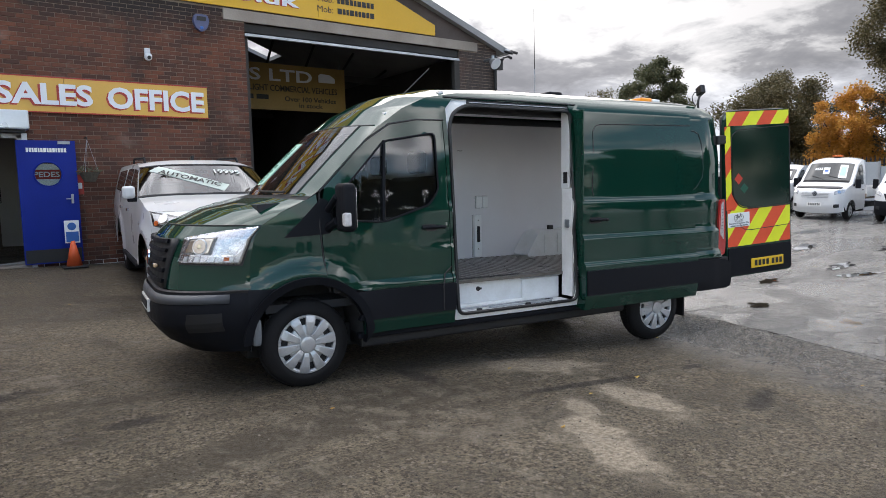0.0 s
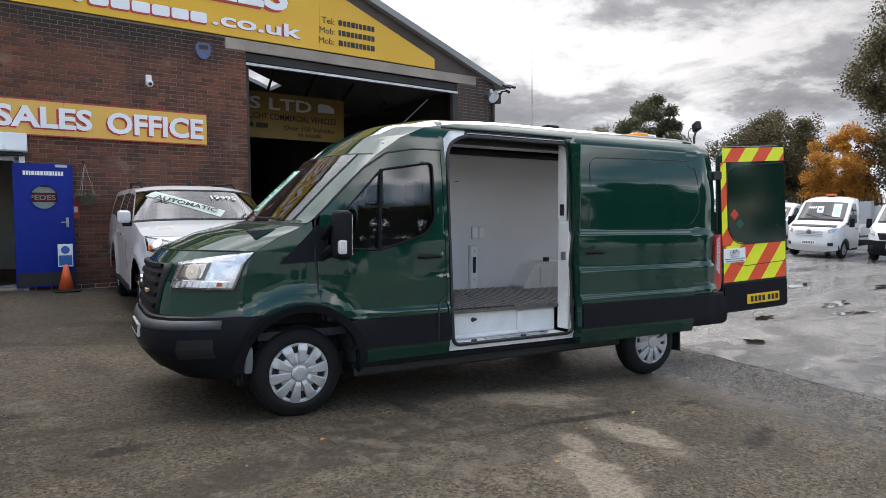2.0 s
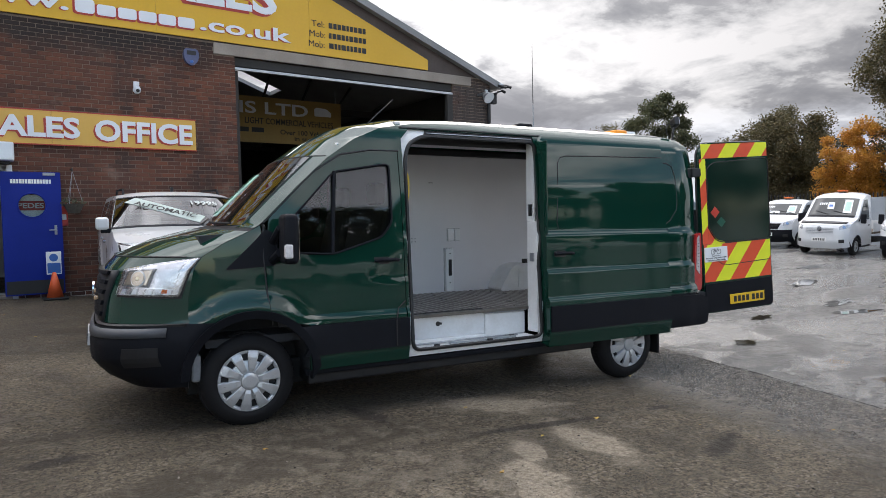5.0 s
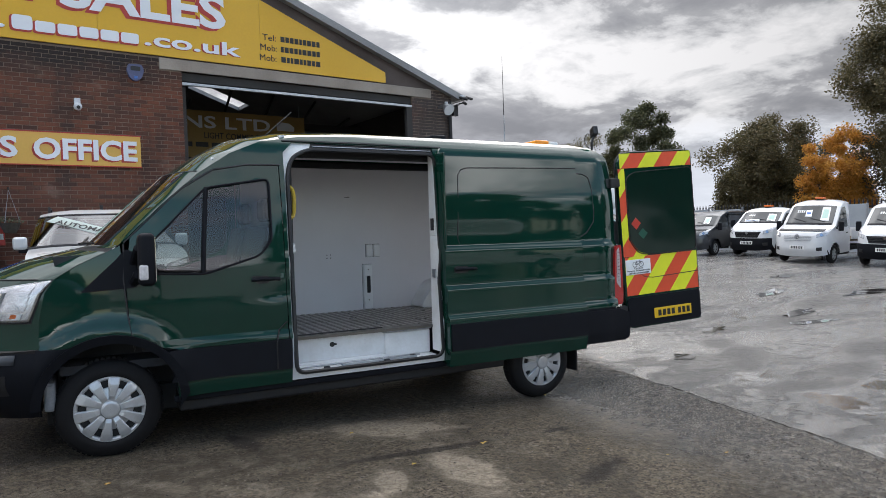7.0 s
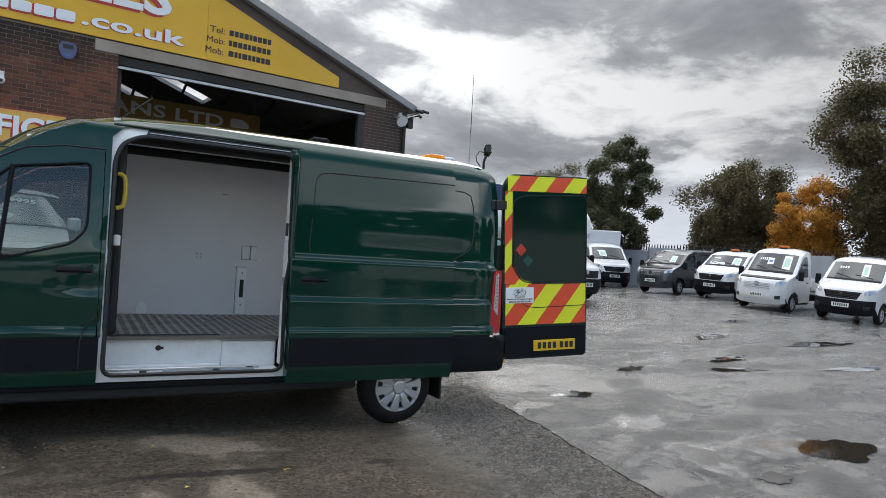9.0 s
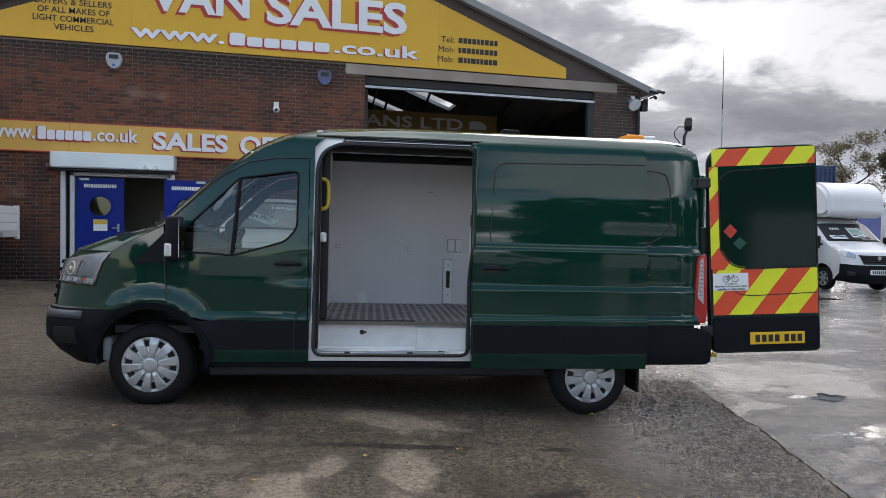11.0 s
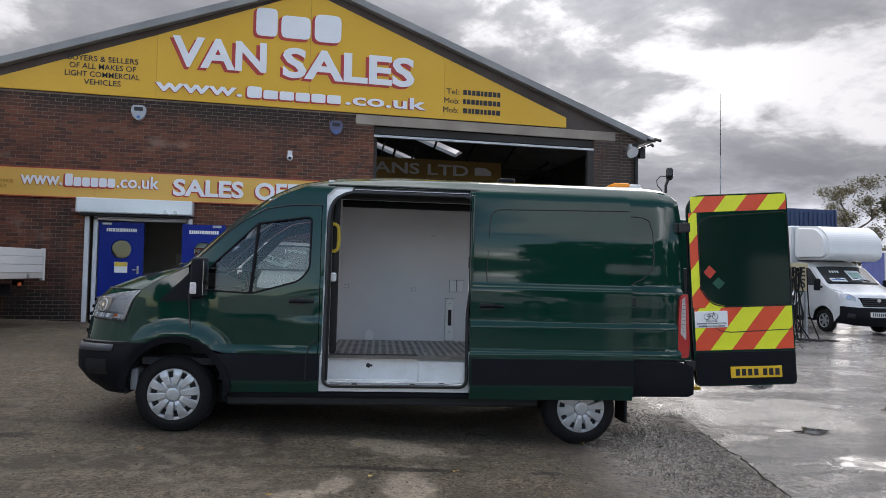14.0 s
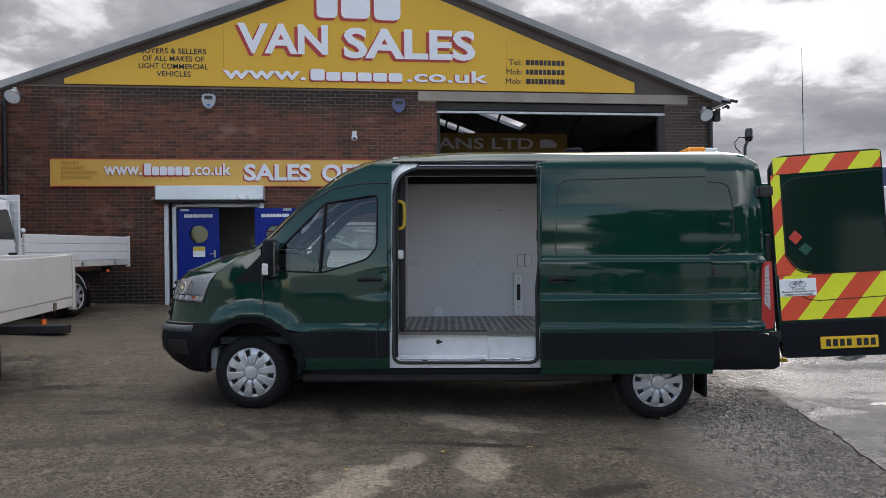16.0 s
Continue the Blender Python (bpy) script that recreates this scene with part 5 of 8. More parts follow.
def side_skin(x, z):
    """How far in the van's near side lies at x, z."""
    y = -0.06
    y += 0.12 * max(0.0, (z - 1.05) / 1.2) ** 1.7
    if z > 2.22:
        y += 0.075 * ((z - 2.22) / 0.14) ** 2
    if z < 0.46:
        y += (0.46 - z) * 0.22
    if x < 0.35:
        y += 0.07 * ((0.35 - x) / 0.75) ** 2
    if x > 4.46:
        y += 0.055 * ((x - 4.46) / 0.32) ** 2.4
    # pressed lines along the side
    k = sst(0.25, 0.9, x)
    y += 0.026 * sst(0.765, 0.80, z) * k
    y += 0.024 * sst(1.015, 1.060, z) * sst(0.8, 1.6, x)
    y += 0.024 * sst(1.365, 1.405, z) * sst(1.2, 1.4, x)
    y -= 0.030 * sst(1.2, 1.4, x) * sst(1.41, 1.9, z) + 0.012 * sst(0.8, 1.6, x) * sst(1.07, 1.36, z)
    # swell over the front wheel
    r = math.hypot(x - 0.0, (z - 0.36) * 1.0)
    if z > 0.3:
        y -= 0.035 * math.exp(-((r - 0.52) / 0.085) ** 2) * (1 - 0.6 * sst(0.35, 0.8, x))
    return y


def far_skin(x, z):
    return 2 * YC - side_skin(x, z)


ROWS = [(-0.80, 0.31, -0.41, 0.34, 4.0), (-0.94, 0.40, -0.42, 0.44, 4.5), (-1.035, 0.52, -0.43, 0.56, 5.0), (-1.04, 0.66, -0.43, 0.68, 5.0), (-1.005, 0.775, -0.42, 0.785, 5.0),
        (-0.97, 0.80, -0.41, 0.80, 4.5), (-0.955, 1.00, -0.40, 0.99, 4.0), (-0.925, 1.17, -0.36, 1.18, 3.5), (-0.84, 1.27, -0.31, 1.27, 3.0), (-0.57, 1.385, -0.17, 1.36, 2.6),
        (-0.23, 1.465, 0.01, 1.445, 3.2), (-0.13, 1.49, 0.10, 1.50, 2.3), (0.165, 1.78, 0.39, 1.79, 2.3), (0.45, 2.05, 0.66, 2.03, 2.3), (0.69, 2.22, 0.88, 2.18, 2.8),
        (0.92, 2.35, 1.12, 2.285, 2.2), (1.30, 2.43, 1.45, 2.345, 2.2), (1.90, 2.465, 1.95, 2.375, 2.4), (4.44, 2.465, 4.44, 2.375, 2.6), (4.68, 2.44, 4.64, 2.355, 2.6), (4.82, 2.36, 4.745, 2.27, 2.6)]
skin = Loft(ROWS, YC, lambda xs, zs: YC - side_skin(xs, zs))
VS = spread(36)
NEARV = -1

part("bumper", skin.sheet(0, 4, 16, VS), BLACK_TRIM, van, "matt black front bumper", True)
part("front_panel", skin.sheet(5, 8, 12, VS), GREEN, van, smooth=True)
part("bonnet", skin.sheet(8, 10, 12, VS, 0.004), GREEN, van, smooth=True)
part("scuttle", skin.sheet(10, 11, 3, VS), BLACK_TRIM, van, "black scuttle panel", True)
SCREEN = [-0.80 + 1.60 * i / 30 for i in range(31)]
part("windscreen", skin.sheet(11, 13, 12, SCREEN, 0.004), GLASS, van, "raked windscreen, mirroring the yellow sign", True)
for _s in (-1, 1):
    part("windscreen_pillar", skin.sheet(10.5, 13.02, 14, [_s * (0.80 + 0.20 * i / 8) for i in range(9)], 0.003), GREEN, van, smooth=True)
    part("screen_seal", tube([skin.at(11 + 2 * i / 10, _s * 0.80, 0.004) for i in range(11)], 0.008, 5), SEAL, van)
part("roof_panel", skin.sheet(13, 20, 40, VS), GREEN, van, smooth=True)
part("screen_seal", tube([skin.at(13, v, 0.002) for v in VS if abs(v) < 0.97], 0.006, 5), SEAL, van)
part("bonnet_gap", tube([skin.at(8, v, 0.002) for v in VS if abs(v) < 0.96], 0.006, 5), SEAL, van)
part("bumper_gap", tube([skin.at(4.5, v, -0.012) for v in VS], 0.02, 5), SEAL, van)
part("step_pad", skin.patch([(3.3, -0.95), (3.9, -0.95), (3.9, 0.95), (3.3, 0.95)], 2, 20, 0.012), surf("grey_step_plastic", (0.055, 0.058, 0.064), (0.075, 0.078, 0.085), 8, 220, (0.35, 0.5), 0.1), van, "grey bumper step", True)
part("lower_grille", skin.patch([(0.9, -0.5), (2.2, -0.5), (2.2, 0.5), (0.9, 0.5)], 2, 12, 0.004), DARK, van)
for _s in (-1, 1):
    part("fog_lamp_pocket", skin.patch([(1.6, _s * 0.78), (2.7, _s * 0.80), (2.7, _s * 0.93), (1.6, _s * 0.93)], 4, 4, 0.004), DARK, van)
# grille
grille = part("grille", skin.patch([(4.9, -0.52), (7.0, -0.60), (7.0, 0.60), (4.9, 0.52)], 6, 14, 0.014), DARK, van, "black slatted grille", True)
for _k in range(5):
    _s0 = 5.2 + 0.4 * _k
    part("slat", skin.patch([(_s0, -0.50), (_s0 + 0.16, -0.51), (_s0 + 0.16, 0.51), (_s0, 0.50)], 1, 12, 0.034), BLACK_TRIM, grille)
_c = skin.at(6.0, 0, 0.045)
part("badge", cyl(bmesh.new(), (_c.x, _c.y, _c.z), (-1, 0, 0.08), 0.06, 0.012, 20), CHROME, grille)
for _v in (-0.33, 0.33):
    _c = skin.at(5.8, _v, 0.04)
    part("strobe", box((_c.x - 0.012, _c.y - 0.035, _c.z - 0.016), (_c.x + 0.02, _c.y + 0.035, _c.z + 0.016), 0.008), surf("strobe_lens", (0.60, 0.42, 0.25), (0.5, 0.33, 0.18), 20, 60, (0.1, 0.2), 0.0, coat=1.0), grille, "small amber strobe")
LAMP_SILVER = surf("headlamp_reflector", (0.80, 0.81, 0.83), (0.42, 0.43, 0.45), 16, 60, (0.08, 0.22), 0.12, metal=0.75)
LAMP_BOWL = surf("lamp_bowl", (0.86, 0.78, 0.66), (0.60, 0.52, 0.42), 14, 40, (0.08, 0.18), 0.12, metal=0.7)
LAMP_FACET = surf("lamp_facet", (0.93, 0.94, 0.95), (0.78, 0.79, 0.80), 20, 60, (0.1, 0.25), 0.05, metal=0.3)
LAMP_GREY = surf("lamp_grey_bezel", (0.20, 0.205, 0.21), (0.13, 0.133, 0.14), 20, 60, (0.2, 0.35), 0.05, metal=0.3)
for _s in (-1, 1):
    lamp = part("headlamp", skin.patch([(6.02, _s * 0.66), (7.00, _s * 0.66), (7.90, _s * 0.994), (5.98, _s * 0.968)], 20, 30, 0.003), LAMP_SILVER, van, "clear headlamp with silver reflector", True)
    part("lens", skin.patch([(6.02, _s * 0.66), (7.00, _s * 0.66), (7.90, _s * 0.994), (5.98, _s * 0.968)], 20, 30, 0.020), LENS, lamp, smooth=True)
    part("gasket", skin.patch([(5.95, _s * 0.652), (7.06, _s * 0.652), (7.96, _s * 0.997), (5.92, _s * 0.975)], 20, 30, 0.002), SEAL, lamp, "black gasket round the lamp")
    # main reflector: an oval warm bowl with a bright rim
    part("bowl_rim", skin.patch([(6.38, _s * 0.675), (7.00, _s * 0.690), (7.10, _s * 0.850), (6.34, _s * 0.845)], 10, 14, 0.007), LAMP_GREY, lamp, "grey bezel round the bowl")
    part("bowl", skin.patch([(6.43, _s * 0.690), (6.94, _s * 0.702), (7.03, _s * 0.838), (6.39, _s * 0.833)], 10, 14, 0.010), LAMP_BOWL, lamp, smooth=True)
    _c, _n = skin.at(6.68, _s * 0.775, 0.009), skin.at(6.68, _s * 0.775, 0.05) - skin.at(6.68, _s * 0.775, 0.0)
    part("reflector_ring", cyl(bmesh.new(), _c, _n, 0.062, 0.005, 28, 0.058), LAMP_FACET, lamp)
    part("reflector_dish", cyl(bmesh.new(), _c + _n.normalized() * 0.003, _n, 0.054, 0.004, 28, 0.050), LAMP_BOWL, lamp)
    part("bulb", cyl(bmesh.new(), _c + _n.normalized() * 0.006, _n, 0.020, 0.006, 14, 0.012), surf("warm_bulb", (0.95, 0.84, 0.62), (0.9, 0.76, 0.5), 20, 60, (0.1, 0.2), 0.0, coat=1.0), lamp)
    # facets along the bottom and up the outer corner
    for _q in range(7):
        _v = 0.690 + 0.037 * _q
        part("facet", skin.patch([(6.07, _s * _v), (6.28, _s * (_v + 0.003)), (6.28, _s * (_v + 0.030)), (6.07, _s * (_v + 0.027))], 2, 2, 0.009), LAMP_FACET if _q % 2 == 0 else LAMP_SILVER, lamp)
    for _q in range(4):
        _t = 6.36 + 0.27 * _q
        part("side_facet", skin.patch([(_t, _s * 0.880), (_t + 0.20, _s * 0.885), (_t + 0.26, _s * 0.950), (_t + 0.03, _s * 0.945)], 3, 3, 0.009), LAMP_SILVER, lamp)
    part("side_bulb", skin.patch([(6.12, _s * 0.905), (6.26, _s * 0.905), (6.26, _s * 0.925), (6.12, _s * 0.925)], 1, 1, 0.013), AMBER_DULL, lamp)
    part("divider", skin.patch([(6.30, _s * 0.672), (6.335, _s * 0.672), (6.335, _s * 0.955), (6.30, _s * 0.955)], 1, 14, 0.013), CHROME, lamp)
# bonnet vents, plate, wipers
for _v in (-0.55, 0.55):
    part("bonnet_vent", skin.patch([(9.34, _v - 0.075), (9.48, _v - 0.075), (9.48, _v + 0.075), (9.34, _v + 0.075)], 2, 4, 0.007), SEAL, van)
fp = part("number_plate", skin.patch([(2.55, -0.27), (3.25, -0.27), (3.25, 0.27), (2.55, 0.27)], 1, 4, 0.020), PLATE_WHITE, van, "white front number plate")
for _k in range(7):
    _v = -0.22 + 0.07 * _k
    part("plate_mark", skin.patch([(2.68, _v), (3.12, _v), (3.12, _v + 0.042), (2.68, _v + 0.042)], 1, 1, 0.023), INK, fp)
for _v0, _v1 in ((-0.72, -0.06), (-0.02, 0.62)):
    _p = [skin.at(10.7 + 0.45 * t, _v0 + (_v1 - _v0) * t, 0.03) for t in (0, 0.25, 0.5, 0.75, 1.0)]
    part("wiper", tube(_p, 0.010, 5), SEAL, van)
# strip behind the windscreen
wcard = part("windscreen_card", skin.patch([(11.30, 0.06), (12.60, 0.06), (12.60, 0.27), (11.30, 0.27)], 8, 3, 0.009), PAPER_GREEN, van, "pale green card strip on the windscreen")
_a, _b2 = skin.at(11.9, 0.165, -0.010), skin.at(12.0, 0.165, -0.010)
_read = (_a - _b2).normalized()
_out = _read.cross(Vector((0, -1, 0))).normalized()
_mm = Matrix((_read, _out.cross(_read), _out)).transposed().to_4x4()
for _w, _sv, _l in (("LOW", 12.36, 0.17), ("MILEAGE", 11.78, 0.38)):
    _mm.translation = skin.at(_sv, 0.165, 0.016)
    lettering("lettering", _w, _l, 0.105, surf("card_green_ink", (0.03, 0.16, 0.10), (0.03, 0.14, 0.09), 9, 60, (0.6, 0.7), 0), wcard, _mm.copy(), 0.002, 0.01)


def arch(cx, cz, r, a0, a1, n=20):
    return [(cx + r * math.cos(radians(a0 + (a1 - a0) * i / n)), cz + r * math.sin(radians(a0 + (a1 - a0) * i / n))) for i in range(n + 1)]


EDGE = [(r[2], r[3]) for r in ROWS]
WAX, WAZ, WAR = 0.02, 0.37, 0.455        # front wheel arch


def both(name, poly, material, holes=(), rim=0.03, out=0.0, label="", step=0.05, zs=0.03, far=True, near=True, parent=None):
    """The same pressed panel on both sides of the van."""
    obs = []
    if near:
        obs.append(part(name, panel(poly, lambda x, z: side_skin(x, z) - out, holes, step, zs, rim), material, parent or van, label))
    if far:
        bm = panel(poly, lambda x, z: side_skin(x, z) - out, holes, max(step, 0.12), max(zs, 0.08), 0)
        for v in bm.verts:
            v.co.y = 2 * YC - v.co.y
        bmesh.ops.reverse_faces(bm, faces=bm.faces)
        obs.append(part(name, bm, material, parent or van, label))
    return obs


both("bumper_side", [(-0.445, 0.44), (-0.435, 0.797)] + arch(WAX, WAZ, 0.49, 119, 171, 10), BLACK_TRIM, out=0.010, label="black end of the front bumper")
# front wing: from the lamp to the door, round the wheel
wing = [(-0.415, 0.80), (-0.41, 0.99), (-0.37, 1.18), (-0.31, 1.27), (-0.17, 1.36), (0.01, 1.445), (0.095, 1.49), (0.115, 1.25), (0.135, 0.95), (0.15, 0.83)] + arch(WAX, WAZ, WAR, 72, 161, 14)
both("front_wing", wing, GREEN)
both("sail_panel", round_poly([(-0.16, 1.17), (0.06, 1.385), (0.13, 1.465), (0.20, 1.43), (0.20, 1.19)], 0.02, 2), BLACK_TRIM, out=0.006, label="black plastic mirror sail")
# cab door with its window opening
WIN = round_poly([(0.20, 1.285), (0.215, 1.42), (0.685, 1.905), (1.165, 1.985), (1.165, 1.50), (1.07, 1.385), (0.66, 1.262)], 0.05, 4)
door_poly = [(0.16, 0.80), (0.14, 0.95), (0.125, 1.25), (0.16, 1.54), (0.52, 1.895), (0.75, 2.04), (1.0, 2.085), (1.25, 2.09), (1.265, 1.0), (1.265, 0.80)]
cab_doors = both("cab_door", door_poly, GREEN, holes=[WIN])
both("cab_glass", WIN, CAB_GLASS, out=-0.015, rim=0, parent=None)
part("window_trim", tube([(x, side_skin(x, z) - 0.004, z) for x, z in WIN], 0.009, 5, True), BLACK_TRIM, van)
part("window_divider", tube([(0.690, side_skin(0.69, 1.91) - 0.002, 1.91), (0.645, side_skin(0.645, 1.27) - 0.002, 1.27)], 0.016, 6), BLACK_TRIM, van)
# pillars and cant rail above the doors, up to the roof edge
rail = [(0.115, 1.51), (0.155, 1.55), (0.515, 1.908), (0.745, 2.053), (1.0, 2.098), (1.257, 2.103), (1.275, 0.72), (1.295, 0.72), (1.295, 2.20), (1.38, 2.29), (2.66, 2.29), (2.66, 0.72), (4.725, 0.72), (4.765, 1.0), (4.785, 1.6), (4.77, 2.1), (4.745, 2.27), (4.64, 2.355), (4.44, 2.375), (1.95, 2.375), (1.45, 2.345), (1.12, 2.285), (0.88, 2.18), (0.66, 2.03), (0.39, 1.79)]
both("body_side", rail, GREEN, far=False)
far_rail = [p for p in rail[:6]] + [(1.275, 0.72), (4.725, 0.72)] + rail[13:]
both("body_side", far_rail, GREEN, near=False, step=0.2)
# lower panels: black mouldings and green sills
both("side_moulding", [(0.40, 0.49), (0.45, 0.60), (0.38, 0.72), (1.285, 0.72), (1.285, 0.49)], BLACK_TRIM, out=0.018, rim=0.05, label="broad black plastic rubbing strip", step=0.1)
both("cab_sill", [(0.45, 0.375), (0.44, 0.487), (1.285, 0.487), (1.285, 0.375)], GREEN, step=0.1)
both("waist_strip", [(0.46, 0.723), (0.16, 0.80), (1.265, 0.80), (1.265, 0.723)], GREEN, step=0.1)
both("lower_side", [(2.66, 0.36), (2.66, 0.72), (4.685, 0.72), (4.685, 0.56), (4.24, 0.36)] , BLACK_TRIM, step=0.2, zs=0.1)
part("under_sill", box((0.42, -0.005, 0.325), (2.75, 0.06, 0.372), 0.012), BLACK_TRIM, van, "black sill edge")
part("rear_quarter_trim", panel([(4.16, 0.372), (4.16, 0.70), (4.70, 0.70), (4.82, 0.66), (4.83, 0.40), (4.78, 0.372)], lambda x, z: side_skin(min(x, 4.62), z) - 0.035, (), 0.05, 0.05, 0.3), BLACK_TRIM, van, "black corner of the rear bumper")
part("rear_bumper", box((4.70, -0.02, 0.372), (4.86, 1.96, 0.66), 0.03), BLACK_TRIM, van)
for _y in (0, 1):
    _bm = panel(arch(WAX, WAZ, 0.50, 5, 178, 26) + arch(WAX, WAZ, 0.440, 178, -8, 26), lambda x, z: side_skin(x, z) - 0.030, (), 0.08, 0.08, 0.08)
    if _y:
        for _v in _bm.verts:
            _v.co.y = 2 * YC - _v.co.y
    part("wheel_arch_trim", _bm, BLACK_TRIM, van, "black wheel arch moulding")
# liners of the arches and the floor pan
_bm = bmesh.new()
_A = arch(WAX, WAZ, 0.445, -5, 185, 18)
for _i in range(len(_A) - 1):
    _bm.faces.new([_bm.verts.new(q) for q in ((_A[_i][0], 0.0, _A[_i][1]), (_A[_i + 1][0], 0.0, _A[_i + 1][1]), (_A[_i + 1][0], 0.42, _A[_i + 1][1]), (_A[_i][0], 0.42, _A[_i][1]))])
part("arch_liner", _bm, surf("dusty_liner", (0.05, 0.052, 0.055), (0.03, 0.03, 0.032), 6, 60, (0.7, 0.9), 0.2), van)
part("arch_back", box((-0.42, 0.40, 0.30), (0.46, 0.43, 0.82)), DARK, van)
part("rear_floor_pan", box((3.1, 0.20, 0.36), (4.6, 1.80, 0.45), 0.02), DARK, van)
# added slab that keeps light out and deepens the shade under the van
part("under_light_block", box((0.46, 0.05, 0.24), (3.35, 1.89, 0.36), 0.02), DARK, van)
part("floor_pan", box((-0.40, 0.30, 0.21), (3.2, 1.70, 0.42), 0.02), DARK, van, "dark underbody")
part("splash_panel", box((-0.40, 0.05, 0.36), (-0.33, 0.4, 0.56), 0.02), surf("pale_liner", (0.30, 0.31, 0.32), (0.2, 0.2, 0.21), 6, 60, (0.6, 0.8), 0.2), van)
part("mud_flap", box((4.19, 0.03, 0.10), (4.215, 0.30, 0.46), 0.006), RUBBER, van)
part("rear_axle", cyl(bmesh.new(), (3.75, 0.15, 0.245), "y", 0.05, 1.65, 12), DARK, van)
part("front_axle", cyl(bmesh.new(), (0, 0.15, 0.34), "y", 0.04, 1.65, 12), DARK, van)
part("exhaust", tube([(1.6, 1.3, 0.26), (3.0, 1.3, 0.24), (3.6, 1.35, 0.34)], 0.035, 8), STEEL, van)


# wheels
def van_wheel(parent, loc, side, r=0.345, trim=SILVER, hub=0.225, width=0.22, spokes=10, tilt=0.0):
    """A tyre on a steel rim with a pressed silver trim; side -1 faces -y."""
    w = part("wheel", cyl(bmesh.new(), (0, 0.03, 0), "y", hub * 0.98, width - 0.06, 28), DARK, parent)
    w.matrix_basis = pose(*loc, 0, tilt, 0 if side < 0 else 180)
    prof = [(hub * 0.98, 0.02), (hub * 1.03, 0.004), (hub * 1.16, -0.004), (r - 0.07, 0.0), (r - 0.025, 0.012), (r - 0.006, 0.04), (r, 0.07), (r, width - 0.07), (r - 0.006, width - 0.04), (r - 0.03, width - 0.01), (hub, width)]
    bm = bmesh.new()
    n = 48
    rings = [[bm.verts.new((p[0] * math.cos(2 * math.pi * i / n), p[1], p[0] * math.sin(2 * math.pi * i / n))) for p in prof] for i in range(n)]
    for i in range(n):
        for j in range(len(prof) - 1):
            bm.faces.new((rings[i][j], rings[i][j + 1], rings[(i + 1) % n][j + 1], rings[(i + 1) % n][j]))
    bmesh.ops.recalc_face_normals(bm, faces=bm.faces)
    part("tyre", bm, RUBBER, w, smooth=True)
    bm = bmesh.new()
    nb = 60
    for i in range(nb):                     # tread blocks
        a = 2 * math.pi * i / nb
        for k in range(3):
            y0 = 0.065 + k * (width - 0.13) / 3
            q = Matrix.Rotation(a, 4, 'Y') @ Matrix.Translation((r + 0.003, y0 + (width - 0.13) / 6, 0))
            bmesh.ops.create_cube(bm, size=1, matrix=q @ Matrix.Diagonal((0.012, (width - 0.13) / 3 - 0.012, 0.024, 1)))
    tagged(part("tread", bm, RUBBER, w), kind="stuff")
    # pressed trim: broad raised paddles round a domed cap, open slots near the rim
    bm = bmesh.new()
    n = 60

    def lathe(prof):
        rings = [[bm.verts.new((p[0] * math.cos(2 * math.pi * i / n), p[1], p[0] * math.sin(2 * math.pi * i / n))) for p in prof] for i in range(n)]
        for i in range(n):
            for j in range(len(prof) - 1):
                bm.faces.new((rings[i][j], rings[i][j + 1], rings[(i + 1) % n][j + 1], rings[(i + 1) % n][j]))
    lathe([(0.001, -0.022), (hub * 0.20, -0.021), (hub * 0.265, -0.017), (hub * 0.285, -0.006), (hub * 0.30, 0.0)])
    lathe([(hub * 0.30, 0.0), (hub * 0.36, 0.004), (hub * 0.50, 0.010), (hub * 0.66, 0.018), (hub * 0.68, 0.040)])
    lathe([(hub * 0.90, 0.026), (hub * 0.915, 0.010), (hub * 0.96, 0.002), (hub * 1.01, 0.002), (hub * 1.03, 0.012)])
    for k in range(spokes):
        a = 2 * math.pi * k / spokes + 0.16
        ca, sa = math.cos(a), math.sin(a)
        rows = []
        for rr, hw, y in ((hub * 0.29, 0.020, -0.006), (hub * 0.42, 0.023, -0.014), (hub * 0.60, 0.029, -0.014), (hub * 0.78, 0.036, -0.012), (hub * 0.90, 0.039, -0.006), (hub * 0.985, 0.036, 0.0)):
            row = []
            for da, dy in ((-1.0, 0.026), (-1.0, 0.004), (-0.80, 0.0), (0.80, 0.0), (1.0, 0.004), (1.0, 0.026)):
                u = hw * da
                row.append(bm.verts.new((rr * ca - u * sa, y + dy, rr * sa + u * ca)))
            rows.append(row)
        for p, q in zip(rows, rows[1:]):
            for i in range(5):
                bm.faces.new((p[i], p[i + 1], q[i + 1], q[i]))
    bmesh.ops.recalc_face_normals(bm, faces=bm.faces)
    part("wheel_trim", bm, trim, w, "silver ten-spoke wheel trim")
    return w


for _x, _z in ((0.0, 0.34), (3.75, 0.245)):
    van_wheel(van, (_x, 0.0, _z), -1)
    van_wheel(van, (_x, 2 * YC, _z), 1)

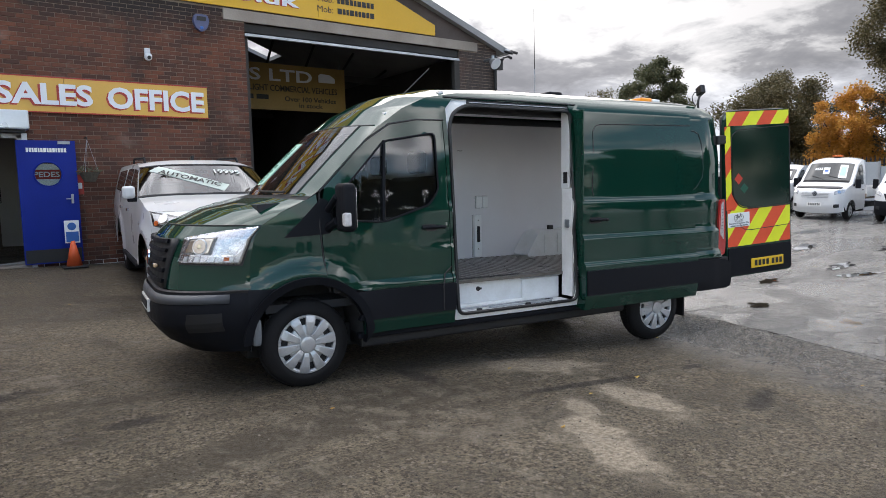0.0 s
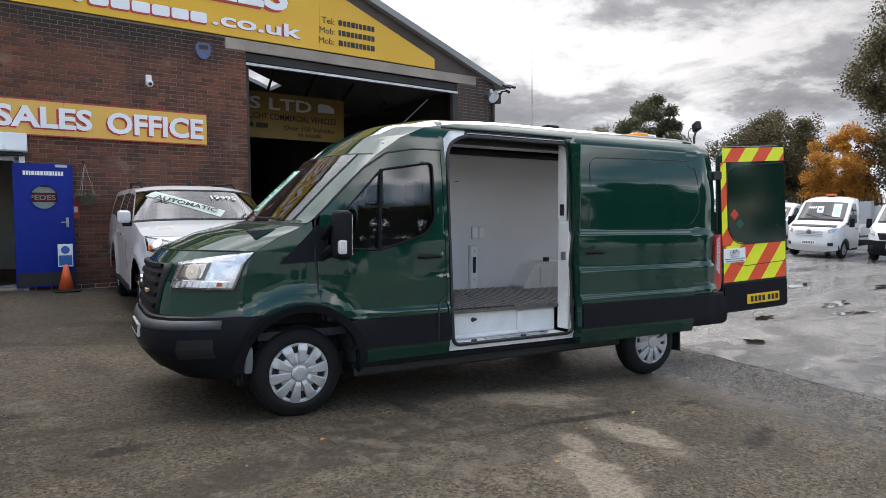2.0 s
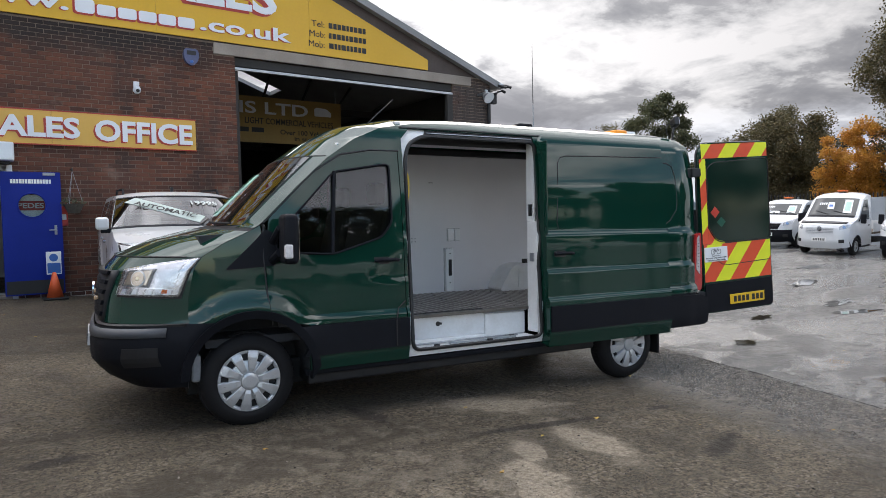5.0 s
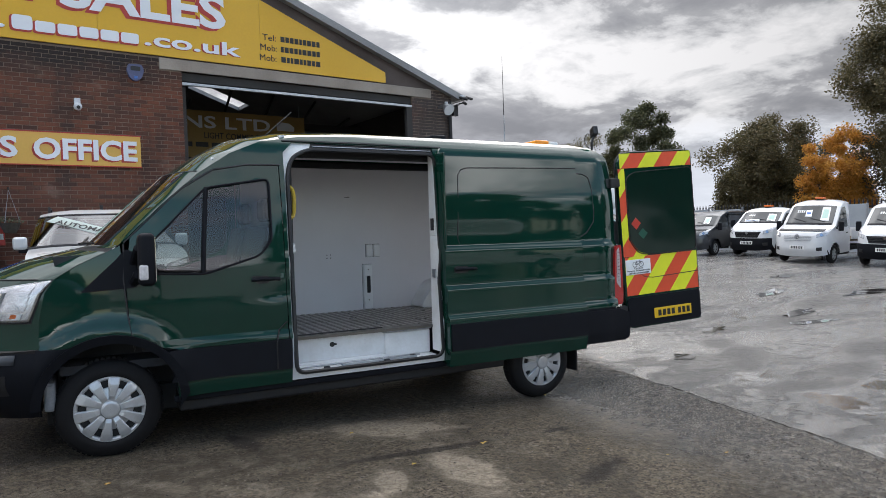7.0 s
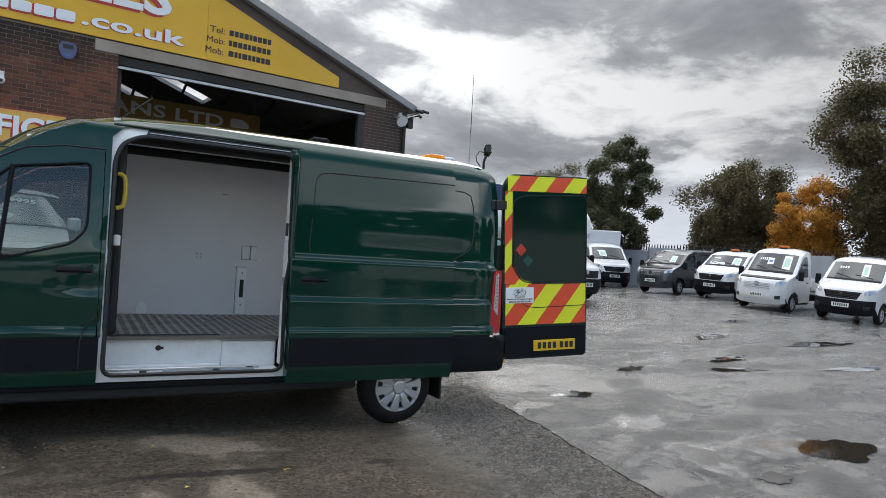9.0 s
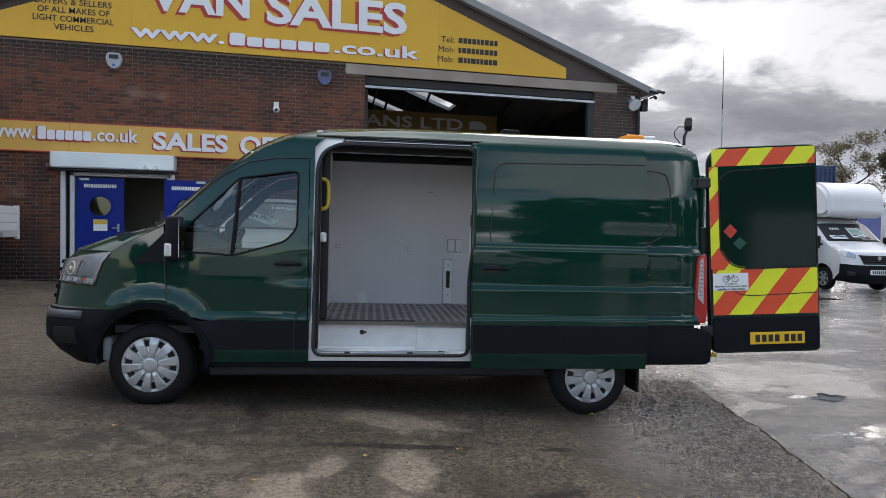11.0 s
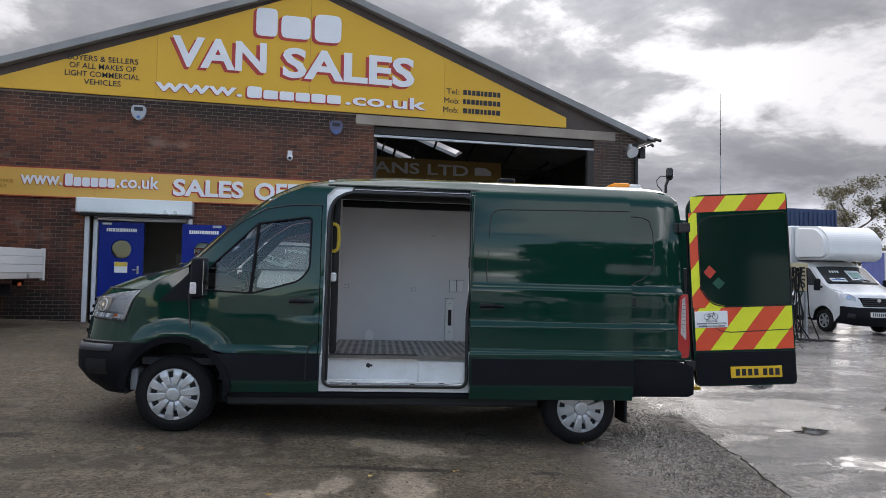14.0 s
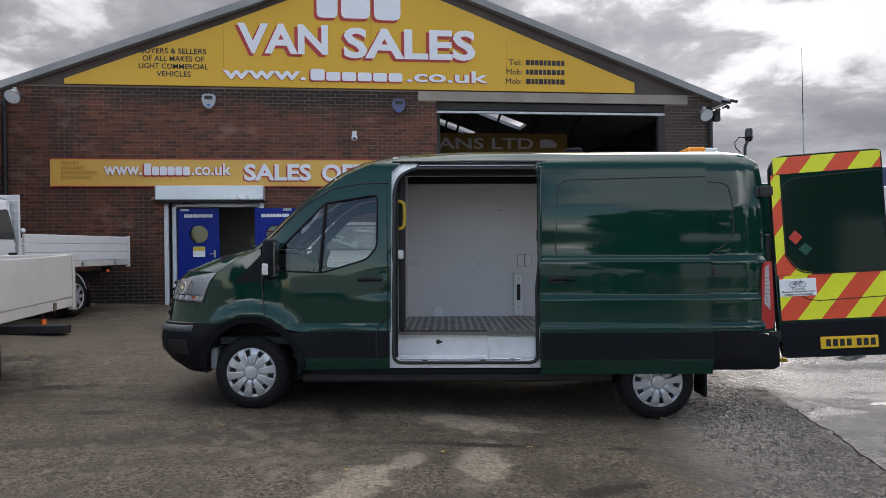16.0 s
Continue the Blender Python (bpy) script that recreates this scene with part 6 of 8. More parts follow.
# door handles, keyholes, fuel flap, side lamps
for _x in (1.085, 2.835):
    _o = -0.095 if _x > 2 else 0.0
    _y = side_skin(_x, 1.19) + _o
    part("handle_cup", prism(round_poly([(_x - 0.10, 1.165), (_x + 0.05, 1.165), (_x + 0.05, 1.225), (_x - 0.10, 1.225)], 0.03), _y - 0.002, _y + 0.02), SEAL, van)
    _bm = tube([(_x - 0.09, _y - 0.012, 1.195), (_x - 0.02, _y - 0.034, 1.20), (_x + 0.08, _y - 0.034, 1.20), (_x + 0.125, _y - 0.012, 1.195)], 0.014, 8)
    part("door_handle", _bm, BLACK_TRIM, van, "black door handle")
part("fuel_flap_gap", tube([(x, side_skin(x, z) - 0.020, z) for x, z in ((1.255, 0.86), (1.19, 0.80), (1.165, 0.70), (1.165, 0.50))], 0.006, 5), SEAL, van)
# gaps between the panels
part("door_gap_and_shade", tube([(x, side_skin(x, z) - 0.001, z) for x, z in ((0.118, 1.50), (0.11, 1.25), (0.13, 1.0), (0.155, 0.82), (0.17, 0.74))], 0.007, 5), SEAL, van)
part("door_gap_and_shade", tube([(x, side_skin(x, z) - 0.001, z) for x, z in ((0.12, 1.51), (0.52, 1.90), (0.75, 2.046), (1.0, 2.092), (1.262, 2.097))], 0.007, 5), SEAL, van)
part("roof_gutter", tube([(x, side_skin(x, z) - 0.001, z) for x, z in ((1.3, 2.30), (2.0, 2.305), (2.75, 2.30))], 0.010, 5), SEAL, van)
part("door_rail", box((1.52, 0.16, 2.240), (2.66, 0.20, 2.254), 0.004), STEEL, van, "bright steel top rail of the sliding door")
part("rail_catch", box((2.54, 0.12, 2.235), (2.66, 0.19, 2.275), 0.01), DARK, van)

# mirror
mirror = part("door_mirror", box((0.045, -0.25, 0.0), (0.15, -0.05, 0.36), 0.035, 4), BLACK_TRIM, van, "large black door mirror", True)
mirror.matrix_basis = Matrix.Translation((0.15, -0.10, 1.21))
part("repeater", box((0.045, -0.258, 0.04), (0.105, -0.19, 0.145), 0.015), CLEAR_LENS, mirror, "white side repeater lamp")
part("arm", tube([(0.05, -0.10, 0.08), (0.03, 0.05, 0.02)], 0.035, 8), BLACK_TRIM, mirror)
part("arm", tube([(0.05, -0.10, 0.26), (0.03, 0.05, 0.16)], 0.028, 8), BLACK_TRIM, mirror)
part("mirror_glass", box((0.148, -0.235, 0.03), (0.154, -0.07, 0.33), 0.003), CHROME, mirror)
mirror2 = part("door_mirror", box((-0.02, 0.05, 0.0), (0.14, 0.25, 0.36), 0.04, 4), BLACK_TRIM, van, "large black door mirror", True)
mirror2.matrix_basis = Matrix.Translation((0.15, 2.04, 1.21))
part("arm", tube([(0.05, 0.10, 0.08), (0.03, -0.05, 0.02)], 0.035, 8), BLACK_TRIM, mirror2)

# the sliding door, slid back
SD = -0.095
sdoor = part("sliding_door", panel([(2.655, 0.345), (2.655, 2.235), (2.70, 2.285), (4.17, 2.285), (4.20, 2.25), (4.20, 0.345)], lambda x, z: side_skin(min(x, 4.25), z) + SD, (), 0.08, 0.014, 0.05), GREEN, van, "sliding side door, slid fully back")
part("rubbing_strip", panel([(2.665, 0.485), (2.665, 0.72), (4.19, 0.72), (4.19, 0.485)], lambda x, z: side_skin(x, z) + SD - 0.018, (), 0.12, 0.06, 0.03), BLACK_TRIM, sdoor)
# the pressed crease's shade, drawn as a thin dark bar
part("window_crease_shade", tube([(x, side_skin(x, z) + SD + 0.001, z) for x, z in ((4.19, 2.135), (3.8, 2.128), (3.3, 2.117), (2.94, 2.108), (2.875, 2.09), (2.838, 2.04), (2.825, 1.9), (2.808, 1.6), (2.800, 1.48), (2.815, 1.425))], 0.006, 5), SEAL, sdoor)
part("leading_edge", box((2.660, side_skin(2.66, 1.2) + SD + 0.004, 0.36), (2.675, side_skin(2.66, 1.2) + 0.02, 2.23), 0.004), GREEN, sdoor)
# shade of the crease behind the door, again a dark bar
part("rear_window_crease_shade", tube([(x, side_skin(x, z) - 0.001, z) for x, z in ((4.21, 2.10), (4.36, 2.09), (4.425, 2.06), (4.455, 1.95), (4.465, 1.70), (4.455, 1.60), (4.36, 1.49), (4.21, 1.415))], 0.006, 5), SEAL, van)
# dark line drawn as the shadow behind the slid door's rear edge
part("door_gap_and_shade", tube([(4.212, side_skin(4.21, z) - 0.002, z) for z in (0.74, 1.0, 1.3, 1.6, 1.9, 2.1, 2.27)], 0.009, 5), SEAL, van)
part("centre_rail", box((4.20, side_skin(4.4, 0.83) - 0.012, 0.805), (4.56, side_skin(4.4, 0.83) + 0.02, 0.83), 0.005), GREEN, van)
part("rail_block", box((4.21, side_skin(4.25, 1.26) - 0.02, 1.23), (4.27, side_skin(4.25, 1.26) + 0.02, 1.31), 0.006), SEAL, van)

# door frame of the load space
frame_o = [(1.285, 0.385), (2.70, 0.385), (2.70, 2.29), (1.285, 2.29)]
frame_i = round_poly([(1.322, 0.437), (2.640, 0.437), (2.640, 1.12), (2.668, 1.36), (2.672, 2.235), (1.50, 2.235), (1.365, 2.16), (1.322, 2.03)], 0.08, 5)
part("door_frame", panel(frame_o, lambda x, z: side_skin(x, z) + 0.022, [frame_i], 0.2, 0.06, 0.025), WHITE_SILL, van, "white painted door frame")
part("door_seal", tube([(x, side_skin(x, z) + 0.012, z) for x, z in frame_i], 0.017, 6, True), SEAL, van, "black rubber door seal")
part("slide_track", panel([(1.52, 2.238), (1.54, 2.288), (2.655, 2.288), (2.655, 2.238)], lambda x, z: side_skin(x, z) + 0.010, (), 0.1, 0.02, 0.01), DARK, van, "dark channel over the doorway")
part("track_lip", tube([(x, side_skin(x, 2.262) + 0.006, 2.262) for x in (1.55, 1.9, 2.3, 2.64)], 0.005, 5), STEEL, van)
part("rear_post", box((2.668, 0.06, 0.45), (2.704, 0.22, 1.50), 0.01), WHITE_SILL, van)
part("rear_post_top", box((2.676, 0.12, 1.50), (2.704, 0.24, 2.25), 0.01), WHITE_SILL, van)
part("post_latch", box((2.655, 0.10, 1.12), (2.669, 0.16, 1.20), 0.004), STEEL, van)
part("post_latch", box((2.664, 0.14, 1.55), (2.677, 0.19, 1.66), 0.004), SEAL, van)
part("front_post", box((1.295, 0.17, 0.45), (1.345, 0.30, 2.25), 0.01), DARK, van)
part("entry_tread", box((1.31, -0.02, 0.395), (2.66, 0.30, 0.425), 0.006), WHITE_SILL, van)
part("step_face", box((1.34, 0.28, 0.425), (2.672, 0.31, 0.675), 0.006), WHITE_SILL, van, "scuffed white step")
part("step_recess", box((2.21, 0.255, 0.425), (2.666, 0.279, 0.640), 0.012), WHITE_SILL, van)
part("step_lip", box((2.19, 0.235, 0.645), (2.667, 0.285, 0.660), 0.005), STEEL, van, "bright edge of the cut-away floor")
part("tread_ledge", box((1.34, 0.215, 0.425), (2.20, 0.279, 0.462), 0.012), WHITE_SILL, van)
part("tread_groove", box((1.36, 0.196, 0.425), (2.45, 0.206, 0.431), 0.002), SEAL, van)
for _x in (2.02, 2.07):
    for _z in (0.560, 0.595):
        part("pressed_mark", box((_x, 0.2765, _z), (_x + 0.016, 0.2795, _z + 0.010), 0.002), LINING, van)
part("scuff", box((2.24, 0.2525, 0.50), (2.40, 0.2545, 0.503), 0.0005), LINING, van)
part("lower_rail", tube([(1.36, 0.17, 0.436), (1.9, 0.17, 0.438), (2.5, 0.15, 0.438)], 0.010, 6), STEEL, van)
part("rail_bar", box((1.75, 0.09, 0.425), (2.45, 0.13, 0.440), 0.004), STEEL, van)
part("slot", cyl(bmesh.new(), (1.725, 0.274, 0.585), "y", 0.022, 0.01, 14), SEAL, van)
part("slot", box((1.725, 0.274, 0.575), (1.765, 0.279, 0.595), 0.004), SEAL, van)
for _x, _y in ((1.58, 0.05), (2.12, 0.05), (2.40, 0.12)):
    part("rubber_stop", box((_x, _y, 0.425), (_x + 0.05, _y + 0.03, 0.446), 0.006), SEAL, van)

# load space
part("load_floor", box((1.345, 0.20, 0.66), (4.72, 1.86, 0.685)), CHECKER, van, "ribbed metal floor")
rib = bmesh.new()
for _i in range(45):
    _x = 1.37 + _i * 0.075
    if _x < 4.7:
        add_box(rib, (_x, 0.31 if _x < 2.64 else 0.22, 0.685), (_x + 0.032, 1.80, 0.6905))
part("floor_ribs", rib, surf("worn_rib_metal", (0.50, 0.47, 0.44), (0.32, 0.30, 0.28), 6, 70, (0.25, 0.4), 0.1, metal=0.6), van, kind="stuff")
part("floor_edge", box((1.345, 0.275, 0.676), (2.2, 0.318, 0.692), 0.004), SEAL, van)
part("side_lining", box((1.345, 1.80, 0.685), (4.72, 1.83, 2.33)), LINING, van, "smooth grey lined wall")
part("side_lining", box((2.705, 0.22, 0.685), (4.72, 0.24, 2.30)), LINING, van)
part("bulkhead", box((1.30, 0.20, 0.42), (1.345, 1.84, 2.36)), LINING, van)
part("ceiling_lining", box((1.345, 0.30, 2.34), (4.60, 1.64, 2.36)), LINING, van)
part("cant_trim", box((1.345, 0.255, 2.19), (4.60, 0.33, 2.34), 0.02), DARK, van)
part("cant_trim", box((1.345, 1.74, 2.27), (4.72, 1.80, 2.335), 0.01), DARK, van, "dark trim along the roof edge")
part("bulkhead_trim", box((1.345, 0.24, 0.70), (1.41, 0.34, 2.25), 0.02), DARK, van, "dark trim on the bulkhead")
rail2 = part("slotted_bracket", box((2.61, 1.745, 0.70), (2.71, 1.80, 1.20), 0.008), PAPER, van, "white slotted bracket on the lining")
part("slot_insert", box((2.642, 1.738, 0.88), (2.682, 1.7445, 1.07), 0.006), SEAL, rail2)
# grey backings that draw an edge shadow round the plates and the bracket
part("plate_edge_shade", box((2.652, 1.793, 1.282), (2.823, 1.7995, 1.428), 0.003), LAMP_GREY, van)
part("bracket_edge_shade", box((2.607, 1.793, 0.70), (2.713, 1.7995, 1.203), 0.003), LAMP_GREY, van)
part("socket_plate", box((2.655, 1.770, 1.285), (2.735, 1.80, 1.425), 0.008), PAPER, van, "white socket plate")
part("socket_plate", box((2.745, 1.770, 1.285), (2.82, 1.80, 1.425), 0.008), PAPER, van)
part("corner_bracket", prism(round_poly([(1.655, 0.69), (1.755, 0.69), (1.755, 0.77), (1.72, 0.81), (1.69, 0.81), (1.655, 0.77)], 0.02), 1.775, 1.80), PAPER, van)
for _x, _z in ((1.42, 1.32), (2.22, 1.30)):
    for _dx, _dz in ((-0.02, -0.015), (0.02, -0.015), (-0.02, 0.02), (0.02, 0.02)):
        part("screw", cyl(bmesh.new(), (_x + _dx, 1.796, _z + _dz), "y", 0.006, 0.004, 8), DARK, van)
for _z in (0.80, 1.14):
    part("screw", cyl(bmesh.new(), (2.662, 1.741, _z), "y", 0.007, 0.005, 8), DARK, rail2)
part("scuff", box((2.42, 1.797, 1.955), (2.48, 1.7995, 1.961)), DARK, van)
part("grab_handle", tube([(1.350, 0.20, 1.935), (1.375, 0.20, 1.932), (1.394, 0.20, 1.918), (1.403, 0.20, 1.895), (1.407, 0.20, 1.85), (1.408, 0.20, 1.805), (1.407, 0.20, 1.76), (1.403, 0.20, 1.715), (1.394, 0.20, 1.692), (1.375, 0.20, 1.678), (1.350, 0.20, 1.675)], 0.017, 8), YELLOW_PLASTIC, van, "yellow grab handle")
part("switch_box", box((1.345, 0.14, 1.385), (1.395, 0.28, 1.47), 0.014), PAPER, van, "white switch box")
# boxed wheel arch inside
_bm = bmesh.new()
_pr = round_poly([(3.18, 0.685), (3.36, 0.96), (3.46, 1.0), (4.05, 1.0), (4.15, 0.96), (4.32, 0.685)], 0.08, 5)
part("inner_arch", prism(_pr, 1.50, 1.80), WHITE_SILL, van, "white boxed inner wheel arch")
for _k in range(3):
    part("arch_rib", prism(round_poly([(3.45 + _k * 0.2, 0.72), (3.53 + _k * 0.2, 0.72), (3.53 + _k * 0.2, 0.95), (3.45 + _k * 0.2, 0.95)], 0.02), 1.49, 1.50), WHITE_SILL, van)
part("arch_knob", cyl(bmesh.new(), (3.62, 1.6, 1.0), "z", 0.04, 0.05, 12), SEAL, van)
part("light_bar", box((1.7, 0.18, 2.285), (2.4, 0.20, 2.30), 0.004), STEEL, van)

# cab interior
part("dashboard", box((-0.10, 0.05, 1.02), (0.28, 1.89, 1.30), 0.06, 3), CLOTH, van, "dark dashboard")
part("screen_shelf", prism([(-0.32, 1.42), (0.0, 1.44), (0.25, 1.30), (0.1, 1.2), (-0.3, 1.3)], 0.10, 1.84), CLOTH, van)
sw = part("steering_wheel", tube([(0.36 + 0.09 * math.cos(a), 1.45 + 0.19 * math.sin(a), 1.32 + 0.165 * math.cos(a)) for a in (2 * math.pi * i / 24 for i in range(24))], 0.017, 6, True), SEAL, van)
part("spoke", tube([(0.27, 1.45, 1.155), (0.34, 1.45, 1.32), (0.36, 1.30, 1.32)], 0.018, 6), SEAL, sw)
part("spoke", tube([(0.34, 1.45, 1.32), (0.36, 1.60, 1.32)], 0.018, 6), SEAL, sw)
for _y0, _y1 in ((0.12, 0.98), (1.14, 1.70)):
    part("seat_cushion", box((0.55, _y0, 0.85), (1.08, _y1, 1.05), 0.05, 3), CLOTH, van)
    _b = part("seat_back", box((-0.07, _y0, 0.0), (0.09, _y1, 0.66), 0.05, 3), CLOTH, van)
    _b.matrix_basis = pose(1.10, 0, 0.98, 0, 12, 0)
    part("headrest", box((1.20, (_y0 + _y1) / 2 - 0.13, 1.66), (1.30, (_y0 + _y1) / 2 + 0.13, 1.86), 0.04, 3), CLOTH, van)
part("cab_floor", box((-0.3, 0.05, 0.60), (1.30, 1.89, 0.66)), CLOTH, van)
part("door_card", panel([(0.22, 0.72), (0.20, 1.26), (0.66, 1.24), (1.08, 1.36), (1.24, 1.36), (1.24, 0.72)], lambda x, z: side_skin(x, z) + 0.05, (), 1, 1, 0.02), CLOTH, van)
_bm = panel([(0.22, 0.72), (0.20, 1.26), (0.66, 1.24), (1.08, 1.36), (1.24, 1.36), (1.24, 0.72)], lambda x, z: 2 * YC - side_skin(x, z) - 0.05, (), 1, 1, 0)
part("door_card", _bm, CLOTH, van)
part("cab_headlining", box((0.75, 0.14, 2.12), (1.30, 1.80, 2.15), 0.01), LINING, van)
part("rear_view_stalk", box((0.33, 0.93, 1.86), (0.36, 1.03, 1.96), 0.01), SEAL, van)

# rear: open left door, unseen right door opened to light the load space, lamps
RD_O = Vector((4.90, 0.02, 0.46))
rdoor = part("rear_door", box((0, 0.0, 0), (0.01, 0.01, 0.01)), SEAL, van, "open rear door in red and yellow chevrons")
rdoor.matrix_basis = Matrix.Translation(RD_O) @ pose(0, 0, 0, 0, -3.4, -8.5)
DW, DH = 0.962, 1.862
outl = round_poly([(0.03, 0.0), (DW, 0.0), (DW, DH), (0.10, DH), (0.02, DH - 0.09), (0.0, 0.9), (0.0, 0.25)], 0.05, 4)
part("door_shell", prism(outl, 0.0, 0.06), GREEN, rdoor)
part("lower_panel", prism(round_poly([(0.012, 0.015), (DW - 0.012, 0.015), (DW - 0.012, 0.325), (0.012, 0.325)], 0.04, 4), -0.016, 0.0), BLACK_TRIM, rdoor, "black lower door panel")
part("edge_seal", tube([(x, 0.065, z) for x, z in outl], 0.014, 5, True), SEAL, rdoor)
part("door_glass", prism(round_poly([(0.105, 0.93), (0.20, 0.80), (0.32, 0.775), (DW - 0.02, 0.775), (DW - 0.02, 1.66), (0.20, 1.635), (0.105, 1.58)], 0.06, 4), -0.008, 0.0), surf("dark_green_panel", (0.006, 0.024, 0.017), (0.005, 0.020, 0.014), 4, 60, (0.06, 0.12), 0.0, coat=0.0, spec=0.35), rdoor, "glossy dark blanked window")
part("window_groove", tube([(x, -0.006, z) for x, z in round_poly([(0.095, 0.925), (0.195, 0.79), (0.32, 0.765), (DW - 0.01, 0.765), (DW - 0.01, 1.675), (0.195, 1.648), (0.095, 1.59)], 0.06, 4)], 0.006, 5, True), SEAL, rdoor)
# dark bar for the shade in the rear door's crease
part("door_crease_shade", tube([(0.20, -0.002, 0.57), (0.26, -0.002, 0.53), (0.36, -0.002, 0.515), (DW - 0.02, -0.002, 0.53)], 0.005, 5), SEAL, rdoor)


def chevrons(zone, lean, width, first, parent):
    """Slanted bands of red and yellow, cut to a flat zone on the door."""
    x0, x1, z0, z1 = zone
    n, k = 0, first
    while k < x1 + lean * (z1 - z0) + width:
        a, b = k, k + width
        poly = [(a, z0), (b, z0), (b + lean * (z1 - z0), z1), (a + lean * (z1 - z0), z1)]
        bm = prism(poly, -0.0032, 0.0)
        for co, no in (((x0, 0, 0), (-1, 0, 0)), ((x1, 0, 0), (1, 0, 0))):
            bmesh.ops.bisect_plane(bm, geom=[*bm.verts, *bm.edges, *bm.faces], plane_co=co, plane_no=no, clear_outer=True)
        if len(bm.faces) > 0:
            part("chevron", bm, HI_YELLOW if n % 2 else HI_RED, parent)
        else:
            bm.free()
        k += width
        n += 1


chevrons((0.02, DW - 0.012, 0.345, 0.755), 0.80, 0.205, -0.46, rdoor)
chevrons((0.035, DW - 0.012, 1.695, DH - 0.012), 0.80, 0.205, -0.36, rdoor)
chevrons((0.089, 0.31, 0.756, 0.93), 0.80, 0.205, -0.90, rdoor)
chevrons((0.008, 0.088, 0.76, 1.69), 0.80, 0.205, -0.90, rdoor)
csign = part("cyclist_sign", box((0.02, -0.008, 0.565), (0.335, -0.0035, 0.725), 0.002), PAPER, rdoor, "white cyclist warning sign")
_bm = bmesh.new()
for _cx in (0.135, 0.215):
    _t = tube([(_cx + 0.027 * math.cos(a), -0.009, 0.672 + 0.027 * math.sin(a)) for a in (2 * math.pi * i / 16 for i in range(16))], 0.003, 4, True)
    _me = bpy.data.meshes.new("t")
    _t.to_mesh(_me)
    _bm.from_mesh(_me)
for _l in ([(0.135, 0.672), (0.160, 0.70), (0.203, 0.70), (0.175, 0.672), (0.135, 0.672)], [(0.175, 0.672), (0.157, 0.708)], [(0.215, 0.672), (0.198, 0.712), (0.208, 0.716)]):
    _t = tube([(x, -0.009, z) for x, z in _l], 0.003, 4)
    _me = bpy.data.meshes.new("t")
    _t.to_mesh(_me)
    _bm.from_mesh(_me)
part("bicycle_symbol", _bm, INK, csign)
lettering("lettering", "Cyclists", 0.11, 0.024, INK, csign, pose(0.178, -0.009, 0.628, 90), 0.001, 0.0)
lettering("lettering", "Beware of passing this", 0.28, 0.022, INK, csign, pose(0.178, -0.009, 0.605, 90), 0.001, 0.02)
lettering("lettering", "vehicle on the inside", 0.25, 0.020, INK, csign, pose(0.178, -0.009, 0.582, 90), 0.001, 0.02)
_d = part("warning_diamond", prism([(0.185, 1.04), (0.245, 1.105), (0.185, 1.17), (0.125, 1.105)], -0.011, -0.0085), surf("hazard_red", (0.62, 0.06, 0.035), (0.54, 0.05, 0.03), 9, 60, (0.3, 0.4), 0.0), rdoor, "red hazard diamond sticker")
part("green_diamond", prism([(0.265, 0.935), (0.325, 0.995), (0.265, 1.05), (0.205, 0.995)], -0.0115, -0.0085), surf("hazard_green", (0.008, 0.10, 0.062), (0.007, 0.085, 0.05), 9, 60, (0.3, 0.4), 0.0), rdoor, "green hazard diamond sticker")
plate = part("number_plate", box((0.33, -0.028, 0.075), (0.815, -0.0165, 0.185), 0.005), PLATE_YELLOW, rdoor, "yellow rear number plate")
for _k in range(7):
    _x = 0.375 + _k * 0.058 + (0.025 if _k > 3 else 0)
    part("plate_mark", box((_x, -0.031, 0.098), (_x + 0.040, -0.0285, 0.162), 0.001), INK, plate)
for _z in (0.20, 1.55):
    part("hinge", box((-0.09, -0.005, _z - 0.05), (0.03, 0.05, _z + 0.05), 0.012), SEAL, rdoor, "black door hinge")
part("check_strap", box((-0.05, 0.07, 0.9), (0.0, 0.10, 1.15), 0.01), SEAL, rdoor)
part("hinge_arm", box((-0.13, 0.02, 1.50), (-0.06, 0.05, 1.60), 0.01), SEAL, rdoor)
part("rear_pillar", box((4.62, 0.16, 0.66), (4.74, 0.30, 2.10), 0.03), GREEN, van)
part("rear_header", box((4.55, 0.32, 2.20), (4.68, 1.62, 2.32), 0.03), GREEN, van)
part("right_rear_door", box((4.84, 1.88, 0.46), (5.78, 1.94, 2.28), 0.03), GREEN, van)
part("door_hinge", box((4.72, 1.84, 1.9), (4.86, 1.94, 2.0), 0.01), SEAL, van)
tl = part("tail_lamp", prism(round_poly([(4.700, 0.735), (4.812, 0.735), (4.822, 0.85), (4.800, 1.36), (4.735, 1.345), (4.715, 1.28), (4.703, 0.95)], 0.03, 3), -0.005, 0.10), RED_LENS, van, "tall red and white tail lamp")
part("clear_section", prism(round_poly([(4.728, 0.965), (4.782, 0.905), (4.782, 0.97), (4.768, 1.33), (4.738, 1.30)], 0.012, 3), -0.010, -0.005), surf("ribbed_clear_lens", (0.62, 0.55, 0.55), (0.36, 0.28, 0.28), 60, 120, (0.1, 0.2), 0.2, coat=0.8), tl)
for _k in range(9):
    part("lens_rib", box((4.742, -0.013, 0.985 + 0.036 * _k), (4.765, -0.0105, 0.992 + 0.036 * _k)), LAMP_GREY, tl)
